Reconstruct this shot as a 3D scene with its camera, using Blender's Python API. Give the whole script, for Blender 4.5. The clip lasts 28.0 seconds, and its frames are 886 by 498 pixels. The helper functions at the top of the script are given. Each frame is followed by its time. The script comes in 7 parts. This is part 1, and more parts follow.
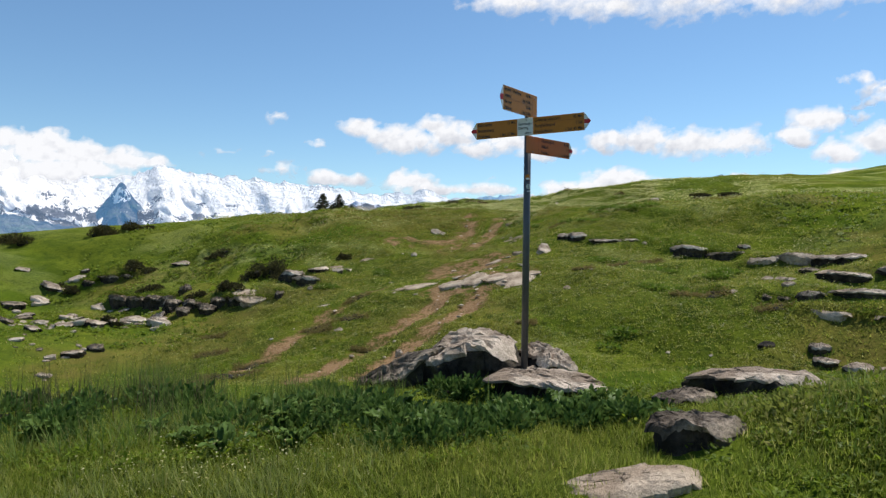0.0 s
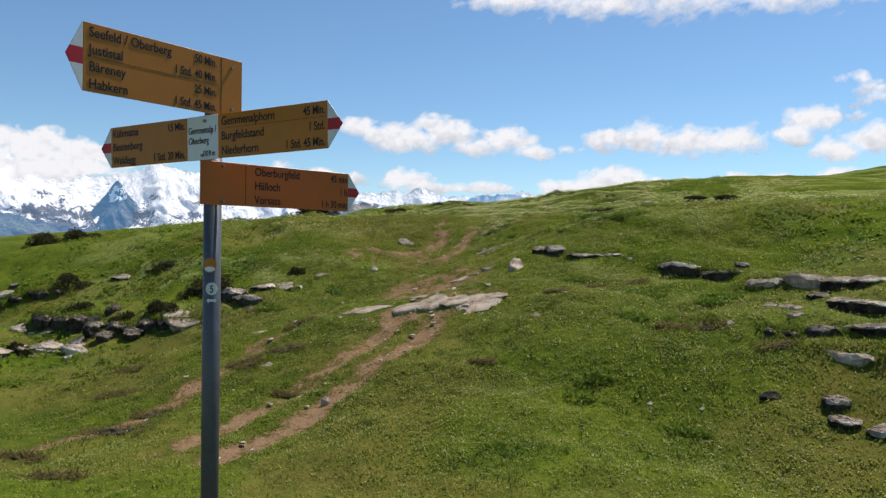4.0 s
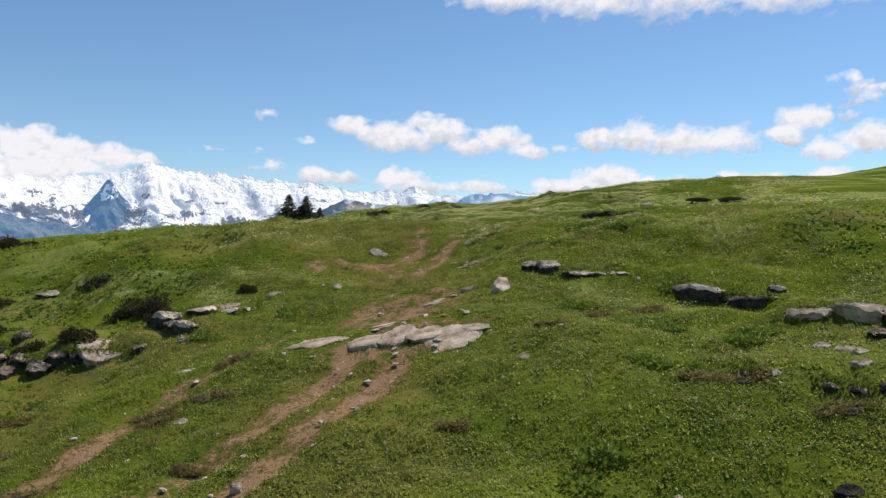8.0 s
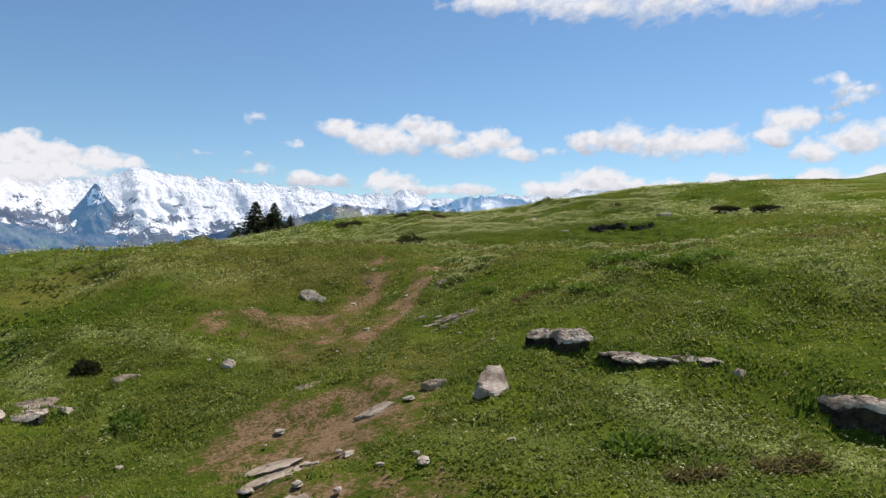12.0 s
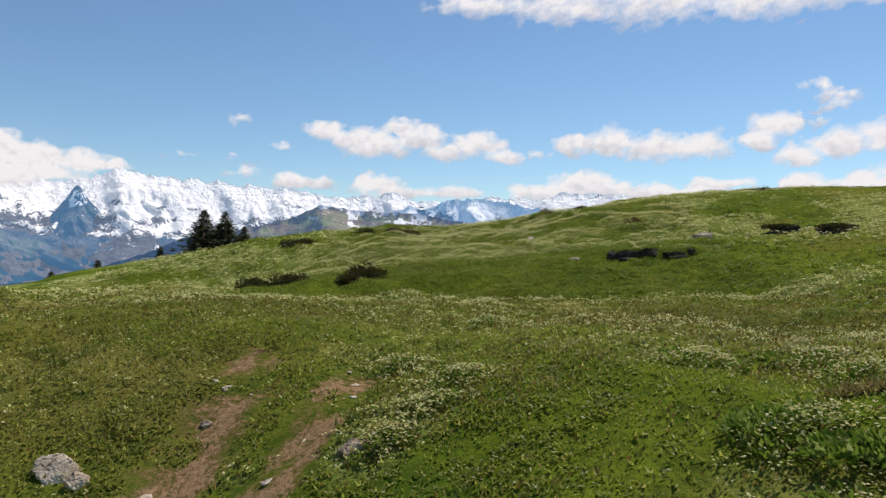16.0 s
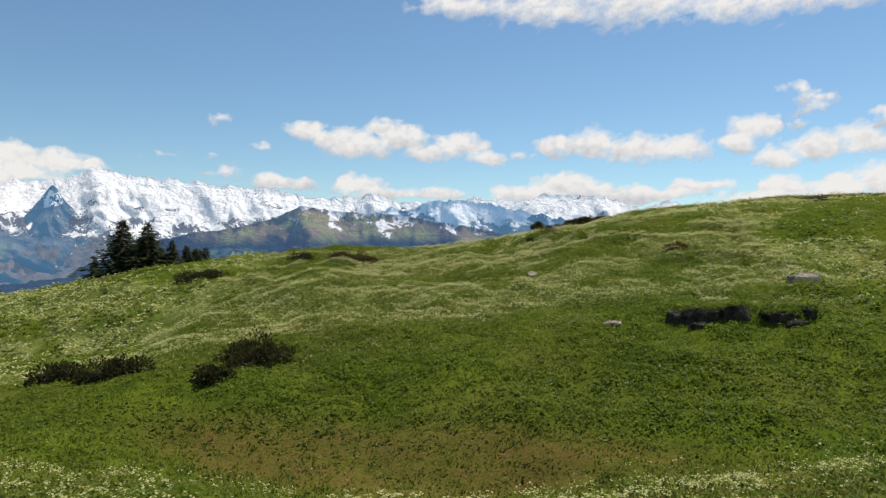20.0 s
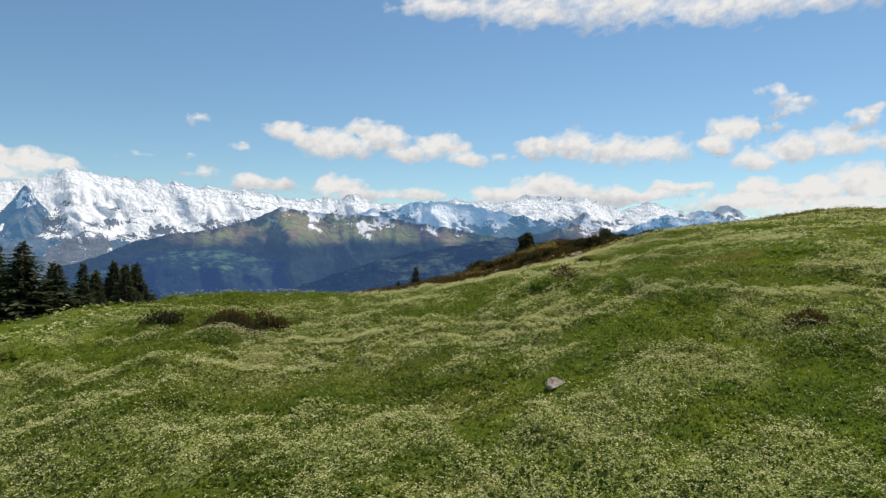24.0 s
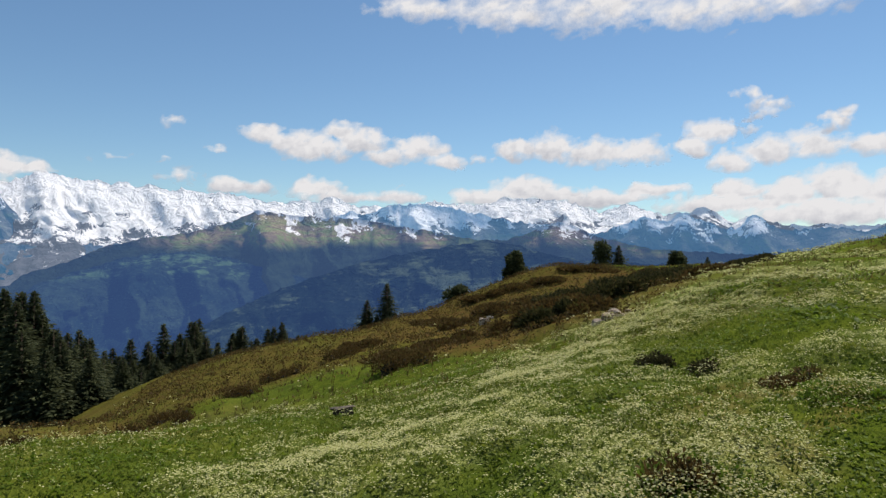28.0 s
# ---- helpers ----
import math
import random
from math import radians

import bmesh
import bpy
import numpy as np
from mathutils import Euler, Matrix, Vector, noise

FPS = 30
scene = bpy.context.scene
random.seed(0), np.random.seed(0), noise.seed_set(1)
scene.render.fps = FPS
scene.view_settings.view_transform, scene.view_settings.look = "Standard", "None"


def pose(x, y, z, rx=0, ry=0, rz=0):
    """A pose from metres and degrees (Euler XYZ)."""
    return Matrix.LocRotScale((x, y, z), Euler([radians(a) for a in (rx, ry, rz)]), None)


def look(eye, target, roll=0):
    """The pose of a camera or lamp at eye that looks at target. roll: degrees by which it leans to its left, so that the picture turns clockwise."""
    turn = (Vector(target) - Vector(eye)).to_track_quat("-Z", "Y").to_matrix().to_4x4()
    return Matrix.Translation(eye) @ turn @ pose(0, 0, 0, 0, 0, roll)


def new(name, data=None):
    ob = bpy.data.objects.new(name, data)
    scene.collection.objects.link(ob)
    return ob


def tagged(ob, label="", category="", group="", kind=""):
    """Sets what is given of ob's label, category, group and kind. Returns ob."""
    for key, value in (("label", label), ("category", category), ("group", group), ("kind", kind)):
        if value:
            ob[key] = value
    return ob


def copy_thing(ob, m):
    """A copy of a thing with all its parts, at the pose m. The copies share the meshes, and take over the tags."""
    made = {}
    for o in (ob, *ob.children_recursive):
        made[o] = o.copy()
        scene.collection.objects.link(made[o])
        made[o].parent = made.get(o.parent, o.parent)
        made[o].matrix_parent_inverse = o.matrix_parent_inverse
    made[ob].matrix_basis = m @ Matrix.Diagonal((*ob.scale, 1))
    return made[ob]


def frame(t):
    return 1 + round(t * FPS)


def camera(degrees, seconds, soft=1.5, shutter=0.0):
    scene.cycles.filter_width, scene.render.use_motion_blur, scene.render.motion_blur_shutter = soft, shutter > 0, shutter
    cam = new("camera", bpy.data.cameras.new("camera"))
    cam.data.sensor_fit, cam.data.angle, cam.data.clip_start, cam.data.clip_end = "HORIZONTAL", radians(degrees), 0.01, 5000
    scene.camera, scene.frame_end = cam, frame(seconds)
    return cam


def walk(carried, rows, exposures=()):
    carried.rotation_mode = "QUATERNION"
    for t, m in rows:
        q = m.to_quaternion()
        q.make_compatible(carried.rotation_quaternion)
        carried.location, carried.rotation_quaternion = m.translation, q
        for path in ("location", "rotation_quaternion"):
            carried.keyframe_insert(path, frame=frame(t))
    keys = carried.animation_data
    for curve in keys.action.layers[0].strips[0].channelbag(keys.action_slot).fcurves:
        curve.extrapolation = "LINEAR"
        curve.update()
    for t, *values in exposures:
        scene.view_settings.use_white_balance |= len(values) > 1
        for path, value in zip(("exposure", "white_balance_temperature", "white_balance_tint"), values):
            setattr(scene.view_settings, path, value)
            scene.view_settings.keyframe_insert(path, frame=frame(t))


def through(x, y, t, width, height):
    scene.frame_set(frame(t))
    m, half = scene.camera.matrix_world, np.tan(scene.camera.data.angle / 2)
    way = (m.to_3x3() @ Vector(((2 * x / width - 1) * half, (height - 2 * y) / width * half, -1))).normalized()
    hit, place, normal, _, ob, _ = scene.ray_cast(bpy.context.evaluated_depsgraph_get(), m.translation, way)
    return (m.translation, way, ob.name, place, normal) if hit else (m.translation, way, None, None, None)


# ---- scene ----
cam = camera(66.0, 28.0, soft=1.35)
PATH = [
    (0, (0.614, -0.267, 0.038), (0.526, 1.731, 0.024), 0.8),
    (0.5, (0.786, 0.113, 0.034), (0.699, 2.111, 0.02), 0.8),
    (1, (0.96, 0.507, 0.029), (0.874, 2.506, 0.015), 0.8),
    (1.5, (1.134, 0.974, 0.028), (1.049, 2.972, 0.013), 0.8),
    (2, (1.332, 1.473, 0.05), (1.248, 3.471, 0.035), 0.8),
    (2.5, (1.511, 1.991, 0.255), (1.429, 3.989, 0.238), 0.8),
    (3, (1.688, 2.461, 0.477), (1.607, 4.46, 0.46), 0.8),
    (3.5, (1.859, 2.95, 0.63), (1.778, 4.948, 0.612), 0.9),
    (4, (1.998, 3.44, 0.73), (1.918, 5.438, 0.712), 0.8),
    (4.5, (2.122, 3.909, 0.816), (2.043, 5.908, 0.797), 0.8),
    (6.5, (2.424, 5.992, 1.085), (2.356, 7.99, 1.065), 0.9),
    (7, (2.474, 6.602, 1.136), (2.408, 8.601, 1.115), 0.9),
    (7.5, (2.531, 7.244, 1.232), (2.467, 9.243, 1.211), 0.9),
    (8, (2.56, 7.998, 1.314), (2.499, 9.997, 1.293), 0.8),
    (8.5, (2.619, 8.862, 1.384), (2.561, 10.861, 1.363), 0.8),
    (9, (2.652, 9.923, 1.449), (2.596, 11.922, 1.431), 0.8),
    (9.5, (2.707, 11.092, 1.585), (2.654, 13.092, 1.569), 0.7),
    (10, (2.773, 12.373, 1.759), (2.724, 14.373, 1.744), 0.7),
    (10.5, (2.812, 13.726, 1.939), (2.766, 15.725, 1.925), 0.7),
    (11, (2.869, 15.153, 2.114), (2.828, 17.153, 2.101), 0.7),
    (11.5, (2.966, 16.597, 2.283), (2.93, 18.597, 2.272), 0.6),
    (12, (3.102, 18.148, 2.457), (3.069, 20.148, 2.445), 0.5),
    (12.5, (3.199, 19.674, 2.63), (3.17, 21.674, 2.617), 0.5),
    (14.5, (3.718, 25.924, 3.401), (3.708, 27.924, 3.394), 0.5),
    (15, (3.792, 27.468, 3.607), (3.786, 29.468, 3.6), 0.5),
    (15.5, (3.857, 28.951, 3.804), (3.857, 30.951, 3.799), 0.5),
    (16, (3.893, 30.572, 4.003), (3.899, 32.572, 3.999), 0.6),
    (16.5, (4.039, 32.331, 4.239), (4.05, 34.331, 4.236), 0.6),
    (17, (4.149, 34.084, 4.464), (4.167, 36.084, 4.461), 0.5),
    (17.5, (4.258, 35.801, 4.694), (4.282, 37.801, 4.69), 0.5),
    (18, (4.373, 37.52, 4.917), (4.405, 39.52, 4.914), 0.6),
    (18.5, (4.499, 39.358, 5.142), (4.538, 41.357, 5.14), 0.5),
    (19, (4.601, 41.119, 5.345), (4.646, 43.118, 5.344), 0.6),
    (19.5, (4.702, 42.852, 5.53), (4.754, 44.852, 5.53), 0.6),
    (20, (4.873, 44.759, 5.754), (4.931, 46.759, 5.753), 0.6),
    (20.5, (5.028, 46.644, 5.943), (5.092, 48.643, 5.943), 0.7),
    (22.5, (5.626, 53.833, 6.837), (5.717, 55.831, 6.84), 0.5),
    (23, (5.814, 55.573, 7.137), (5.913, 57.571, 7.138), 0.5),
    (23.5, (6.031, 57.481, 7.413), (6.137, 59.478, 7.416), 0.5),
    (24, (6.26, 59.416, 7.675), (6.373, 61.412, 7.678), 0.6),
    (24.5, (6.539, 61.404, 7.97), (6.658, 63.401, 7.973), 0.6),
    (25, (6.752, 63.32, 8.252), (6.878, 65.316, 8.255), 0.5),
    (25.5, (6.968, 65.16, 8.527), (7.102, 67.156, 8.529), 0.4),
    (26, (7.168, 67.094, 8.786), (7.309, 69.089, 8.791), 0.4),
    (26.5, (7.373, 69.083, 9.039), (7.522, 71.078, 9.046), 0.4),
    (27, (7.63, 71.165, 9.289), (7.786, 73.159, 9.298), 0.4),
    (27.5, (7.903, 73.234, 9.557), (8.067, 75.227, 9.567), 0.3),
    (28, (8.074, 75.171, 9.858), (8.247, 77.164, 9.868), 0.3),
]
walk(cam, [(t, look(eye, target, roll)) for t, eye, target, roll in PATH], [(0, 0.18, 6300, 12), (3, 0.12, 6310, 13), (8, 0.09, 6320, 14), (12, 0.02, 6270, 14), (16, 0.03, 6520, 15), (20, 0.0, 6640, 11), (24, -0.05, 6600, 10), (28, -0.09, 6490, 13)])

# ---- world, sun ----
world = bpy.data.worlds.new("world")
scene.world = world
world.use_nodes = True
SUN_AZ, SUN_EL = radians(42), radians(58)
wn = world.node_tree.nodes
sky = wn.new("ShaderNodeTexSky")
sky.sky_type, sky.sun_disc = "NISHITA", False
sky.sun_elevation, sky.sun_rotation = SUN_EL, SUN_AZ
sky.altitude, sky.air_density, sky.dust_density, sky.ozone_density = 900, 1.05, 0.15, 5.0
clear = wn.new("ShaderNodeMix")
clear.data_type, clear.blend_type = "RGBA", "MULTIPLY"
clear.inputs[0].default_value, clear.inputs[7].default_value = 1.0, (0.99, 1.085, 1.025, 1)
world.node_tree.links.new(sky.outputs[0], clear.inputs[6])
world.node_tree.links.new(clear.outputs[2], wn["Background"].inputs[0])
wn["Background"].inputs[1].default_value = 0.106
sun_data = bpy.data.lights.new("sun", "SUN")
sun_data.energy, sun_data.angle, sun_data.color = 5.0, radians(0.53), (1.0, 0.965, 0.9)
sun = new("sun", sun_data)
sun.matrix_world = look((math.sin(SUN_AZ) * math.cos(SUN_EL) * 50, math.cos(SUN_AZ) * math.cos(SUN_EL) * 50, math.sin(SUN_EL) * 50), (0, 0, 0))
scene.view_settings.exposure = 0.0


# ---- number noise ----
def lattice(ix, iy, seed):
    n = (ix.astype(np.int64) * 374761393 + iy.astype(np.int64) * 668265263 + seed * 1442695041) & 0xFFFFFFFF
    n = ((n ^ (n >> 13)) * 1274126177) & 0xFFFFFFFF
    n = ((n ^ (n >> 16)) * 2246822519) & 0xFFFFFFFF
    return ((n ^ (n >> 15)) & 0xFFFFFF) / float(0xFFFFFF)


def soft_noise(x, y, seed=0):
    """Smooth value noise, 0 to 1, one lump a unit."""
    fx, fy = np.floor(x), np.floor(y)
    u, v = x - fx, y - fy
    u, v = u * u * u * (u * (u * 6 - 15) + 10), v * v * v * (v * (v * 6 - 15) + 10)
    a, b = lattice(fx, fy, seed), lattice(fx + 1, fy, seed)
    c, d = lattice(fx, fy + 1, seed), lattice(fx + 1, fy + 1, seed)
    return (a + (b - a) * u) * (1 - v) + (c + (d - c) * u) * v


def fractal(x, y, octaves=4, seed=0, gain=0.5):
    total, amp, norm = 0.0, 1.0, 0.0
    for k in range(octaves):
        total = total + amp * soft_noise(x * 2**k + 17.3 * k, y * 2**k - 9.1 * k, seed + k)
        norm, amp = norm + amp, amp * gain
    return total / norm


def ridged(x, y, octaves=5, seed=0, gain=0.55):
    total, amp, norm = 0.0, 1.0, 0.0
    for k in range(octaves):
        n = 1 - np.abs(2 * soft_noise(x * 2**k + 5.7 * k, y * 2**k + 3.3 * k, seed + k) - 1)
        total = total + amp * n * n
        norm, amp = norm + amp, amp * gain
    return total / norm


def smooth(e0, e1, x):
    t = np.clip((x - e0) / (e1 - e0), 0, 1)
    return t * t * (3 - 2 * t)


# ---- materials ----
class Nodes:
    def __init__(self, name):
        self.mat = bpy.data.materials.new(name)
        self.mat.use_nodes = True
        self.tree = self.mat.node_tree
        self.tree.nodes.clear()
        self.out = self.add("ShaderNodeOutputMaterial")

    def add(self, kind, **settings):
        n = self.tree.nodes.new(kind)
        for k, v in settings.items():
            setattr(n, k, v)
        return n

    def put(self, socket, value):
        if isinstance(value, bpy.types.NodeSocket):
            self.tree.links.new(value, socket)
        elif isinstance(value, tuple) and len(value) == 3 and socket.type == "RGBA":
            socket.default_value = (*value, 1)
        else:
            socket.default_value = value

    def coords(self, kind="Object"):
        return self.add("ShaderNodeTexCoord").outputs[kind]

    def noise(self, scale, detail=4.0, rough=0.6, vector=None, distortion=0.0):
        n = self.add("ShaderNodeTexNoise")
        self.put(n.inputs["Vector"], vector if vector is not None else self.coords())
        self.put(n.inputs["Scale"], scale), self.put(n.inputs["Detail"], detail), self.put(n.inputs["Roughness"], rough)
        self.put(n.inputs["Distortion"], distortion)
        return n.outputs[0]

    def ramp(self, fac, *stops):
        n = self.add("ShaderNodeValToRGB")
        while len(n.color_ramp.elements) < len(stops):
            n.color_ramp.elements.new(0.5)
        for e, (p, c) in zip(n.color_ramp.elements, stops):
            e.position, e.color = p, (*(c if isinstance(c, tuple) else (c, c, c)), 1)
        self.put(n.inputs[0], fac)
        return n.outputs[0]

    def mix(self, fac, a, b, blend="MIX"):
        n = self.add("ShaderNodeMix", data_type="RGBA", blend_type=blend)
        self.put(n.inputs[0], fac), self.put(n.inputs[6], a), self.put(n.inputs[7], b)
        return n.outputs[2]

    def math(self, op, a, b=0.0, clamp=False):
        n = self.add("ShaderNodeMath", operation=op, use_clamp=clamp)
        self.put(n.inputs[0], a), self.put(n.inputs[1], b)
        return n.outputs[0]

    def attribute(self, name):
        return self.add("ShaderNodeAttribute", attribute_name=name).outputs["Fac"]

    def bump(self, height, strength, distance):
        n = self.add("ShaderNodeBump")
        self.put(n.inputs["Height"], height), self.put(n.inputs["Strength"], strength), self.put(n.inputs["Distance"], distance)
        return n.outputs[0]

    def surface(self, color, rough=0.8, normal=None, metal=0.0, specular=0.3):
        n = self.add("ShaderNodeBsdfPrincipled")
        self.put(n.inputs["Base Color"], color), self.put(n.inputs["Roughness"], rough), self.put(n.inputs["Metallic"], metal)
        self.put(n.inputs["Specular IOR Level"], specular)
        if normal is not None:
            self.put(n.inputs["Normal"], normal)
        return n.outputs[0]

    def finish(self, shader):
        self.put(self.out.inputs[0], shader)
        return self.mat


def leafy(name, dark, light, through=0.35, rough=0.6, tip=None, toned=False, sheen=0.04):
    """Leaves and blades: colour varies from piece to piece (toned: and from plant to plant), some light passes through."""
    m = Nodes(name)
    rnd = m.add("ShaderNodeNewGeometry").outputs["Random Per Island"]
    if toned:
        rnd = m.math("ADD", m.math("MULTIPLY", rnd, 0.45), m.math("MULTIPLY", m.attribute("tone"), 0.55))
    col = m.ramp(rnd, (0.0, dark), (0.75, light), (1.0, tip or light))
    big = m.noise(0.35, 3.0, 0.6)
    col = m.mix(m.ramp(big, (0.35, 0.0), (0.7, 0.55)), col, m.mix(0.5, col, dark))
    if toned:
        col = m.mix(m.ramp(m.noise(0.17, 4.0, 0.65), (0.48, 0.0), (0.64, 0.55)), col, m.mix(0.55, col, (0.29, 0.225, 0.05)))
    d = m.surface(col, rough, specular=sheen)
    t = m.add("ShaderNodeBsdfTranslucent")
    m.put(t.inputs[0], col)
    mix = m.add("ShaderNodeMixShader")
    m.put(mix.inputs[0], through), m.put(mix.inputs[1], d), m.put(mix.inputs[2], t.outputs[0])
    return m.finish(mix.outputs[0])


def plain(name, color, rough=0.6, metal=0.0, wear=0.25, scale=30.0, bump=0.0):
    m = Nodes(name)
    n = m.noise(scale, 5.0, 0.65)
    big = m.noise(scale * 0.13, 3.0, 0.6)
    dark = tuple(c * (1 - wear) for c in color)
    col = m.mix(m.ramp(n, (0.3, 0.0), (0.75, 1.0)), dark, color)
    col = m.mix(m.ramp(big, (0.45, 0.0), (0.8, wear)), col, tuple(c * 0.6 + 0.05 for c in color))
    return m.finish(m.surface(col, rough, m.bump(n, bump, 0.01) if bump else None, metal))


def stone(name, base, pale, moss=0.0, crust=0.85):
    """Weathered limestone: grain, pale crust, dark lichen specks, cracks."""
    m = Nodes(name)
    co = m.coords()
    big, mid, fine = m.noise(1.7, 4.0, 0.6, co), m.noise(9.0, 6.0, 0.7, co), m.noise(55.0, 5.0, 0.75, co)
    col = m.mix(m.ramp(big, (0.42, 0.0), (0.58, 1.0)), base, pale)
    col = m.mix(m.ramp(mid, (0.36, crust), (0.52, 0.0)), col, tuple(c * 0.45 for c in base))
    col = m.mix(m.ramp(fine, (0.4, 0.35), (0.6, 0.0)), col, tuple(c * 0.35 for c in base))
    vor = m.add("ShaderNodeTexVoronoi", feature="DISTANCE_TO_EDGE")
    m.put(vor.inputs["Vector"], m.mix(0.30, co, m.noise(2.2, 4.0, 0.6, co)))
    m.put(vor.inputs["Scale"], 1.7)
    crack = m.math("MAXIMUM", m.ramp(vor.outputs["Distance"], (0.0, 0.0), (0.014, 1.0)), m.ramp(m.noise(1.1, 3.0, 0.6, co), (0.40, 0.0), (0.50, 1.0)))
    col = m.mix(crack, tuple(c * 0.2 for c in base), col)
    if moss:
        col = m.mix(m.ramp(m.noise(4.0, 5.0, 0.7, co), (0.52, 0.0), (0.66, moss)), col, (0.09, 0.075, 0.02))
    relief = m.math("ADD", m.math("MULTIPLY", mid, 0.7), m.math("MULTIPLY", fine, 0.25))
    relief = m.math("ADD", relief, m.math("MULTIPLY", crack, 0.25))
    return m.finish(m.surface(col, 0.9, m.bump(relief, 0.9, 0.05), specular=0.2))


def ground_material():
    m = Nodes("alpine_turf")
    co = m.coords()
    huge, big = m.noise(0.055, 4.0, 0.6, co), m.noise(0.33, 4.0, 0.65, co)
    mid, fine, tiny = m.noise(2.1, 5.0, 0.7, co), m.noise(13.0, 5.0, 0.7, co), m.noise(60.0, 3.0, 0.7, co)
    col = m.mix(m.ramp(big, (0.38, 0.0), (0.60, 1.0)), (0.044, 0.080, 0.006), (0.108, 0.142, 0.011))
    col = m.mix(m.ramp(huge, (0.40, 0.0), (0.65, 0.45)), col, (0.150, 0.145, 0.020))
    col = m.mix(m.ramp(mid, (0.34, 0.8), (0.52, 0.0)), col, (0.032, 0.056, 0.007))
    col = m.mix(m.ramp(fine, (0.35, 0.65), (0.55, 0.0)), col, (0.025, 0.042, 0.006))
    col = m.mix(m.ramp(tiny, (0.5, 0.0), (0.8, 0.5)), col, (0.175, 0.195, 0.045))
    dry = m.math("MULTIPLY", m.attribute("dry"), m.ramp(m.math("ADD", mid, m.math("MULTIPLY", fine, 0.4)), (0.5, 0.25), (0.85, 1.0)))
    col = m.mix(dry, col, m.mix(fine, (0.12, 0.075, 0.02), (0.22, 0.16, 0.055)))
    heath = m.math("MULTIPLY", m.attribute("heath"), m.ramp(mid, (0.3, 0.35), (0.6, 1.0)))
    col = m.mix(heath, col, m.mix(fine, (0.048, 0.031, 0.011), (0.190, 0.108, 0.034)))
    bloom = m.math("MULTIPLY", m.attribute("bloom"), m.ramp(m.math("ADD", m.math("MULTIPLY", fine, 0.5), m.math("MULTIPLY", tiny, 0.5)), (0.42, 0.0), (0.57, 0.78)))
    col = m.mix(m.math("MULTIPLY", bloom, 0.75), col, (0.46, 0.46, 0.17))
    edge = m.math("ADD", m.attribute("dirt"), m.math("MULTIPLY", m.math("SUBTRACT", m.math("ADD", mid, m.math("MULTIPLY", fine, 0.6)), 0.8), 2.3))
    worn = m.ramp(m.math("ADD", edge, m.math("MULTIPLY", m.math("SUBTRACT", fine, 0.5), 0.7)), (0.55, 0.0), (1.05, 1.0))
    soil = m.mix(worn, m.mix(fine, (0.050, 0.028, 0.012), (0.150, 0.080, 0.034)), m.mix(fine, (0.13, 0.076, 0.036), (0.34, 0.21, 0.115)))
    soil = m.mix(m.ramp(tiny, (0.60, 0.0), (0.68, 0.75)), soil, (0.48, 0.39, 0.29))
    soil = m.mix(m.ramp(tiny, (0.32, 0.7), (0.42, 0.0)), soil, (0.040, 0.024, 0.012))
    col = m.mix(m.ramp(edge, (0.40, 0.0), (0.85, 0.95)), col, soil)
    wood = m.attribute("forest")
    col = m.mix(wood, col, m.mix(m.noise(0.05, 5.0, 0.7, co), (0.012, 0.028, 0.016), (0.035, 0.065, 0.025)))
    relief = m.math("ADD", m.math("MULTIPLY", mid, 0.5), m.math("ADD", m.math("MULTIPLY", fine, 0.35), m.math("MULTIPLY", tiny, 0.12)))
    return m.finish(m.surface(col, 0.95, m.bump(relief, 1.0, 0.07), specular=0.0))


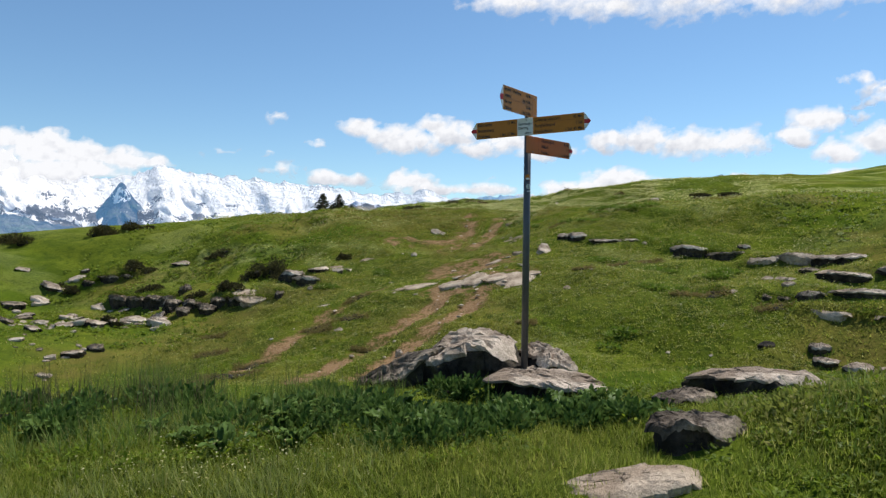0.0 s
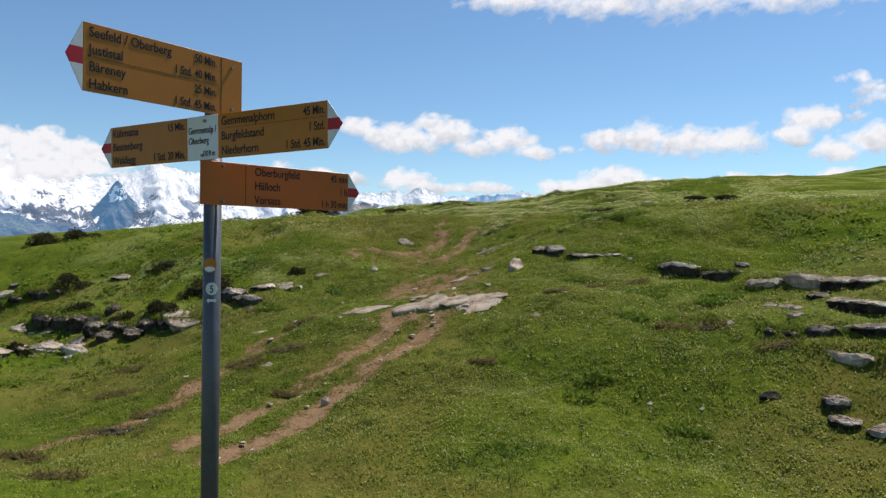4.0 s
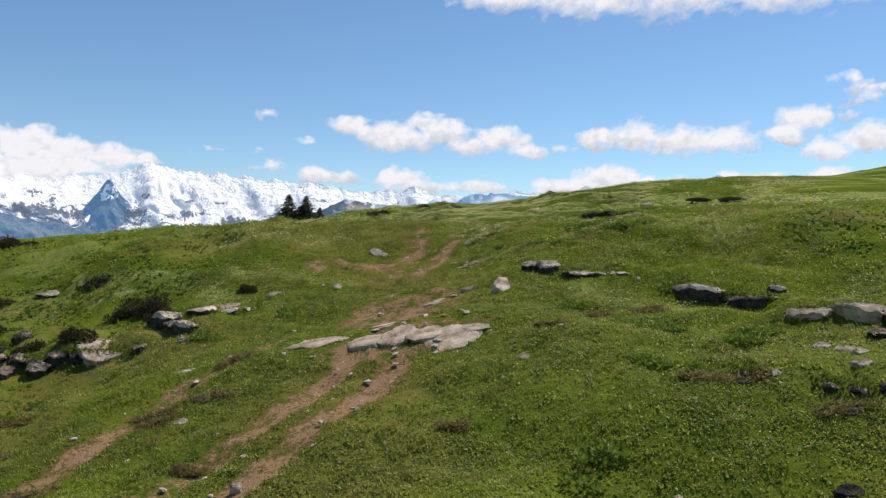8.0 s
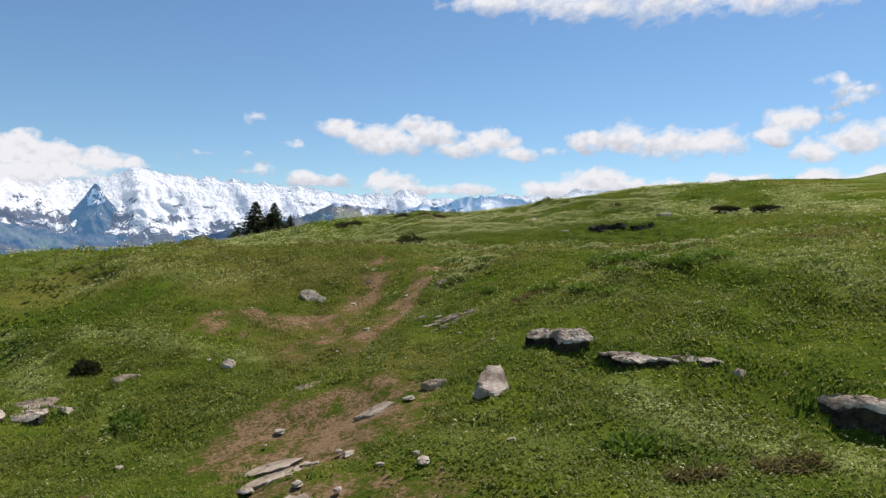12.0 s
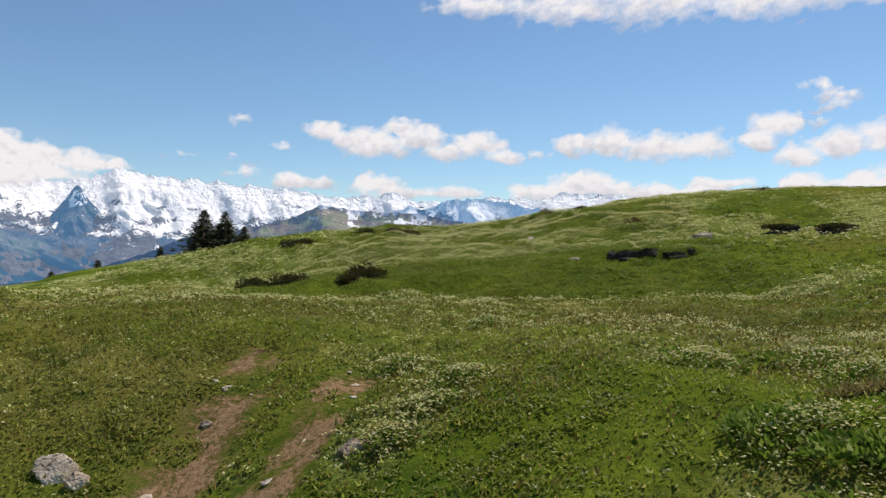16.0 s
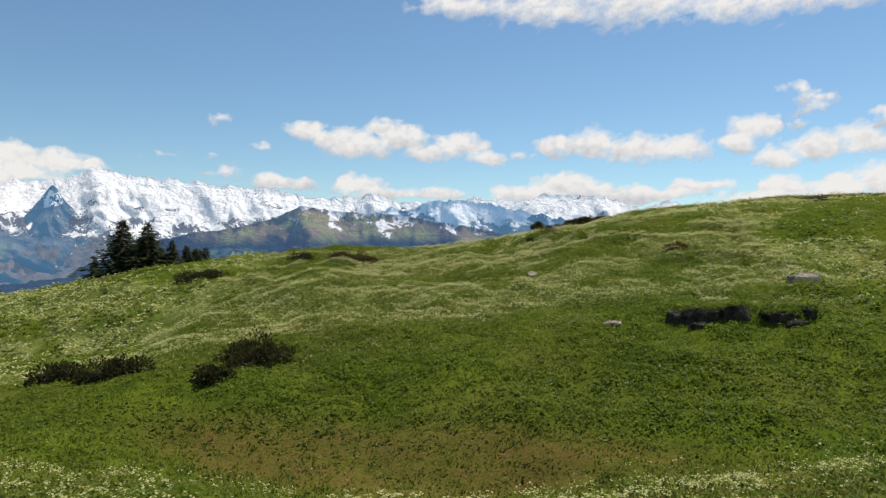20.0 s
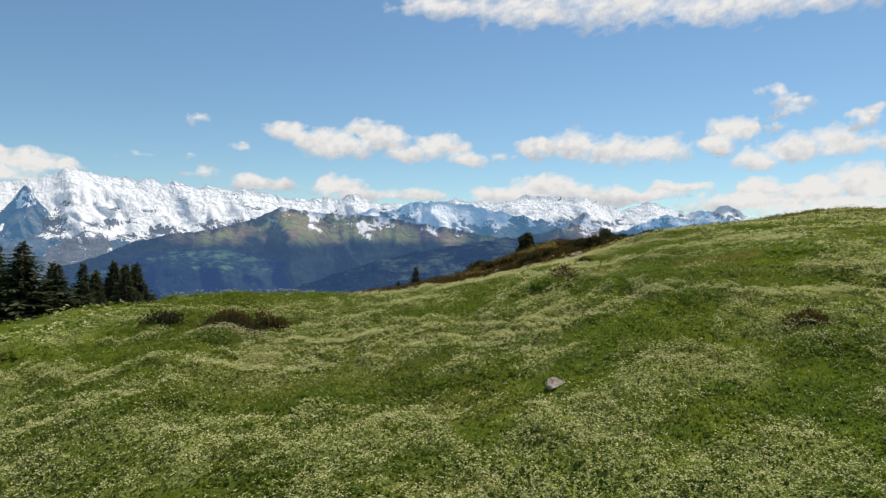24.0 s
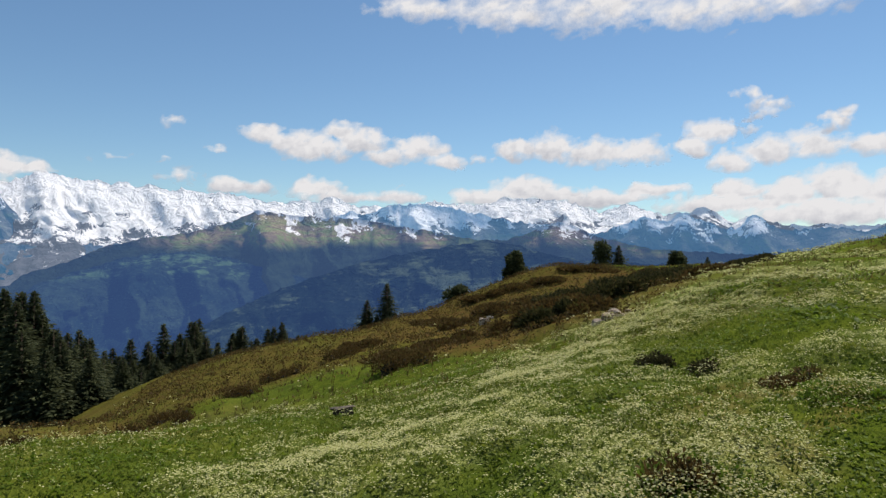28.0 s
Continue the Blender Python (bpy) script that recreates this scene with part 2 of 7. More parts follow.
def distance_material(name, rock, slope, air, strength, meadow=None, lie=0.5):
    """Far mountains: rock, woods and snow, with the blue haze of the air before them painted as a glow."""
    m = Nodes(name)
    stretch = m.add("ShaderNodeMapping")
    m.put(stretch.inputs["Vector"], m.coords())
    stretch.inputs["Scale"].default_value = (1, 1, 3.2)
    co = stretch.outputs[0]
    broad, f, g = m.noise(0.0035, 5.0, 0.55, co), m.noise(0.015, 7.0, 0.62, co), m.noise(0.06, 5.0, 0.65, co)
    slant = m.add("ShaderNodeMapping")
    m.put(slant.inputs["Vector"], m.coords())
    slant.inputs["Rotation"].default_value, slant.inputs["Scale"].default_value = (0, 0.55, 0), (1.3, 1.3, 0.8)
    fs, gs = m.noise(0.012, 7.0, 0.62, slant.outputs[0], 0.6), m.noise(0.05, 5.0, 0.65, slant.outputs[0], 0.6)
    col = m.mix(m.ramp(broad, (0.42, 0.0), (0.58, 1.0)), rock, slope)
    if meadow:
        col = m.mix(m.math("MULTIPLY", m.ramp(m.math("ADD", m.math("MULTIPLY", broad, 0.5), m.math("MULTIPLY", f, 0.5)), (lie, 0.0), (lie + 0.06, 0.9)), m.attribute("pasture")), col, meadow)
    if meadow:
        col = m.mix(m.ramp(g, (0.56, 0.0), (0.68, 0.35)), col, meadow)
    col = m.mix(m.ramp(f, (0.38, 0.5), (0.48, 0.0)), col, tuple(c * 0.35 for c in rock))
    col = m.mix(m.attribute("woods"), col, m.mix(m.ramp(f, (0.40, 0.0), (0.62, 1.0)), (0.007, 0.014, 0.012), (0.020, 0.032, 0.020)))
    cover = m.math("ADD", m.attribute("snow"), m.math("MULTIPLY", m.math("SUBTRACT", m.math("ADD", m.math("MULTIPLY", fs, 0.6), m.math("MULTIPLY", gs, 0.4)), 0.5), 6.5))
    col = m.mix(m.ramp(cover, (0.46, 0.0), (0.54, 1.0)), col, (0.84, 0.80, 0.745))
    s = m.surface(col, 0.95, m.bump(fs, 1.0, 46.0), specular=0.0)
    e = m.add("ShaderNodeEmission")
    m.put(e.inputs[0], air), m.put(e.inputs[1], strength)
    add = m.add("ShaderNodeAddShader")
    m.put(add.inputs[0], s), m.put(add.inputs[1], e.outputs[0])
    return m.finish(add.outputs[0])


def cloud_material():
    m = Nodes("cloud_vapour")
    co = m.coords()
    n = m.math("ADD", m.math("MULTIPLY", m.noise(0.012, 6.0, 0.62, co), 0.6), m.math("MULTIPLY", m.noise(0.045, 5.0, 0.65, co), 0.4))
    thick = m.math("ADD", m.attribute("thick"), m.math("MULTIPLY", m.math("SUBTRACT", n, 0.5), 1.0))
    alpha = m.ramp(thick, (0.06, 0.0), (0.36, 0.42), (0.90, 1.0))
    shade = m.math("ADD", m.attribute("lit"), m.math("MULTIPLY", m.math("SUBTRACT", n, 0.5), 1.1))
    col = m.mix(m.ramp(shade, (0.20, 0.0), (0.95, 1.0)), (0.56, 0.58, 0.62), (0.88, 0.88, 0.87))
    e = m.add("ShaderNodeEmission")
    m.put(e.inputs[0], col), m.put(e.inputs[1], 0.97)
    t, mix = m.add("ShaderNodeBsdfTransparent"), m.add("ShaderNodeMixShader")
    m.put(mix.inputs[0], alpha), m.put(mix.inputs[1], t.outputs[0]), m.put(mix.inputs[2], e.outputs[0])
    return m.finish(mix.outputs[0])


TURF = ground_material()
GRASS = leafy("grass_blades", (0.052, 0.084, 0.008), (0.160, 0.205, 0.022), 0.52, tip=(0.30, 0.30, 0.06))
GRAZED = leafy("grazed_grass", (0.105, 0.134, 0.014), (0.350, 0.362, 0.060), 0.52, tip=(0.46, 0.42, 0.15))
BANK_GRASS = leafy("sunny_bank_grass", (0.090, 0.128, 0.014), (0.280, 0.325, 0.046), 0.55, tip=(0.44, 0.41, 0.12))
SEDGE = leafy("dark_sedge", (0.050, 0.082, 0.013), (0.130, 0.180, 0.030), 0.4, tip=(0.16, 0.17, 0.04))
HILL_GRASS = leafy("hillside_grass", (0.050, 0.046, 0.012), (0.150, 0.128, 0.032), 0.4, tip=(0.20, 0.12, 0.04))
STRAW = leafy("dry_straw", (0.13, 0.095, 0.030), (0.34, 0.27, 0.11), 0.4, tip=(0.20, 0.22, 0.05))
TALL_GRASS = leafy("tall_grass", (0.065, 0.115, 0.018), (0.215, 0.280, 0.062), 0.5, tip=(0.26, 0.23, 0.09))
HERB = leafy("herb_leaves", (0.080, 0.140, 0.014), (0.180, 0.250, 0.032), 0.45, tip=(0.30, 0.33, 0.11))
BANK_HERB = leafy("bank_herb_leaves", (0.110, 0.135, 0.022), (0.270, 0.285, 0.062), 0.45, tip=(0.38, 0.33, 0.13))
CLUMP = leafy("pasture_plants", (0.178, 0.218, 0.022), (0.390, 0.418, 0.070), 0.55, 0.42, tip=(0.48, 0.46, 0.19), toned=True, sheen=0.4)
MIDDLE = leafy("upper_pasture_plants", (0.108, 0.130, 0.010), (0.268, 0.278, 0.036), 0.55, 0.45, tip=(0.42, 0.40, 0.15), toned=True, sheen=0.3)
LUSH = leafy("meadow_plants", (0.070, 0.118, 0.006), (0.180, 0.243, 0.018), 0.5, 0.5, tip=(0.27, 0.33, 0.05), toned=True, sheen=0.12)
BLOOM = leafy("flower_heads", (0.38, 0.38, 0.11), (0.64, 0.61, 0.29), 0.35, tip=(0.72, 0.65, 0.38))
DOCK = leafy("dock_leaves", (0.038, 0.080, 0.014), (0.125, 0.190, 0.045), 0.30, 0.4)
SHRUB = leafy("shrub_leaves", (0.026, 0.027, 0.010), (0.080, 0.076, 0.025), 0.3, tip=(0.12, 0.085, 0.034))
HEATH_LEAF = leafy("heath_leaves", (0.046, 0.031, 0.011), (0.165, 0.100, 0.032), 0.3, tip=(0.13, 0.125, 0.030))
DWARF = leafy("dwarf_shrub_leaves", (0.026, 0.026, 0.012), (0.085, 0.074, 0.030), 0.3, tip=(0.12, 0.12, 0.04))
NEEDLES = leafy("spruce_needles", (0.028, 0.036, 0.017), (0.108, 0.118, 0.052), 0.35)
PETAL = leafy("white_petals", (0.31, 0.295, 0.09), (0.65, 0.605, 0.33), 0.4, tip=(0.54, 0.44, 0.10))
SORREL = leafy("sorrel_heads", (0.115, 0.080, 0.020), (0.290, 0.210, 0.052), 0.3, tip=(0.38, 0.33, 0.11))
EARTH = plain("dark_peaty_earth", (0.045, 0.034, 0.022), 0.95, wear=0.4, scale=8.0, bump=0.9)
BARK = plain("spruce_bark", (0.085, 0.06, 0.045), 0.95, scale=9.0, bump=0.8)
ROCK = stone("grey_limestone", (0.100, 0.074, 0.050), (0.46, 0.36, 0.26), 0.6)
SLAB = stone("tan_limestone", (0.34, 0.250, 0.165), (0.56, 0.44, 0.315), 0.12, 0.3)
PALE = stone("pale_limestone", (0.30, 0.222, 0.152), (0.70, 0.57, 0.435), 0.3, 0.36)
CHIP = stone("pale_stone_chips", (0.42, 0.33, 0.235), (0.66, 0.55, 0.42), 0.0, 0.1)
# dark rock, and also the shade painted on the lower beds of blocks
DARK_AND_SHADED_ROCK = stone("dark_and_shaded_limestone", (0.022, 0.017, 0.012), (0.085, 0.066, 0.048), 0.5)
SIGN_YELLOW = plain("yellow_sign_paint", (0.47, 0.168, 0.013), 0.45, wear=0.12, scale=14.0)
SIGN_ORANGE = plain("orange_sign_paint", (0.50, 0.125, 0.014), 0.42, wear=0.10, scale=14.0)
SIGN_WHITE = plain("white_sign_paint", (0.72, 0.72, 0.71), 0.45, wear=0.12, scale=14.0)
SIGN_RED = plain("red_sign_paint", (0.52, 0.02, 0.03), 0.5, wear=0.2, scale=20.0)
SIGN_BLACK = plain("black_lettering", (0.012, 0.012, 0.013), 0.5, wear=0.2, scale=40.0)
STEEL = plain("galvanised_steel", (0.115, 0.118, 0.125), 0.5, 0.55, wear=0.3, scale=18.0, bump=0.15)
BOLT = plain("bolt_steel", (0.30, 0.29, 0.28), 0.4, 0.9, wear=0.3)


# ---- mesh helpers ----
def mesh_of(name, verts, faces, material, flat=False, **attributes):
    """A mesh from arrays of corners and of equal-sided faces, with numbers laid on its corners."""
    verts, faces = np.asarray(verts, np.float32), np.asarray(faces, np.int32)
    me = bpy.data.meshes.new(name)
    n, k = faces.shape
    me.vertices.add(len(verts)), me.loops.add(n * k), me.polygons.add(n)
    me.vertices.foreach_set("co", verts.ravel())
    me.loops.foreach_set("vertex_index", faces.ravel())
    me.polygons.foreach_set("loop_start", np.arange(n, dtype=np.int32) * k)
    for key, values in attributes.items():
        a = me.attributes.new(key, "FLOAT", "POINT")
        a.data.foreach_set("value", np.asarray(values, np.float32).ravel())
    me.update(calc_edges=True)
    me.polygons.foreach_set("use_smooth", np.full(n, not flat))
    me.materials.append(material)
    return me


def mesh_from(bm, name, material, flat=True):
    me = bpy.data.meshes.new(name)
    bm.to_mesh(me)
    bm.free()
    me.materials.append(material)
    me.polygons.foreach_set("use_smooth", np.full(len(me.polygons), not flat))
    return me


def part(name, me, parent, label="", m=None):
    """One mesh object under a thing or under a part."""
    ob = new(name, me)
    ob.parent = parent
    if m is not None:
        ob.matrix_basis = m
    if label:
        ob["label"] = label
    return ob


def grid_faces(nu, nv):
    i = np.arange((nu - 1) * nv).reshape(nu - 1, nv)[:, :-1].ravel()
    return np.stack([i, i + nv, i + nv + 1, i + 1], 1)


def box(bm, x0, x1, y0, y1, z0, z1, bevel=0.0):
    made = bmesh.ops.create_cube(bm, size=1)["verts"]
    for v in made:
        v.co = Vector(((x0 + x1) / 2 + v.co.x * (x1 - x0), (y0 + y1) / 2 + v.co.y * (y1 - y0), (z0 + z1) / 2 + v.co.z * (z1 - z0)))
    if bevel:
        edges = list({e for v in made for e in v.link_edges})
        bmesh.ops.bevel(bm, geom=edges, offset=bevel, segments=2, affect="EDGES", profile=0.6)
    return bm


# ---- the lie of the land ----
# Swells and hollows of the alp: x, y, reach, height.
PLANE = (0.0751, 0.0632, 0.0346)
KNOLL = [
    (1, 4.5, 4, 0.10), (3.8, 4.2, 2.75, 0.39), (-4, 3, 5, -0.22), (0, -6, 8.75, -1.31), (9, 3, 6.25, -0.73), (0, 13, 5.62, -2.18), (10, 13, 6.25, -3.87), (-9, 13, 7.5, -1.62),
    (-2, 20, 6.25, -2.03), (5, 20, 5, -1.61), (11, 20, 5.62, -0.94), (-11, 22, 7.5, -2.68), (-1, 28, 5.62, -1.32), (7, 29, 5.62, -0.89), (13, 27, 6.25, -1.34), (-9, 31, 6.25, -1.57),
    (-19, 33, 7.5, -2.75), (20, 33, 10, 1.34), (0, 37, 6.25, -1.52), (9, 38, 7.5, 0.71), (-9, 41, 7.5, 0.39), (1, 47, 7.5, 1.01), (-10, 51, 7.5, 0.61), (12, 48, 8.75, -0.61),
]
MEADOW = [
    (-22, 48, 11.2, 0.34), (28, 50, 12.5, 1.13), (3, 56, 6.25, -1.38), (-8, 59, 6.25, 0.18), (14, 58, 7.5, -0.99), (2, 65, 6.88, 0.44), (14, 66, 7.5, 0.54), (-10, 69, 7.5, -0.81),
    (-22, 68, 10, 0.04), (26, 66, 10, 0.23), (11, 75, 6.88, 0.55), (0, 77, 6.88, 1.07), (-10, 81, 7.5, 1.49), (20, 83, 8.75, 1.62), (11, 85, 7.5, 1.57), (35, 85, 15, 2.84),
    (-2, 90, 8.12, 2.61), (6, 91, 7.5, 0.00), (12, 93, 7.5, 0.50), (24, 95, 8.75, 1.12), (-8, 98, 7.5, -2.51), (-18, 100, 8.75, -0.63), (0, 113, 7.5, -0.22), (-12, 115, 8.75, -2.46),
]
SHOULDER = [(14, 110, 8.75, -0.08), (26, 116, 11.2, 0.95), (-14, 92, 8.75, 1.15), (-26, 88, 10, 1.35), (8, 98, 8.75, 0.13), (20, 103, 11.2, 1.87), (-6, 106, 8.75, -1.12), (-16, 108, 10, 4.08), (38, 108, 15, 2.31), (62, 100, 22.5, 1.74), (6, 117, 10, 0.07), (16, 124, 11.2, -0.25), (-6, 124, 11.2, 0.74), (26, 140, 15, 1.04), (8, 140, 12.5, -3.90), (45, 140, 17.5, 1.83), (60, 150, 22.5, -3.77), (-25, 125, 17.5, -6.48), (-45, 95, 22.5, -0.18), (-45, 50, 22.5, 3.61), (90, 120, 35, 7.14), (-30, 20, 17.5, -2.10), (50, 20, 27.5, -4.59), (0, 165, 20, -3.03)] + [
        (30, 175, 22.5, 2.90), (40, 113, 8, 0.95), (33, 134, 6, -0.50), (23, 134, 4, 0.35), (-60, 140, 35, -6.59), (-25, -15, 20, 0.09), (30, -15, 22.5, -4.35), (80, 190, 37.5, -0.68), (0, 200, 31.2, 0.11), (40, 220, 37.5, -1.16)]


# Rock steps in the turf: from, to, height, how far back the raised turf reaches.
STEPS = [((9.0, 29.1), (11.3, 27.4), 0.40, 3.5), ((11.1, 26.2), (12.8, 25.5), 0.36, 2.0), ((9.9, 22.3), (11.2, 21.4), 0.26, 2.5), ((8.7, 23.2), (9.6, 22.7), 0.16, 1.5), ((12.3, 23.1), (14.6, 21.6), 0.34, 2.5), ((11.8, 21.0), (13.8, 19.6), 0.28, 1.6), ((10.5, 20.6), (12.8, 18.5), 0.32, 1.6), ((-13.2, 29.9), (-10.4, 30.25), 0.50, 3.0), ((-10.4, 30.25), (-8.2, 30.1), 0.44, 3.0), ((-17.8, 33.7), (-13.4, 31.7), 0.66, 4.0), ((-20.8, 36.3), (-18.4, 36.8), 0.50, 3.0), ((-8.5, 31.8), (-6.9, 31.0), 0.48, 2.5), ((-6.9, 31.8), (-5.4, 33.1), 0.22, 1.8), ((6.15, 31.45), (7.9, 30.85), 0.17, 1.5), ((8.15, 30.55), (9.3, 29.8), 0.15, 1.2), ((12.95, 66.0), (14.65, 65.65), 0.46, 2.2)] + [
        ((15.35, 65.35), (16.4, 64.9), 0.36, 1.8),]


def rise_of(x, y):
    z = 0.0
    for (ax, ay), (bx, by), high, back in STEPS:
        length = math.hypot(bx - ax, by - ay)
        ux, uy = (bx - ax) / length, (by - ay) / length
        s, d = (x - ax) * ux + (y - ay) * uy, -(x - ax) * uy + (y - ay) * ux
        z = z + 0.7 * high * smooth(-0.05, 0.25, d) * (1 - smooth(back * 0.3, back, d)) * smooth(-1.0, 0.2, s) * smooth(length + 1.0, length - 0.2, s)
    return z


def fold(d, k=8.0):
    return k * np.logaddexp(0, d / k)


def land(x, y):
    """Height of the meadow, without its small bumps."""
    x, y = np.asarray(x, float), np.asarray(y, float)
    z = PLANE[0] + PLANE[1] * x + PLANE[2] * y
    for sx, sy, reach, high in (*KNOLL, *MEADOW, *SHOULDER):
        z = z + high * np.exp(-((x - sx) ** 2 + (y - sy) ** 2) / reach**2)
    z = z + rise_of(x, y) + 0.36 * np.exp(-((x - 3.2) / 1.0) ** 2 - ((y - 3.45) / 0.60) ** 2)
    z = z - 0.12 * np.exp(-((x - 2.7) / 1.4) ** 2 - ((y - 3.9) / 1.0) ** 2) - 0.20 * np.exp(-((x - 0.9) / 1.4) ** 2 - ((y - 4.8) / 0.7) ** 2)
    z = z - 0.12 * np.exp(-((x - 1.5) / 0.4) ** 2 - ((y - 3.55) / 0.4) ** 2)
    lip = y - np.interp(x, (-6, 0, 3, 12), (56.5, 55.8, 53.8, 53.3))
    z = z + np.interp(x, (-12, -5, -2, 0, 3, 7.5, 10, 12.5, 17), (0, 0.25, 0.4, 0.8, 1.0, 0.95, 0.72, 0.5, 0)) * np.exp(-((lip / np.where(lip < 0, 3.2, 2.3)) ** 2))
    z = z + 2.6 * np.exp(-((x - 16) / 13) ** 2 - ((y - 134) / 9) ** 2)
    z = z - 0.40 * fold(-x - 34) - 0.45 * fold(-0.55 * x + 0.83 * y - 124)
    z = z - 0.32 * fold(0.6 * x + 0.8 * y - 175, 12) - 0.18 * fold(-y - 45, 12)
    return -600 + fold(z + 600, 60)


def relief(x, y):
    near = smooth(700, 150, np.hypot(x, y - 60))
    b = (fractal(x / 3.1, y / 3.1, 3, 11) - 0.5) * (0.42 + 0.20 * smooth(15, 19, y) + 0.04 * smooth(56, 64, y) + 0.45 * smooth(-4, -9, x) * smooth(24, 28, y) * smooth(60, 50, y)) + (fractal(x / 0.9, y / 0.9, 3, 23) - 0.5) * 0.26
    return b * near * smooth(1.5, 9, np.hypot(x - 1.5, y - 4.5)) + (fractal(x / 0.7, y / 0.7, 2, 5) - 0.5) * 0.05 * near


def ground_z(x, y):
    return land(x, y) + relief(np.asarray(x, float), np.asarray(y, float))


def gz(x, y):
    return float(ground_z(np.array([x]), np.array([y]))[0])


def along(x, y, line, width):
    """1 on a line through plan points, fading to 0 at its width."""
    best = np.full(np.shape(x), 1e9)
    for (ax, ay), (bx, by) in zip(line[:-1], line[1:]):
        t = np.clip(((x - ax) * (bx - ax) + (y - ay) * (by - ay)) / ((bx - ax) ** 2 + (by - ay) ** 2), 0, 1)
        best = np.minimum(best, np.hypot(x - ax - t * (bx - ax), y - ay - t * (by - ay)))
    return 1 - smooth(width * 0.35, width, best)


def patch(x, y, px, py, rx, ry, turn=0.0):
    c, s = math.cos(radians(turn)), math.sin(radians(turn))
    u, v = (x - px) * c + (y - py) * s, -(x - px) * s + (y - py) * c
    return 1 - smooth(0.45, 1.0, np.hypot(u / rx, v / ry))


RUTS = [
    (((-4.6, 17.8), (-3.5, 20.0), (-2.79, 21.5), (-1.56, 24.2), (-0.49, 26.3), (0.2, 28.6)), 0.58),
    (((-3.2, 17.3), (-2.17, 19.0), (-0.67, 22.7), (0.29, 24.0), (0.9, 26.0)), 0.64),
    (((-9.5, 17.2), (-6.85, 20.2), (-5.68, 24.4), (-5.06, 26.6), (-3.5, 29.5)), 0.58),
    (((-0.9, 35.5), (-0.53, 37.4), (0.29, 41.3), (0.6, 43.0)), 0.95),
    (((0.4, 35.4), (0.95, 37.2), (1.55, 39.5), (2.21, 41.5), (2.7, 43.0)), 0.80),
]


def dirt_at(x, y):
    d = np.zeros(np.shape(x))
    for line, width in RUTS:
        d = np.maximum(d, along(x, y, line, width * 1.1))
    d = np.maximum(d, 1.0 * patch(x, y, -2.4, 38.2, 3.0, 1.7, 15))
    d = np.maximum(d, 0.95 * patch(x, y, 0.9, 27.3, 3.6, 1.7))
    d = np.maximum(d, 0.85 * patch(x, y, 0.6, 31.0, 3.2, 3.0))
    mud = 0.22 * patch(x, y, 4.4, 58.9, 6.8, 1.7, -10)
    d = d * (0.78 + 0.22 * smooth(0.36, 0.52, fractal(x / 2.2 + 7, y / 2.2, 3, 73)))
    high = smooth(31, 36, y)
    worn = fractal(x / 0.8, y / 0.8, 4, 71)
    return d * (0.55 + 0.8 * worn) * (1 - 0.18 * high) - 0.16 * high * (d > 0) * smooth(0.55, 0.40, worn) + mud * (0.5 + 0.7 * worn)


HEATH_EDGE = ((-60, 108), (-25, 101), (-8, 99), (-1, 106), (4, 110), (8.5, 106), (13, 99.5), (17, 99.6), (21, 102.5), (22.5, 105), (24, 112), (27, 125), (32, 150), (80, 190))


def heath_at(x, y):
    """Brown heath beyond the flowered ridge."""
    edge = np.interp(x, [p[0] for p in HEATH_EDGE], [p[1] for p in HEATH_EDGE])
    n = fractal(x / 4.0, y / 4.0, 3, 91)
    a = smooth(-0.8, 2.2, y - edge + (n - 0.5) * 5) * smooth(240, 190, y)
    a = a * (0.70 + 0.30 * smooth(2, 11, x)) * (0.35 + 1.1 * n)
    return np.clip(np.maximum(a, 0.75 * patch(x, y, 4.4, 58.9, 7.5, 1.9, -10) * (0.3 + n)), 0, 1)


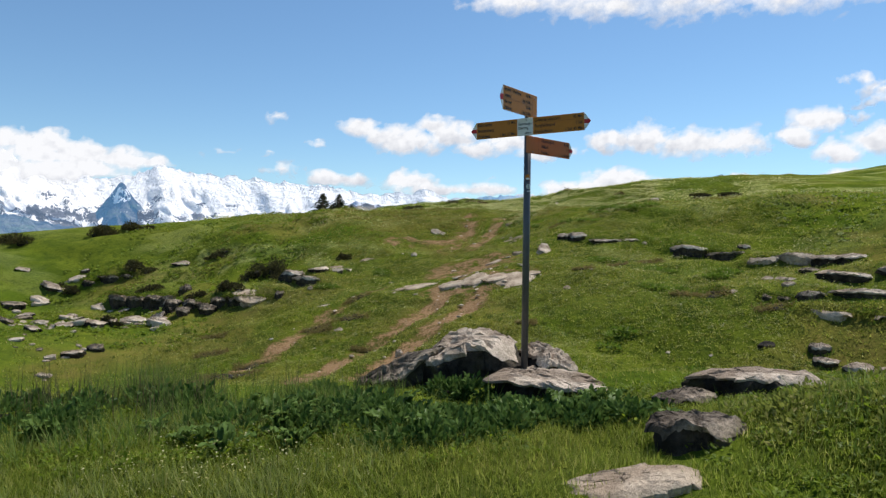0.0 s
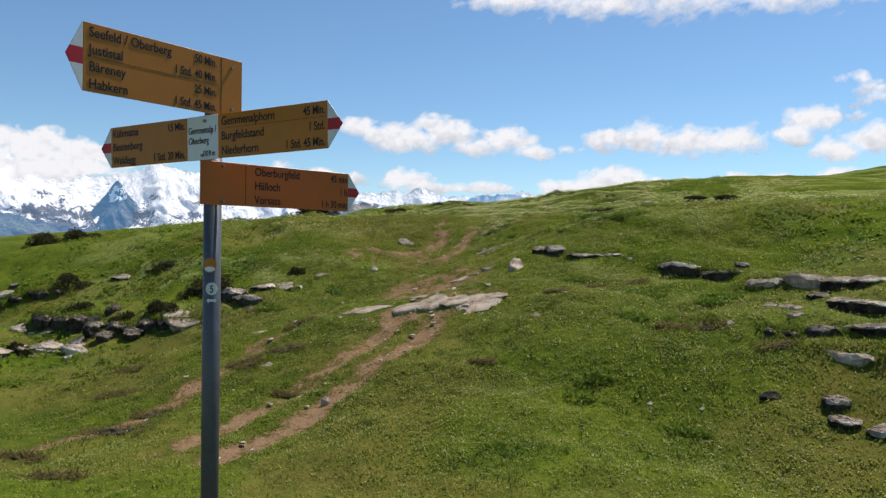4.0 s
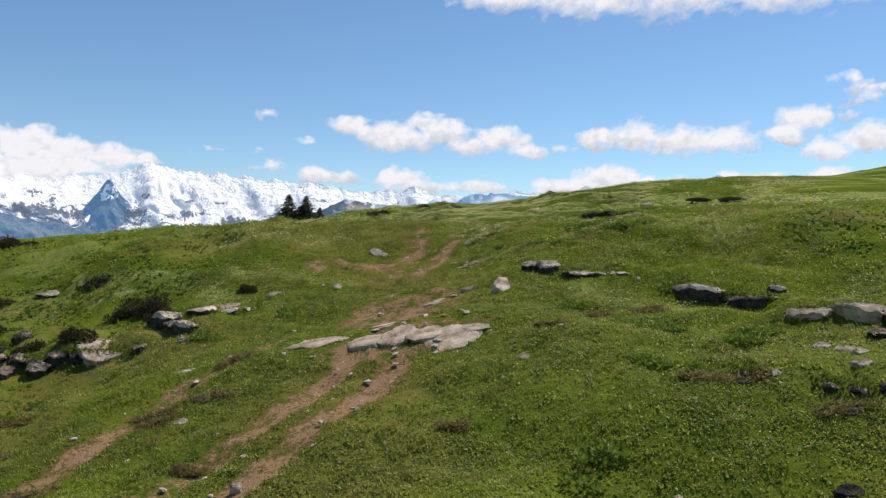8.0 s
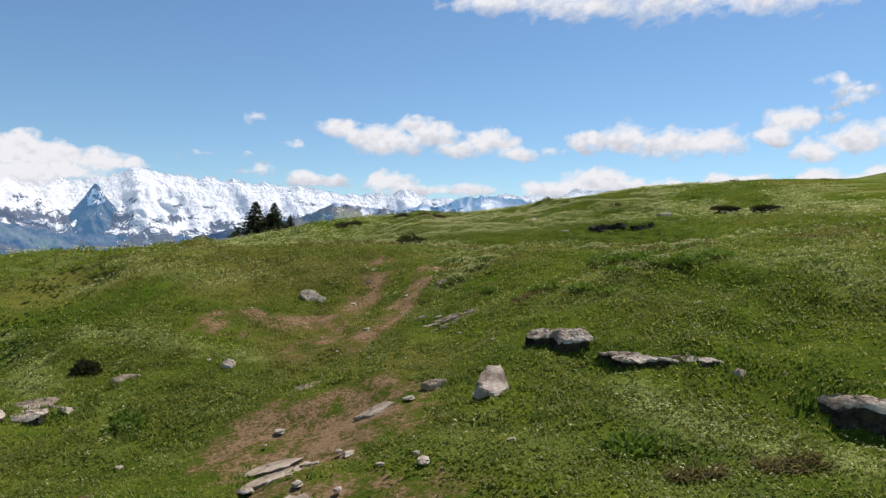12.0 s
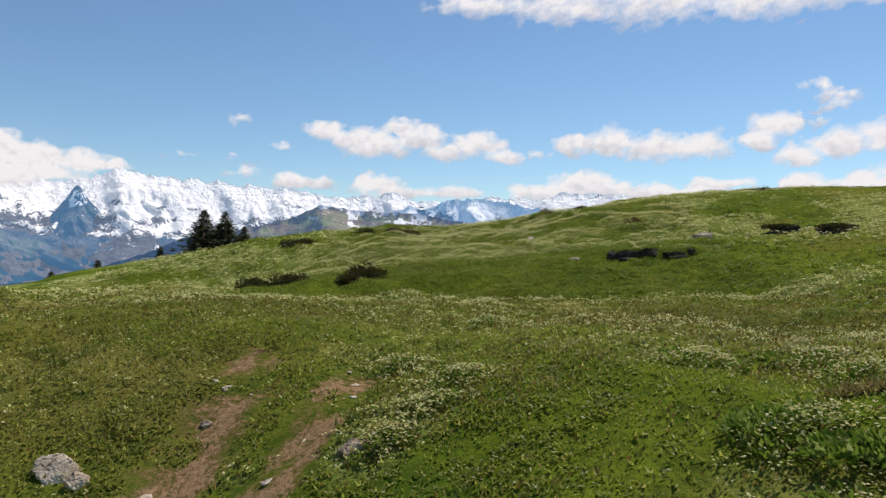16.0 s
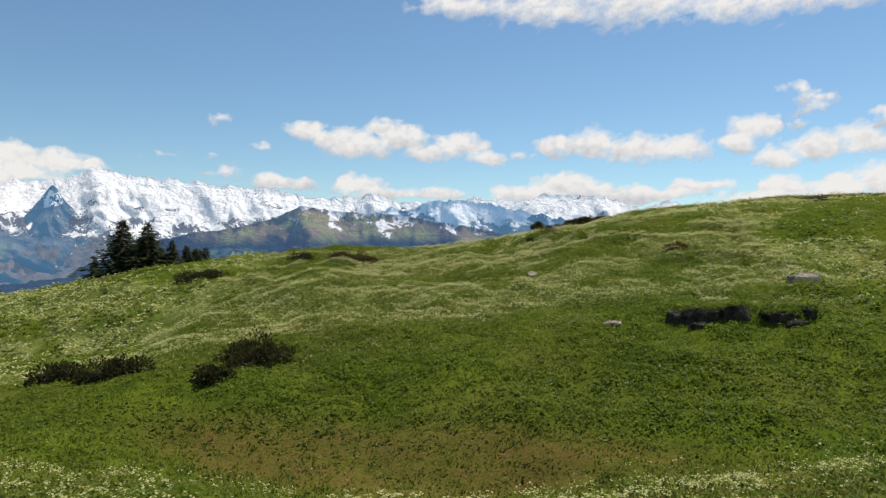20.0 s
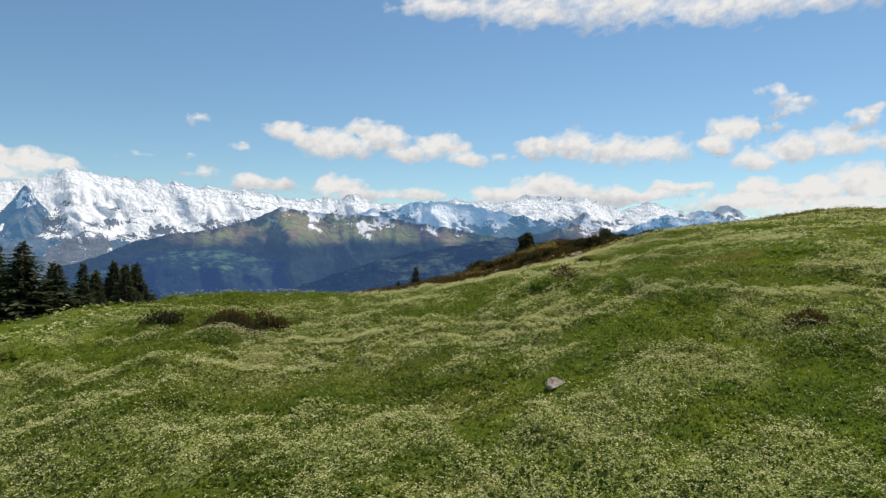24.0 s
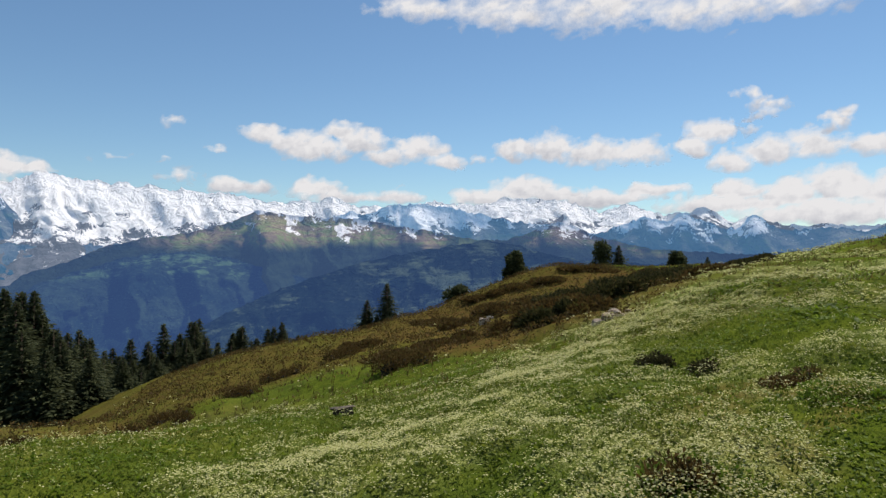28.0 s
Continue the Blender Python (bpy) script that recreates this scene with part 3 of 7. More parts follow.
DRIFTS = [(((6.0, 86.0), (7.2, 88.4), (9.1, 90.1), (11.0, 91.0), (13.5, 95.2), (17.5, 99.6), (20.9, 101.4), (24.1, 100.9), (28, 98)), 2.3), (((16.5, 95.8), (20.4, 96.5), (23.5, 93.4)), 1.0), (((10.8, 84.2), (12.0, 86.2), (13.6, 85.9), (14.0, 84.2)), 1.1), (((14.6, 89.6), (16.0, 90.2), (18.0, 90.2)), 0.7), (((9.0, 55.6), (14.2, 55.2), (19.5, 55.8)), 1.2), (((-14, 51.5), (-6, 51.8), (0, 52), (6, 53), (12, 54)), 1.6), (((-18.6, 70), (-9, 72.5), (-1, 70.5)), 1.5), (((-19.8, 84.8), (-8.7, 76), (2, 73.5), (9.8, 72.7)), 1.5), (((1.9, 77.6), (2.1, 79.8), (2.8, 81.7), (4.1, 84.5), (6.4, 86.4), (9.0, 88.5)), 0.9)] + [
        (((8.8, 76.7), (10.4, 79.8), (12.3, 80.3), (12.3, 82.1)), 1.1), (((4.8, 77.9), (6.3, 78.2), (7.8, 81.4), (8.3, 80.4)), 0.8), (((13.8, 81.3), (15.1, 80.3), (16.3, 79.2)), 0.7), (((12.0, 75.7), (13.1, 75.6)), 0.7), (((11.5, 85.2), (12.7, 83.8)), 0.9), (((9.8, 35.9), (11.5, 35.3), (12.3, 33.3)), 0.9), (((6.1, 30.2), (7.4, 28.7), (8.6, 27.8)), 0.5), (((-8.9, 36.8), (-7.0, 34.8)), 0.6), (((-3.5, 35.9), (-1.7, 35.4)), 0.3), (((2.9, 40.0), (4.0, 41.3)), 0.6), (((-15.2, 38.3), (-12.4, 37.4), (-9.0, 36.8)), 0.6), (((-7.4, 37.0), (-5.2, 36.7), (-3.6, 35.9)), 0.45), (((-12.5, 35.6), (-10.9, 36.2)), 0.4), (((0.6, 68), (6.7, 70.2), (15.5, 70.3), (22, 73)), 1.3)]


def bloom_at(x, y):
    """How thick the white flowers stand: drifts and patches with clear green between them."""
    lumps = fractal(x / 1.1, y / 1.1, 3, 171)
    patches = fractal(x / 3.6 - 0.10 * y, y / 2.5, 3, 131)
    grain = smooth(0.34, 0.52, fractal(x / 0.6, y / 0.55, 2, 335))
    a = 0.40 * smooth(0.52, 0.60, fractal(x / 4.2 + 0.10 * y, y / 3.0, 4, 131) + 0.26 * (lumps - 0.5)) * smooth(58, 50, y) * (0.5 + 0.5 * smooth(34, 40, y))
    meadow = smooth(60, 68, y) * smooth(0.485, 0.52, patches + 0.10 * (lumps - 0.5)) * (0.20 + 0.68 * grain) * (1 - 0.85 * smooth(83, 88, y) * smooth(0.0, -2.5, x - 8 - 0.75 * (y - 90)))
    a = np.maximum(a, meadow)
    a = np.maximum(a, 0.025 * smooth(58, 64, y))
    for line, width in DRIFTS:
        a = np.maximum(a, 0.95 * along(x, y, line, width * 1.5) * smooth(0.28, 0.48, lumps) * (0.35 + 0.65 * grain))
    a = np.maximum(a, (0.15 + 0.40 * smooth(50, 53, y) * smooth(8, 4, x)) * smooth(40, 45, y) * smooth(59, 56, y) * smooth(0.32, 0.55, fractal(x / 1.6, y / 1.6, 3, 191)))
    a = a * smooth(20, 33, y + 0.6 * np.clip(x, 0, 15))
    hollow = patch(x, y, 4, 62.0, 22, 7.0, 4)
    a = a * (1 - 0.75 * patch(x, y, 17.5, 85.5, 5.0, 6.0)) * (1 - 0.7 * patch(x, y, 18.5, 92.6, 5.0, 3.2)) * (1 - 0.7 * patch(x, y, 13.2, 89.4, 2.4, 1.8))
    return np.clip(a * (1 - 0.92 * np.clip(hollow * 1.4, 0, 1)) * (1 - heath_at(x, y)) * (1 - np.clip(dirt_at(x, y) * 1.5, 0, 1)), 0, 1)


def dry_at(x, y):
    a = smooth(0.55, 0.72, fractal(x / 6.0, y / 6.0, 4, 201)) * (0.6 - 0.25 * smooth(58, 64, y))
    a = np.maximum(a, 0.5 * patch(x, y, -6, 18, 4, 3.5))
    a = np.maximum(a, 0.75 * smooth(0.45, 0.6, fractal(x / 3.0, y / 2.0, 3, 211)) * patch(x, y, 6, 50, 22, 6))
    a = np.maximum(a, 0.45 * patch(x, y, 4.4, 58.9, 7.0, 2.2, -12))
    a = np.maximum(a, 0.8 * smooth(0.42, 0.58, fractal(x / 2.6, y / 1.8, 3, 221)) * np.maximum(patch(x, y, -2, 97, 10, 9), patch(x, y, 16.5, 86, 5, 6)))
    return np.clip(a, 0, 1)


def spread(lo, hi, step, near, far, growth=1.13):
    """Grid lines: even from lo to hi, wider and wider out to near and far."""
    mid, out = list(np.arange(lo, hi, step)), []
    for start, end, sign in ((lo, near, -1), (mid[-1], far, 1)):
        v, d, line = start, step, []
        while (v - end) * sign < 0:
            d *= growth
            v += sign * d
            line.append(v)
        out.append(line)
    return np.array(out[0][::-1] + mid + out[1])


GRID_X, GRID_Y = spread(-16, 24, 0.3, -4850, 4850), spread(1, 112, 0.32, -4850, 4850)
GRID_Z = (lambda x, y: ground_z(x, y) - 0.09 * np.clip(dirt_at(x, y), 0, 1) * smooth(36, 30, y))(*np.meshgrid(GRID_X, GRID_Y, indexing="ij"))


def turf_z(x, y):
    """Height of the built ground sheet itself."""
    i, j = np.clip(np.searchsorted(GRID_X, x) - 1, 0, len(GRID_X) - 2), np.clip(np.searchsorted(GRID_Y, y) - 1, 0, len(GRID_Y) - 2)
    u, v = (x - GRID_X[i]) / (GRID_X[i + 1] - GRID_X[i]), (y - GRID_Y[j]) / (GRID_Y[j + 1] - GRID_Y[j])
    return (GRID_Z[i, j] * (1 - u) + GRID_Z[i + 1, j] * u) * (1 - v) + (GRID_Z[i, j + 1] * (1 - u) + GRID_Z[i + 1, j + 1] * u) * v


def build_ground():
    x, y = (a.ravel() for a in np.meshgrid(GRID_X, GRID_Y, indexing="ij"))
    z = GRID_Z.ravel()
    low = smooth(-14, -40, z)
    me = mesh_of("ground", np.stack([x, y, z], 1), grid_faces(len(GRID_X), len(GRID_Y)), TURF, dirt=dirt_at(x, y), dry=dry_at(x, y), heath=heath_at(x, y), bloom=bloom_at(x, y), forest=low)
    tagged(new("ground", me), "rolling green alpine meadow with worn dirt tracks and flowers", "ground", kind="structure")


build_ground()


# ---- the distance: mountains and clouds round the alp ----
def bearing(az, r, z):
    return np.stack([4 + r * np.sin(np.radians(az)), 40 + r * np.cos(np.radians(az)), z], -1)


def mountain_range(name, label, reach, crest, foot, jag, material, seed, spurs=(0.30, 0.055), depth=0.3, power=0.8, snow=(999, 20.0), gully=0.6, green=(-999, 999), trees=-999, span=(-62, 62), n=(450, 62), ribs=(), crags=0.020, streak=2.4):
    """A chain of mountains with spurs running down from its crest.
    crest: bearing in degrees and height in thousandths of the reach; snow: its level and how softly it ends."""
    az, s = np.linspace(*span, n[0]), np.linspace(0, 1, n[1]) ** 1.35
    if span[0] < -50:
        az = np.interp(np.linspace(0, 1, n[0]), (0, 0.06, 0.94, 1), (span[0], -41, 41, span[1]))
    a, v = np.meshgrid(az, s, indexing="ij")
    line = np.interp(az, [c[0] for c in crest], [c[1] for c in crest])
    teeth = (ridged(az * 1.1, 0 * az, 5, seed, 0.7) - 0.45) * jag * 2.0
    line = line[:, None]
    el = line + (foot - line) * v**power + teeth[:, None] * np.exp(-24 * v)
    warp = (fractal(a * 0.35, v * 3.0, 3, seed + 9) - 0.5) * 2.6
    fall = ridged(a * spurs[0] + 0.9 * warp + 1.4 * v, v * 2.4 + 0.5 * warp, 4, seed + 20, 0.42)
    rib = fall - 0.45
    rise = smooth(0.0, 0.30, v)
    r = reach * (1 - depth * v - spurs[1] * rib * (0.25 + 0.75 * rise))
    crag = ridged(a * 0.95 + 1.2 * warp, v * 6.0 + warp, 4, seed + 40, 0.55) - 0.45
    r = r - reach * crags * crag * (0.3 + 0.7 * rise)
    for at, drift, wide, out in ribs:
        off = a - at - drift * v + 0.5 * warp
        r = r - reach * out * np.clip(1 - np.abs(off) / np.where(off < 0, wide * 0.5, wide * 1.7), 0, 1) * smooth(0, 0.10, v)
    el = el + (rib * 9 + crag * 5) * smooth(0.02, 0.2, v)
    bands = fractal(a * 0.75 + el * 0.02, el * 0.10 + 1.6 * fractal(a * 0.5, el * 0.02, 2, seed + 70), 4, seed + 60) - 0.5
    white = 0.5 + (el - snow[0]) / snow[1] + streak * bands - gully * rib
    open_land = smooth(green[0], green[0] + 14, el) * smooth(green[1], green[1] - 10, el)
    woods = smooth(trees + 12, trees - 12, el + 40 * (fractal(a * 0.5, v * 6, 4, seed + 80) - 0.5))
    me = mesh_of(name, bearing(a, r, 4 + el * r / 1000).reshape(-1, 3), grid_faces(*n), material, snow=np.clip(white, -1, 2), pasture=open_land, woods=woods)
    return tagged(new(name, me), label, "mountain", kind="structure")


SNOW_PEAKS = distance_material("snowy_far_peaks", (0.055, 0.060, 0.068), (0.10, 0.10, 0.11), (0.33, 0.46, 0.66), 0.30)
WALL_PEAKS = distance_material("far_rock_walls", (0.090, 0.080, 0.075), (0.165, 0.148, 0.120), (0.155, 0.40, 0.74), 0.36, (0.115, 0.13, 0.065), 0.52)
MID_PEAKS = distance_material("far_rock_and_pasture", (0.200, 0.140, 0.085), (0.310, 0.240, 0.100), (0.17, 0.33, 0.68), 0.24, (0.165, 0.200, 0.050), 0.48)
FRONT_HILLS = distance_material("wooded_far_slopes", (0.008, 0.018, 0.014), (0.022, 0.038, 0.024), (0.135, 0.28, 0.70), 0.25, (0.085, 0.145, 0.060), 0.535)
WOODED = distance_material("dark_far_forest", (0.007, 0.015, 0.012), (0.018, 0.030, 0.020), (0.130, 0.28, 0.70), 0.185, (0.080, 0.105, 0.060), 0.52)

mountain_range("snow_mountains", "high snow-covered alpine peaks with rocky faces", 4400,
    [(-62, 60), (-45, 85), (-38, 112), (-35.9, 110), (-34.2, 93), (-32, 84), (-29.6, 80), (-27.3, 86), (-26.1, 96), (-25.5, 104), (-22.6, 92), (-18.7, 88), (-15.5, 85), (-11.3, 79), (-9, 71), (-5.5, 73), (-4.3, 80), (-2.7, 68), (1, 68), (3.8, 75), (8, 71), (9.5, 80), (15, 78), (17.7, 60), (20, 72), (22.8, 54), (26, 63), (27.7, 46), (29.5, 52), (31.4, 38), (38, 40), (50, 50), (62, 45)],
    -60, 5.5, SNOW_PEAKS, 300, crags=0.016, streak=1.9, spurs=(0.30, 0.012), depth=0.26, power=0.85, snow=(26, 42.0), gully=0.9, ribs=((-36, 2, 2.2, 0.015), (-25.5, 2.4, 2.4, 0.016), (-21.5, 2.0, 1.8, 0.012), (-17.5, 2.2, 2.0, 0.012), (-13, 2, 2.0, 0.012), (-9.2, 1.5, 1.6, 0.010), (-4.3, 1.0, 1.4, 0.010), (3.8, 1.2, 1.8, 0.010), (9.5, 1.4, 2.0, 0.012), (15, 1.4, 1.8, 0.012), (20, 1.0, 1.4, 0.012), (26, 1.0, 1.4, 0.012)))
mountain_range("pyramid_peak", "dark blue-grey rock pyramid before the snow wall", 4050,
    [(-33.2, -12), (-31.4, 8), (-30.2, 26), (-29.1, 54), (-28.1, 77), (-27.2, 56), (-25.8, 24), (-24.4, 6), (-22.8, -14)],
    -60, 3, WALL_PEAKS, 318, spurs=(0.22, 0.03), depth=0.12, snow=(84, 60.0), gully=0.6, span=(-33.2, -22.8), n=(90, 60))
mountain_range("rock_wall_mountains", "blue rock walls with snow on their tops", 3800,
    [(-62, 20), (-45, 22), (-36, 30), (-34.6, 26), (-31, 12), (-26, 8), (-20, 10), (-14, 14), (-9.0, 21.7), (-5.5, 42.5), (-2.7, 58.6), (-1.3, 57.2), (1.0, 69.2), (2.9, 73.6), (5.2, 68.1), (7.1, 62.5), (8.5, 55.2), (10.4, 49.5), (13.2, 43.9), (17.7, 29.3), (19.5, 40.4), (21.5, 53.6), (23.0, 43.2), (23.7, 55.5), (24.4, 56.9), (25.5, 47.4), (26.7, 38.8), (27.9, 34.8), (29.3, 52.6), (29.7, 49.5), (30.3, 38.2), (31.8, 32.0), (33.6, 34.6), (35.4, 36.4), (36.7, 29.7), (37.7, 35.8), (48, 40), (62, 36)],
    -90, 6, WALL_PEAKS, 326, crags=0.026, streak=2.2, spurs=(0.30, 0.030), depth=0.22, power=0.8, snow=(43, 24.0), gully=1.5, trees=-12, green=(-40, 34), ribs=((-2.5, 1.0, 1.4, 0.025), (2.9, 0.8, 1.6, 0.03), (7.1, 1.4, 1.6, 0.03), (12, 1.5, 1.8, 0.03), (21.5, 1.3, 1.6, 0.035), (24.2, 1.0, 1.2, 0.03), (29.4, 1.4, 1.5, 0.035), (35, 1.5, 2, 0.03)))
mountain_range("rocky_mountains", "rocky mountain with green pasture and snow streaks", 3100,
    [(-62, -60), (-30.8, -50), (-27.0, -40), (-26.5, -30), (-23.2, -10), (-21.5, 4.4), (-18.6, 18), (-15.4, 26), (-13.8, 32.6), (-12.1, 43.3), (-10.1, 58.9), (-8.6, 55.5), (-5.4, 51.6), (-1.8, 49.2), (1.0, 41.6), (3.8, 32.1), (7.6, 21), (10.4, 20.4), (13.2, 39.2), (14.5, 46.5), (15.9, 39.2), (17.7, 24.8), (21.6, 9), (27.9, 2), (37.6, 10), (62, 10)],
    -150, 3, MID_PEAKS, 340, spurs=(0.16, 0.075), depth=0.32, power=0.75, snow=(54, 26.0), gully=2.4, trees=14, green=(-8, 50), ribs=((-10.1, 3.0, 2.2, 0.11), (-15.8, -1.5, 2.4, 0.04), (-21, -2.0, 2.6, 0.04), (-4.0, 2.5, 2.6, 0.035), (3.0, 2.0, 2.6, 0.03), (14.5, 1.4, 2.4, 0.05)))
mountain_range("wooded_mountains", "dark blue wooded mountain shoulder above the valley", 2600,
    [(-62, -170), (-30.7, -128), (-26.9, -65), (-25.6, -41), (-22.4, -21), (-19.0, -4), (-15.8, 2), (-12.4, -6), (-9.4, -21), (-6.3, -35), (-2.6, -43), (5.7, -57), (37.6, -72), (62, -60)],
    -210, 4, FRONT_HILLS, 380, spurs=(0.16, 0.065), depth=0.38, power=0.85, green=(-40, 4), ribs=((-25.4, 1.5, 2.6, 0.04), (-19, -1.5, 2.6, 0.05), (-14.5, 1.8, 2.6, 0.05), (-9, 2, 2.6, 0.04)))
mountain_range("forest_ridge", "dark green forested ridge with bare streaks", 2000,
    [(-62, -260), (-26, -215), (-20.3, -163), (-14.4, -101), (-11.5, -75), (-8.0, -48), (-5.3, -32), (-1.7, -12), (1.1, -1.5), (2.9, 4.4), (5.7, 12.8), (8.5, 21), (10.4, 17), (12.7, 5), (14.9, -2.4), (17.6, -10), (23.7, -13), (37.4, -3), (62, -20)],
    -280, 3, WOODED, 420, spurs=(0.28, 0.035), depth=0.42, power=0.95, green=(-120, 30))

VAPOUR = cloud_material()


def cloud(name, label, lobes, reach=4700, margin=1.7, base=0.3, body=1.5):
    """A far cloud: puffs given by bearing, height, half width and half height, seen through at its edges."""
    l = np.array(lobes, float)
    a0, a1 = (l[:, 0] - l[:, 2] * margin).min(), (l[:, 0] + l[:, 2] * margin).max()
    e0, e1 = (l[:, 1] - l[:, 3] * margin).min(), (l[:, 1] + l[:, 3] * margin).max()
    na, ne = (86, 44) if len(lobes) > 2 else (48, 34)
    a, e = np.meshgrid(np.linspace(a0, a1, na), np.linspace(e0, e1, ne), indexing="ij")
    thick, lit = np.full(a.shape, -1.0), np.zeros(a.shape)
    aw = a + (fractal(a / 1.6, e / 22, 3, 881) - 0.5) * 2.2
    ew = e + (fractal(a / 1.6, e / 22, 3, 882) - 0.5) * 22
    for az, el, ra, re in l:
        q = 1 - np.hypot((aw - az) / ra, (ew - el) / np.where(ew < el, re * 0.8, re))
        thick = np.maximum(thick, q)
        lit = np.maximum(lit, np.clip(0.45 + base + 0.6 * (e - el) / re, 0, 1) * smooth(-0.4, 0.2, q))
    puff = fractal(a / 0.8, e / 13, 5, 883, 0.6)
    thick = thick * body + (puff - 0.48) * 1.25 + 0.12 * min(1.0, body)
    lit = lit + (fractal(a / 0.5 + 0.3, e / 9 - 0.4, 4, 884) - 0.5) * 0.7
    frame_edge = np.minimum(np.minimum(a - a0, a1 - a) / (a1 - a0), np.minimum(e - e0, e1 - e) / (e1 - e0))
    thick = np.where(frame_edge < 0.02, -3.0, thick)
    r = reach + 60 * np.clip(0.5 - thick, 0, 1)
    me = mesh_of(name, bearing(a, r, 4 + e * r / 1000).reshape(-1, 3), grid_faces(na, ne), VAPOUR, thick=thick, lit=lit)
    return tagged(new(name, me), label, "cloud", "clouds", kind="structure")


def cloud_plan(*puffs):
    """Puffs laid out on a sheet of 0.0472 degrees by 0.82 thousandths a step."""
    return [((x - 806) * 0.0472, (434 - y) * 0.82, w * 0.0435, h * 0.76) for x, y, w, h in puffs]


WHITE = "white fair-weather cumulus cloud in a blue sky"
cloud("cloud", WHITE, cloud_plan((605, 232, 55, 24), (660, 245, 70, 32), (700, 256, 60, 26), (735, 222, 36, 24), (770, 240, 48, 24), (825, 262, 48, 24), (868, 250, 58, 30), (915, 272, 38, 20)))
cloud("cloud", WHITE, cloud_plan((1045, 252, 44, 24), (1100, 250, 70, 32), (1180, 258, 80, 36), (1250, 262, 60, 32)))
cloud("cloud", WHITE, cloud_plan((1360, 236, 44, 32), (1330, 258, 30, 14)))
cloud("cloud", WHITE, cloud_plan((1390, 286, 50, 24), (1450, 270, 70, 32), (1520, 262, 65, 32), (1600, 266, 80, 24), (1690, 262, 60, 22)))
cloud("cloud", "thin white cloud sheet high in the sky", cloud_plan((880, 2, 110, 26), (1030, 8, 130, 46), (1200, 4, 160, 62), (1350, 22, 160, 54), (1470, 26, 110, 44), (1100, -60, 220, 70), (1380, -50, 240, 70)), base=0.45, body=0.9)
cloud("cloud", "small torn white cloud wisps", cloud_plan((1433, 184, 26, 20), (1416, 172, 30, 12), (1450, 192, 24, 13), (1440, 205, 22, 10)), body=0.75)
cloud("cloud", "small torn white cloud wisps", cloud_plan((1546, 224, 24, 17), (1556, 214, 18, 14), (1538, 231, 20, 11)), body=1.0)
cloud("cloud", "white cloud cap hanging on a snowy summit", cloud_plan((95, 306, 55, 24), (150, 302, 68, 26), (205, 305, 58, 24), (248, 312, 34, 15), (150, 326, 80, 22), (105, 332, 60, 24), (40, 322, 60, 24), (60, 288, 60, 26), (110, 284, 50, 22)), 3980, base=0.5, body=1.9)
cloud("cloud", WHITE, cloud_plan((565, 320, 70, 17), (690, 325, 60, 20), (745, 336, 95, 20), (830, 336, 46, 18)))
cloud("cloud", WHITE, cloud_plan((985, 338, 80, 22), (1060, 322, 75, 26), (1120, 330, 75, 20), (1190, 338, 90, 16), (1265, 327, 75, 14)), body=1.9)
cloud("cloud", WHITE, cloud_plan((1380, 352, 110, 20), (1545, 325, 62, 36), (1620, 342, 85, 46), (1720, 348, 80, 36), (1560, 368, 190, 26), (1400, 330, 44, 22), (1470, 338, 50, 24)), body=2.2, base=0.38)
for wx, wy, ww, wh in ((460, 221, 26, 12), (360, 282, 22, 8), (440, 279, 22, 7), (465, 307, 30, 12), (528, 265, 16, 8), (1430, 228, 22, 12), (980, 268, 24, 12)):
    cloud("cloud", "tiny white cloud wisp", cloud_plan((wx, wy, ww, wh)), margin=2.2, body=0.55)


# ---- the signpost on its rock ----
POST = (1.085, 5.82)


def lettering(text, size, x, z, align="LEFT", squeeze=0.82):
    """Words as a thin mesh in the board's own plane: x along it, z up, its face towards -y."""
    curve = bpy.data.curves.new("lettering", "FONT")
    curve.body, curve.size, curve.align_x, curve.extrude, curve.offset = text, size, align, 0.0004, size * 0.012
    ob = bpy.data.objects.new("lettering", curve)
    scene.collection.objects.link(ob)
    me = bpy.data.meshes.new_from_object(ob.evaluated_get(bpy.context.evaluated_depsgraph_get()))
    bpy.data.objects.remove(ob)
    me.transform(Matrix.Translation((x, 0, z)) @ Matrix.Rotation(radians(90), 4, "X") @ Matrix.Diagonal((squeeze, 1, 1, 1)))
    me.materials.clear()
    me.materials.append(SIGN_BLACK)
    return me


def slab_of(points, thick, bevel=0.0012):
    """A board from its outline in x and z, with rounded rims."""
    bm = bmesh.new()
    face = bm.faces.new([bm.verts.new((x, -thick / 2, z)) for x, z in points])
    out = bmesh.ops.extrude_face_region(bm, geom=[face])
    bmesh.ops.translate(bm, verts=[v for v in out["geom"] if isinstance(v, bmesh.types.BMVert)], vec=(0, thick, 0))
    bmesh.ops.recalc_face_normals(bm, faces=bm.faces)
    bmesh.ops.bevel(bm, geom=bm.edges[:], offset=bevel, segments=1, affect="EDGES")
    return bm


def rod(r, z0, z1, sides=28, x=0.0, y=0.0):
    bm = bmesh.new()
    bmesh.ops.create_cone(bm, cap_ends=True, segments=sides, radius1=r, radius2=r, depth=z1 - z0)
    bmesh.ops.translate(bm, verts=bm.verts, vec=(x, y, (z0 + z1) / 2))
    return bm


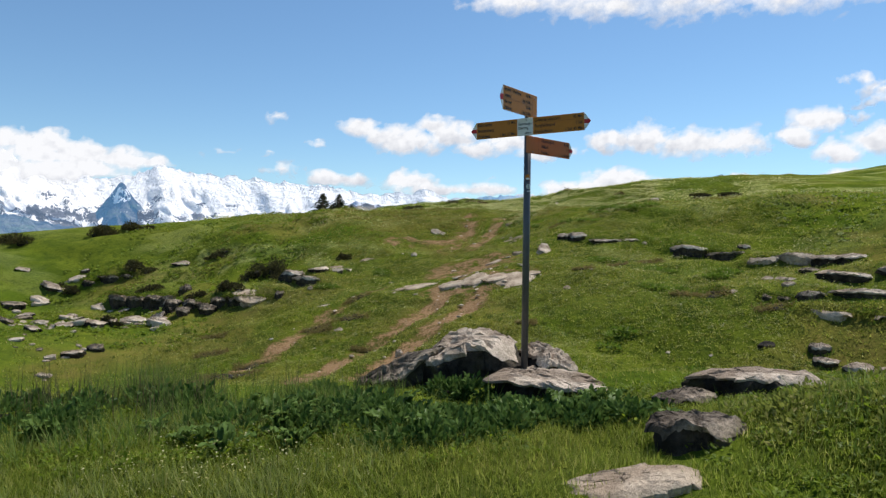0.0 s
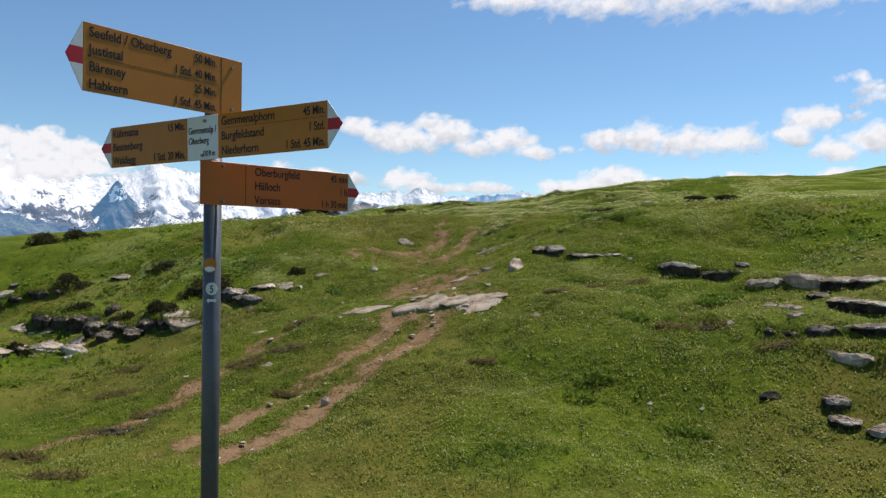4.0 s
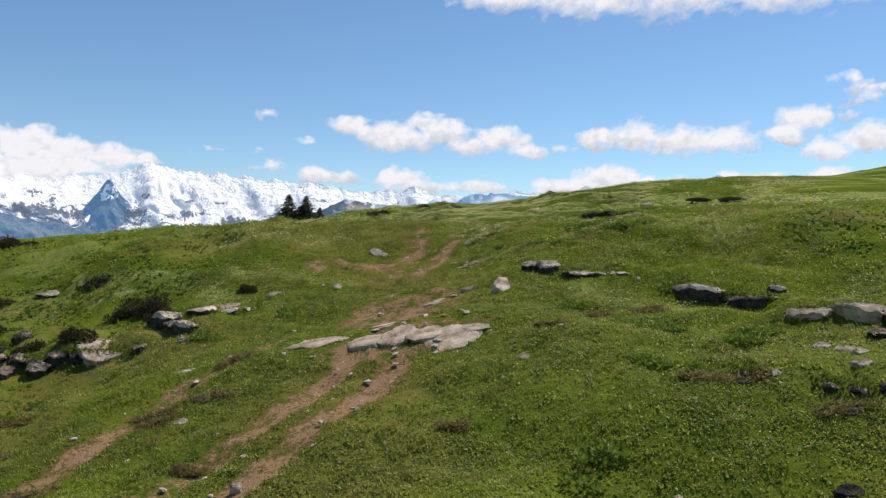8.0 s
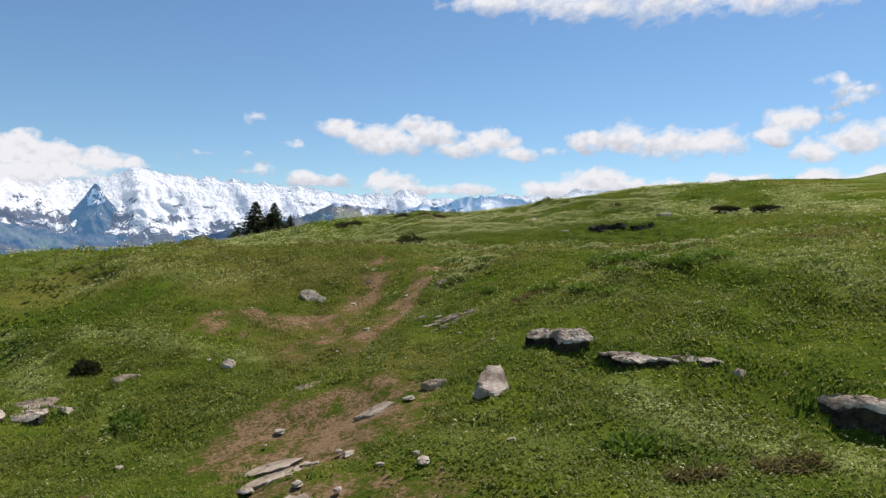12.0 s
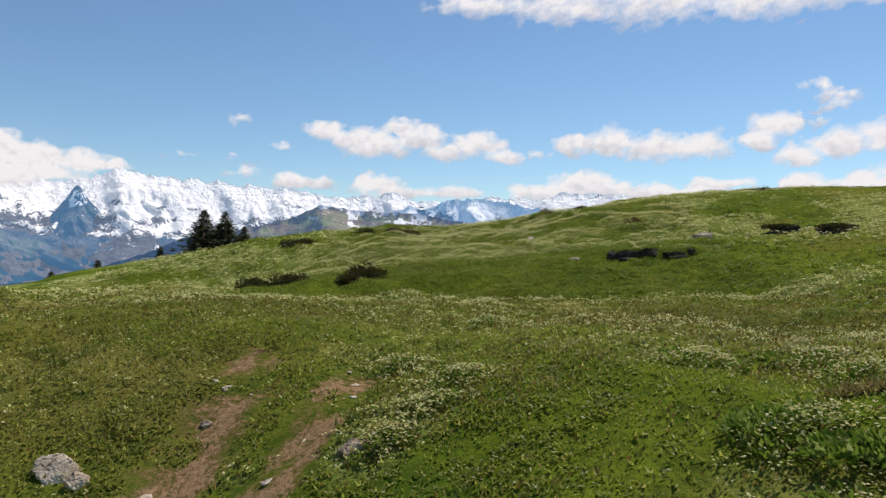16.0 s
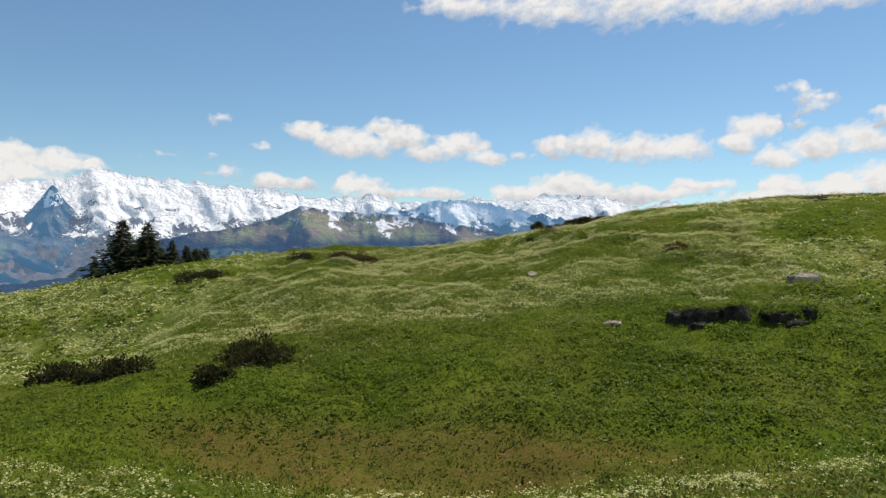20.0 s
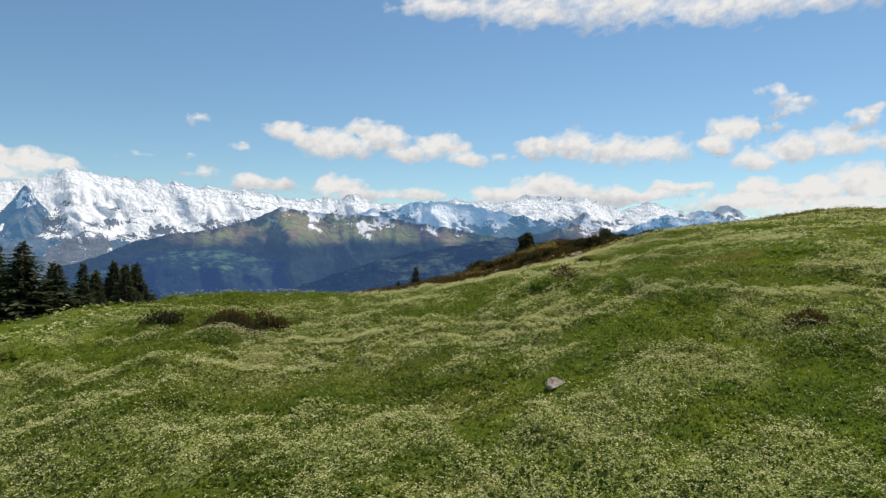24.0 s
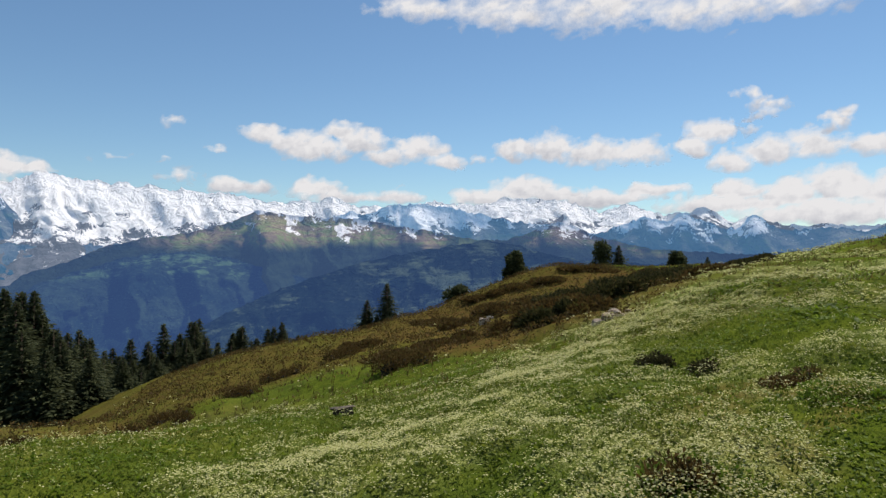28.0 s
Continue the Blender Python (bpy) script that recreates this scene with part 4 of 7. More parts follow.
def bolt(x, z):
    bm = bmesh.new()
    bmesh.ops.create_cone(bm, cap_ends=True, segments=6, radius1=0.0065, radius2=0.0055, depth=0.007)
    bmesh.ops.transform(bm, verts=bm.verts, matrix=Matrix.Translation((x, -0.0065, z)) @ Matrix.Rotation(radians(90), 4, "X"))
    return mesh_from(bm, "bolt", BOLT)


def arm(post, label, m, near, far, tip, high, paint, rows, ruled, bolts, text_from, text_to):
    """A pointed board: from near to far along x, then its tip; rows of place and time."""
    h = high / 2
    board = part("arm", mesh_from(slab_of([(near, -h), (near, h), (far, h), (far, -h)] if near < far else [(far, -h), (far, h), (near, h), (near, -h)], 0.004), "arm", paint), post, label, m)
    s = 1 if far > near else -1
    p = h * 0.24
    cut = far + s * 0.0012
    for name, outline, colour in (
        ("tip_upper", [(cut, p), (cut, h), (tip - s * (tip - far) * s * 0 - (tip - cut) * (p / h), p)], SIGN_WHITE),
        ("tip_lower", [(cut, -p), (tip - (tip - cut) * (p / h), -p), (cut, -h)], SIGN_WHITE),
        ("tip_stripe", [(cut, -p), (cut, p), (tip - (tip - cut) * (p / h), p), (tip, 0), (tip - (tip - cut) * (p / h), -p)], SIGN_RED)):
        part(name, mesh_from(slab_of(outline, 0.004, 0.0004), name, colour), board)
    step = high / len(rows)
    size = step * 0.82
    for k, (place, time) in enumerate(rows):
        z = h - step * (k + 0.78)
        part("place_name", lettering(place, size, text_from, z), board).location.y = -0.0028
        if time:
            part("walking_time", lettering(time, size * 0.95, text_to, z, "RIGHT", 0.72), board).location.y = -0.0028
    for z in ruled:
        part("rule_line", mesh_from(box(bmesh.new(), text_from - 0.006, text_to + 0.004, -0.0028, -0.0022, z - 0.0006, z + 0.0006), "rule_line", SIGN_BLACK), board)
    for x, z in bolts:
        part("bolt", bolt(x, z), board)
    return board


def on_pole(name, radius, width, high, z, heading, material, parent, label="", round_shape=True):
    """A sticker bent round the pole."""
    n = 14
    a = np.linspace(-1, 1, n)
    v, f = [], []
    for k in a:
        hh = high / 2 * (math.sqrt(max(0.0, 1 - k * k)) if round_shape else 1)
        ang = heading + k * width / 2 / radius
        v += [(radius * math.cos(ang), radius * math.sin(ang), z - hh), (radius * math.cos(ang), radius * math.sin(ang), z + hh)]
    f = [(2 * k, 2 * k + 2, 2 * k + 3, 2 * k + 1) for k in range(n - 1)]
    return part(name, mesh_of(name, v, f, material), parent, label)


def signpost():
    post = tagged(new("signpost"), "yellow hiking signpost with pointed arms on a grey steel pole", "signpost")
    post.location = (*POST, -1.08)
    up = lambda z: z + 1.08
    pole = part("pole", mesh_from(rod(0.0305, -0.12, up(1.36)), "pole", STEEL, flat=False), post, "dark grey galvanised steel pole")
    part("pole_cap", mesh_from(rod(0.0312, up(1.36), up(1.366)), "pole_cap", STEEL), post)
    turn = lambda z, deg, tilt=0.0: Matrix.Translation((0, 0, up(z))) @ Matrix.Rotation(radians(deg), 4, "Z") @ Matrix.Rotation(radians(tilt), 4, "Y") @ Matrix.Translation((0, -0.036, 0))
    arm(post, "yellow pointed board with a red and white tip", turn(1.268, 55), 0.09, -0.468, -0.518, 0.205, SIGN_YELLOW,
        [("Seefeld / Oberberg", "50 Min."), ("Justistal", "1 Std. 40 Min."), ("Bäreney", "25 Min."), ("Habkern", "1 Std. 45 Min.")], (0.002,), ((0.045, 0.07), (0.045, -0.075)), -0.452, -0.015)
    part("divider", mesh_from(box(bmesh.new(), 0.003, 0.0045, -0.0028, -0.002, -0.10, 0.10), "divider", SIGN_BLACK), post, m=turn(1.268, 55))
    middle = turn(1.085, -23.6, -1.6)
    arm(post, "yellow pointed board with a red and white tip", middle, 0.058, 0.515, 0.572, 0.152, SIGN_YELLOW,
        [("Gemmenalphorn", "45 Min."), ("Burgfeldstand", "1 Std."), ("Niederhorn", "1 Std. 45 Min.")], (0.026,), (), 0.074, 0.507)
    arm(post, "yellow pointed board with a red and white tip", middle, -0.086, -0.478, -0.532, 0.152, SIGN_YELLOW,
        [("Kühmatte", "15 Min."), ("Beatenberg", ""), ("Waldegg", "1 Std. 20 Min.")], (), (), -0.466, -0.096)
    plate = part("place_plate", mesh_from(slab_of([(-0.085, -0.077), (-0.085, 0.077), (0.057, 0.077), (0.057, -0.077)], 0.005), "place_plate", SIGN_WHITE), post, "white plate with the place and its height", middle)
    for words, size, x, z in (("Gemmenalp /", 0.034, -0.078, 0.016), ("Oberberg", 0.034, -0.078, -0.020), ("1818 m", 0.027, -0.012, -0.064)):
        part("plate_lettering", lettering(words, size, x, z, squeeze=0.7), plate).location.y = -0.0032
    part("bolt", bolt(0.0, 0.058), plate), part("bolt", bolt(-0.012, -0.062), plate)
    arm(post, "deep orange pointed board with a red and white tip", turn(0.928, 45), -0.062, 0.550, 0.605, 0.152, SIGN_ORANGE,
        [("Oberburgfeld", "45 min"), ("Hälloch", "1 h"), ("Vorsass", "1 h 30 min")], (), ((0.02, 0.062), (0.02, -0.062)), 0.14, 0.545)
    part("divider", mesh_from(box(bmesh.new(), 0.105, 0.1065, -0.0028, -0.002, -0.074, 0.074), "divider", SIGN_BLACK), post, m=turn(0.928, 45))
    to_eye = math.atan2(-2.0, 0.75)
    on_pole("round_sticker", 0.0313, 0.05, 0.052, up(0.64), to_eye - 0.25, SIGN_YELLOW, pole, "round yellow and white sticker")
    on_pole("round_sticker_foot", 0.0316, 0.038, 0.018, up(0.627), to_eye - 0.25, SIGN_WHITE, pole)
    on_pole("number_sticker", 0.0313, 0.044, 0.044, up(0.558), to_eye, SIGN_WHITE, pole, "round white sticker with a black number")
    digit = part("number", lettering("5", 0.036, 0, up(0.545), "CENTER"), pole)
    digit.matrix_basis = Matrix.Rotation(to_eye + math.pi / 2, 4, "Z") @ Matrix.Translation((0, -0.0325, 0))
    arrow = part("double_arrow", mesh_from(slab_of([(-0.017, 0), (-0.009, 0.009), (-0.009, 0.004), (0.009, 0.004), (0.009, 0.009), (0.017, 0), (0.009, -0.009), (0.009, -0.004), (-0.009, -0.004), (-0.009, -0.009)], 0.001, 0.0001), "double_arrow", SIGN_WHITE), pole)
    arrow.matrix_basis = Matrix.Rotation(to_eye + math.pi / 2, 4, "Z") @ Matrix.Translation((0, -0.0325, up(0.517)))


signpost()


# ---- rocks ----
def ball(level):
    bm = bmesh.new()
    bmesh.ops.create_icosphere(bm, subdivisions=level, radius=1)
    v = np.array([p.co for p in bm.verts])
    f = np.array([[p.index for p in q.verts] for q in bm.faces])
    bm.free()
    return v, f


BALLS = {k: ball(k) for k in (2, 3, 4, 5)}


def leaf_cards(centre, out, size, wide, rng, fold_up=0.25, level=False):
    """Small four-cornered leaves, each along its own direction."""
    n = len(centre)
    out = out / np.linalg.norm(out, axis=1, keepdims=True)
    side = np.cross(out, np.array([0.0, 0.0, 1.0]) + rng.normal(size=(n, 3)) * 0.22) if level else np.cross(out, rng.normal(size=(n, 3)))
    side /= np.linalg.norm(side, axis=1, keepdims=True) + 1e-9
    up = np.cross(side, out)
    s = size[:, None] if np.ndim(size) else size
    a = centre
    b = centre + out * s * 0.5 + side * s * wide * 0.5 + up * s * fold_up * 0.3
    c = centre + out * s
    d = centre + out * s * 0.5 - side * s * wide * 0.5 + up * s * fold_up * 0.3
    v = np.stack([a, b, c, d], 1).reshape(-1, 3)
    return v, np.arange(4 * n).reshape(n, 4)


def rock_mesh(seed, size, material, level=4, cuts=9, flat=0.55, rough=0.11, under=0.34):
    """A weathered block: uneven in plan, cut by planes, split into beds, then roughened."""
    rng = np.random.default_rng(seed)
    v, f = BALLS[level]
    p = np.sign(v) * np.abs(v) ** 0.62
    ang = np.arctan2(p[:, 1], p[:, 0])
    plan = fractal(np.cos(ang) * 1.3 + 5 + seed, np.sin(ang) * 1.3 + 5, 3, seed + 1, 0.6)
    p[:, :2] *= (0.72 + 0.56 * plan)[:, None]
    for k in range(cuts):
        n = rng.normal(size=3)
        n[2] = n[2] * 0.30 + 0.15
        if k == 0:
            n = np.array([rng.normal() * 0.10, rng.normal() * 0.10, 1.0])
        elif k < 6:
            n[2] = 0.06
        n /= np.linalg.norm(n)
        d = (rng.uniform(0.42, 0.72) if k < 6 else rng.uniform(0.5, 0.85)) if k else flat
        over = np.clip(p @ n - d, 0, None)
        p = p - over[:, None] * n
    step = p[:, 2] * 5.5 + soft_noise(p[:, 0] * 1.3, p[:, 1] * 1.3, seed) * 2.2
    beds = np.floor(step)
    shift = (lattice(beds, beds * 0, seed + 3) - 0.5) * 0.30 - 0.10 * smooth(0.75, 1.0, step - beds)
    p[:, :2] *= (1 + shift * (p[:, 2] < flat * 0.90) - under * smooth(0.34, -0.4, p[:, 2]))[:, None]
    wide = max(0.25, min(1.0, size[2] / size[0]))
    n1 = ridged(p[:, 0] * 1.7 + p[:, 2], p[:, 1] * 1.7 - p[:, 2], 4, seed + 7) - 0.5
    n2 = ridged(p[:, 0] * 5 + p[:, 2] * 4, p[:, 1] * 5 + p[:, 2] * 3, 3, seed + 8, 0.6) - 0.5
    push = 2.2 * rough * n1 + 1.3 * rough * n2
    p = p + np.stack([p[:, 0] * push, p[:, 1] * push, (0.5 + 0.8 * wide) * push], 1)
    low, high = p.min(0), p.max(0)
    return mesh_of("rock", (p - (low + high) / 2) / (high - low) * np.array(size), f, material, flat=True)


def bedded_mesh(seed, size, material, beds=3, under=0.22, plates=0.10, n=84):
    """A broken block of bedded limestone: angular in plan, steep sides split into beds that step back below, a flaked top."""
    r = np.random.default_rng(seed)
    th = np.linspace(0, 2 * np.pi, n, endpoint=False)
    sides = int(r.integers(6, 9))
    phi = (np.arange(sides) + r.uniform(-0.32, 0.32, sides)) * 2 * np.pi / sides
    reach = r.uniform(0.74, 1.0, sides)
    plan = np.minimum(np.min(reach[:, None] / np.clip(np.cos(th[None] - phi[:, None]), 0.08, None), 0), 1.25)
    ragged = lambda k, f: 2 * fractal(np.cos(th) * f + 5 + k, np.sin(th) * f + 5, 3, seed + k, 0.65) - 1
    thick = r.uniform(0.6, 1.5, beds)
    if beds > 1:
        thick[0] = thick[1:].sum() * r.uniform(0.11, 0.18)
    bottoms = np.cumsum(thick)
    bottoms = 1 - bottoms / bottoms[-1]
    rings = []
    for k, (zt, zb) in enumerate(zip((1.0, *bottoms[:-1]), bottoms)):
        back = (0.99 - under * k / max(1, beds - 1)) * r.uniform(0.96, 1.02) if k else 1.0
        edge = plan * back * (1 + 0.15 * ragged(k, 2.2) + 0.12 * ragged(k + 9, 5.0) + 0.035 * ragged(k + 17, 14.0))
        for q, f in ((0.0, 0.94), (0.16, 1.0), (0.82, 0.985), (1.0, 0.92)):
            rings.append((edge * f, zt - (zt - zb) * q))
    first = rings[0][0]
    rings = [(first * f, 1.0) for f in (0.14, 0.28, 0.42, 0.56, 0.69, 0.80, 0.89, 0.95)] + rings
    p = np.concatenate([np.stack([np.cos(th) * a, np.sin(th) * a, np.full(n, z)], 1) for a, z in rings] + [np.array([[0, 0, 1.0], [0, 0, 0.0]])])
    flake = fractal(p[:, 0] * 1.5 + seed, p[:, 1] * 1.5, 4, seed + 31, 0.55)
    flake = 0.5 * flake + 0.5 * np.floor(flake * 9 + 0.3 * p[:, 0]) / 9
    p[:, 2] += plates * 3.0 * (flake - 0.5) * p[:, 2] - 0.10 * np.hypot(p[:, 0], p[:, 1]) ** 2 * p[:, 2] ** 3
    p[:, :2] *= (1 + 0.10 * (soft_noise(p[:, 0] * 5 + p[:, 2] * 9, p[:, 1] * 5 - p[:, 2] * 7, seed + 33) - 0.5))[:, None]
    p = p + (np.stack([soft_noise(p[:, 0] * 9 + k * 7, p[:, 1] * 9 + p[:, 2] * 11, seed + 40 + k) for k in range(3)], 1) - 0.5) * np.array([0.10, 0.10, 0.09])
    for k in range(5):
        # corners broken off
        a = r.uniform(0, 6.283)
        cut = np.array([math.cos(a), math.sin(a), r.uniform(0.35, 1.1)])
        cut /= np.linalg.norm(cut)
        over = np.clip((p - np.array([0, 0, 0.5])) @ cut - r.uniform(0.66, 0.86), 0, None)
        p = p - over[:, None] * cut * 0.9
    i = np.arange(n)
    j = (i + 1) % n
    f = [np.stack([np.full(n, len(rings) * n), i, j], 1)]
    for k in range(len(rings) - 1):
        a, b = k * n, (k + 1) * n
        f += [np.stack([a + i, b + i, b + j], 1), np.stack([a + i, b + j, a + j], 1)]
    f.append(np.stack([(len(rings) - 1) * n + i, np.full(n, len(rings) * n + 1), (len(rings) - 1) * n + j], 1))
    low, high = p.min(0), p.max(0)
    me = mesh_of("rock", (p - (low + high) / 2) / (high - low) * np.array(size), np.concatenate(f), material, flat=True)
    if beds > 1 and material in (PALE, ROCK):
        # the lower beds are coloured dark to stand for shade on the sides
        me.materials.append(DARK_AND_SHADED_ROCK)
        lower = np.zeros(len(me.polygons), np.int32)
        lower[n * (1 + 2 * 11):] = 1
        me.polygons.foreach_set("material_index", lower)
    return me


def slope_at(x, y):
    d = 0.5
    return Vector((-(gz(x + d, y) - gz(x - d, y)) / (2 * d), -(gz(x, y + d) - gz(x, y - d)) / (2 * d), 1)).normalized()


def rock(kind, label, x, y, size, turn=0.0, material=None, sink=0.35, lean=0.0, level=4, seed=None, z=None, flat=0.55, group="", lie=0.6, tip=None, under=0.14, rough=0.11, beds=0):
    """beds: over 0 for a steep-sided block of bedded stone; lie: how far the block follows the slope of the ground; tip: its lean along its own length."""
    seed = seed if seed is not None else int(abs(x * 131 + y * 57)) + 3
    if size[0] < 0.7 and z is None:
        under, rough, flat = 0.0, 0.09, max(flat, 0.8)
    ob = new(kind, bedded_mesh(seed, size, material or ROCK, beds, under, n=84 if y < 8 else 64 if size[0] > 0.9 else 44) if beds else rock_mesh(seed, size, material or ROCK, level, flat=flat, under=under, rough=rough))
    base = gz(x, y) if z is None else z
    lay = Vector((0, 0, 1)).rotation_difference(Vector((0, 0, 1)).lerp(slope_at(x, y), lie)).to_matrix().to_4x4() if z is None else Matrix()
    ob.matrix_basis = Matrix.Translation((x, y, base + size[2] * (0.5 - sink))) @ lay @ pose(0, 0, 0, lean, lean * 0.4 if tip is None else tip, turn)
    tagged(ob, label, "rock", group)
    return ob


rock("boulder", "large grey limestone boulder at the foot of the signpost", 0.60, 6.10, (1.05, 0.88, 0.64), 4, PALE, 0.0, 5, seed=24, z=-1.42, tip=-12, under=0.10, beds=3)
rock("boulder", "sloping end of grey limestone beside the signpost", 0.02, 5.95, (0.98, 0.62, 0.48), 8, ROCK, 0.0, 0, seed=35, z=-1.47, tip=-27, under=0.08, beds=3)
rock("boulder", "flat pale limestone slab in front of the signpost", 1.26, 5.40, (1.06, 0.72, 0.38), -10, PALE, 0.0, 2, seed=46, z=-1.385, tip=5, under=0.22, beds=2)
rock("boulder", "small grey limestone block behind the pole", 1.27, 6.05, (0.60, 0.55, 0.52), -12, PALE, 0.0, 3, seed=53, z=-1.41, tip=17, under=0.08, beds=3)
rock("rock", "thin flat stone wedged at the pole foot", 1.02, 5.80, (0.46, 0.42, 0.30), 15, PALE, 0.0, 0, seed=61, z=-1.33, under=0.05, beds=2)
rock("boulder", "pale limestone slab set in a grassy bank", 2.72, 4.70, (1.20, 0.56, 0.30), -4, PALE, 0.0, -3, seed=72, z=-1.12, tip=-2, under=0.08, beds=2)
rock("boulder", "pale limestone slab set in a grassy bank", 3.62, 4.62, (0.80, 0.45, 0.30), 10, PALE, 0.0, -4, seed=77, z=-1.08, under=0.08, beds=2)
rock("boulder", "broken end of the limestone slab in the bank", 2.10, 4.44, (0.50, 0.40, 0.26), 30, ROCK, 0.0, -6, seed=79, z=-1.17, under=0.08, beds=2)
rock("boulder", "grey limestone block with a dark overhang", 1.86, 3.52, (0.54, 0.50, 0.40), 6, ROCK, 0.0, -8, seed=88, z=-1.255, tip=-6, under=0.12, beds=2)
rock("boulder", "flat worn limestone in the grass", 1.42, 2.98, (0.74, 0.46, 0.16), 12, SLAB, 0.70, -2, seed=91, lie=1.0, under=0.1, beds=1)
rock("rock", "small grey limestone block on the near pasture", 4.40, 6.95, (0.36, 0.30, 0.30), -25, PALE, 0.25, seed=98, beds=2)
rock("rock", "small grey limestone block on the near pasture", 4.38, 6.60, (0.40, 0.28, 0.16), 10, PALE, 0.2, seed=99, beds=2)

RIMS = []
LEDGE = "dark-sided limestone ledge breaking out of the turf"
PALE_LEDGE = "pale limestone ledge breaking out of the turf"
FRINGE = []


def ledge_row(step, seed, material, bare, wide=(0.7, 1.5), deep=0.9):
    """Blocks of stone set side by side along a step in the turf. bare: 1 where their tops show, 0 where turf covers them."""
    (ax, ay), (bx, by), high, back = step
    r = np.random.default_rng(seed)
    length = math.hypot(bx - ax, by - ay)
    ux, uy = (bx - ax) / length, (by - ay) / length
    s = -0.1
    while s < length:
        w = min(r.uniform(*wide), length + 0.3 - s)
        d = deep * r.uniform(0.8, 1.25)
        c, off = s + w / 2, d * 0.5 - 0.22 + r.uniform(-0.10, 0.10)
        x, y = ax + ux * c - uy * off, ay + uy * c + ux * off
        shows = r.uniform() < bare
        foot = gz(ax + ux * c + uy * 0.35, ay + uy * c - ux * 0.35)
        turfed = not shows or material is DARK_AND_SHADED_ROCK
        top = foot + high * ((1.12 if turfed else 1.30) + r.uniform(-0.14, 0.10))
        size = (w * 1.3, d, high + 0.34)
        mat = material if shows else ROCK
        rock("ledge_rock", {ROCK: LEDGE, DARK_AND_SHADED_ROCK: "dark peaty rock wall under a turf edge"}.get(mat, PALE_LEDGE), x, y, size, math.degrees(math.atan2(uy, ux)) + r.uniform(-9, 9), mat, 0.0, r.uniform(-7, 1), seed=seed * 37 + int(s * 10), z=top - size[2], tip=r.uniform(-5, 5), under=0.10, group="ledge rocks", beds=int(r.integers(3, 5)))
        RIMS.append((x, y, size[0], size[1], math.degrees(math.atan2(uy, ux))))
        if turfed:
            FRINGE.append((ax + ux * c + uy * 0.14, ay + uy * c - ux * 0.14, ux, uy, w, top + 0.05))
        s += w * r.uniform(0.92, 1.08)


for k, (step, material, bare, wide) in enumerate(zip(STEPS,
    (PALE, SLAB, ROCK, ROCK, PALE, PALE, SLAB, ROCK, ROCK, ROCK, ROCK, PALE, PALE, PALE, ROCK, DARK_AND_SHADED_ROCK, DARK_AND_SHADED_ROCK),
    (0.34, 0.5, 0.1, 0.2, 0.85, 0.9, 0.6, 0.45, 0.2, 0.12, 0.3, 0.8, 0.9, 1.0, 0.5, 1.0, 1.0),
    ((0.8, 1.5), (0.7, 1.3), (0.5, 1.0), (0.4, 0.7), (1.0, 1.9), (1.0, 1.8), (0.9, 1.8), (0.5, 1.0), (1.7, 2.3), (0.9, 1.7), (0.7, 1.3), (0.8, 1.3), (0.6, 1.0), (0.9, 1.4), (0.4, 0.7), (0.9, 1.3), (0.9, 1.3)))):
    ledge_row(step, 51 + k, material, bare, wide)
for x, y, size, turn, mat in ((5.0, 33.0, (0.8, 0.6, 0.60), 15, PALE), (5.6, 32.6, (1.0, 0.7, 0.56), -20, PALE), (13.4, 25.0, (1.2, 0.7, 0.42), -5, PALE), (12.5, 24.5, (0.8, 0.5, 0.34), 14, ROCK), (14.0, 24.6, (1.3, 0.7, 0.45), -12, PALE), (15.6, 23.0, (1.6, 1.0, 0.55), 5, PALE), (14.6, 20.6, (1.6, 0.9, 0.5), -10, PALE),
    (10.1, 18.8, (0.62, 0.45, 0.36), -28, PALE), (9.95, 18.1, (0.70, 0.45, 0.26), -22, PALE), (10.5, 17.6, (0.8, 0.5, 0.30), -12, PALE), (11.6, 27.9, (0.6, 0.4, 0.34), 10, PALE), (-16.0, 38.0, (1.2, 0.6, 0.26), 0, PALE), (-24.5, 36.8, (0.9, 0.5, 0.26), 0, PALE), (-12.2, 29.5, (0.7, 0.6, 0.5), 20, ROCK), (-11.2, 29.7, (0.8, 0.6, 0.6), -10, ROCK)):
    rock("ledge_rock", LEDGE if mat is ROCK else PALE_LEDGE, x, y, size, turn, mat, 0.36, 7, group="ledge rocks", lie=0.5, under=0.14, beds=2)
    RIMS.append((x, y, size[0], size[1], turn))
rock("ledge_rock", "broad tan limestone slab sloping out of the turf", -9.35, 30.35, (2.3, 1.5, 0.42), 4, SLAB, 0.0, 20, seed=431, z=-2.76, tip=3, under=0.10, group="ledge rocks", beds=3)
rock("rock", "pale weathered limestone among white flowers", 18.75, 69.2, (1.15, 0.8, 0.46), -30, PALE, 0.35, 2, under=0.05, beds=1)
for x, y, size, turn in ((16.7, 101.0, (0.6, 0.45, 0.36), 20), (17.2, 101.3, (0.75, 0.5, 0.40), -30), (17.8, 101.6, (0.5, 0.4, 0.3), 60), (16.2, 100.7, (0.45, 0.35, 0.22), -10)):
    rock("rock", "pale weathered limestone on the flowered ridge", x, y, size, turn, PALE, 0.35, 12, flat=0.95, under=0.0, group="ridge stones")
rock("rock", "dark-sided limestone block in the flowered slope", 7.03, 93.6, (0.75, 0.5, 0.34), -10, ROCK, 0.30, -6, under=0.3, beds=2)
rock("rock", "small pale stone in the flowered grass", 9.7, 74.7, (0.46, 0.36, 0.16), 10, CHIP, 0.2, 22)
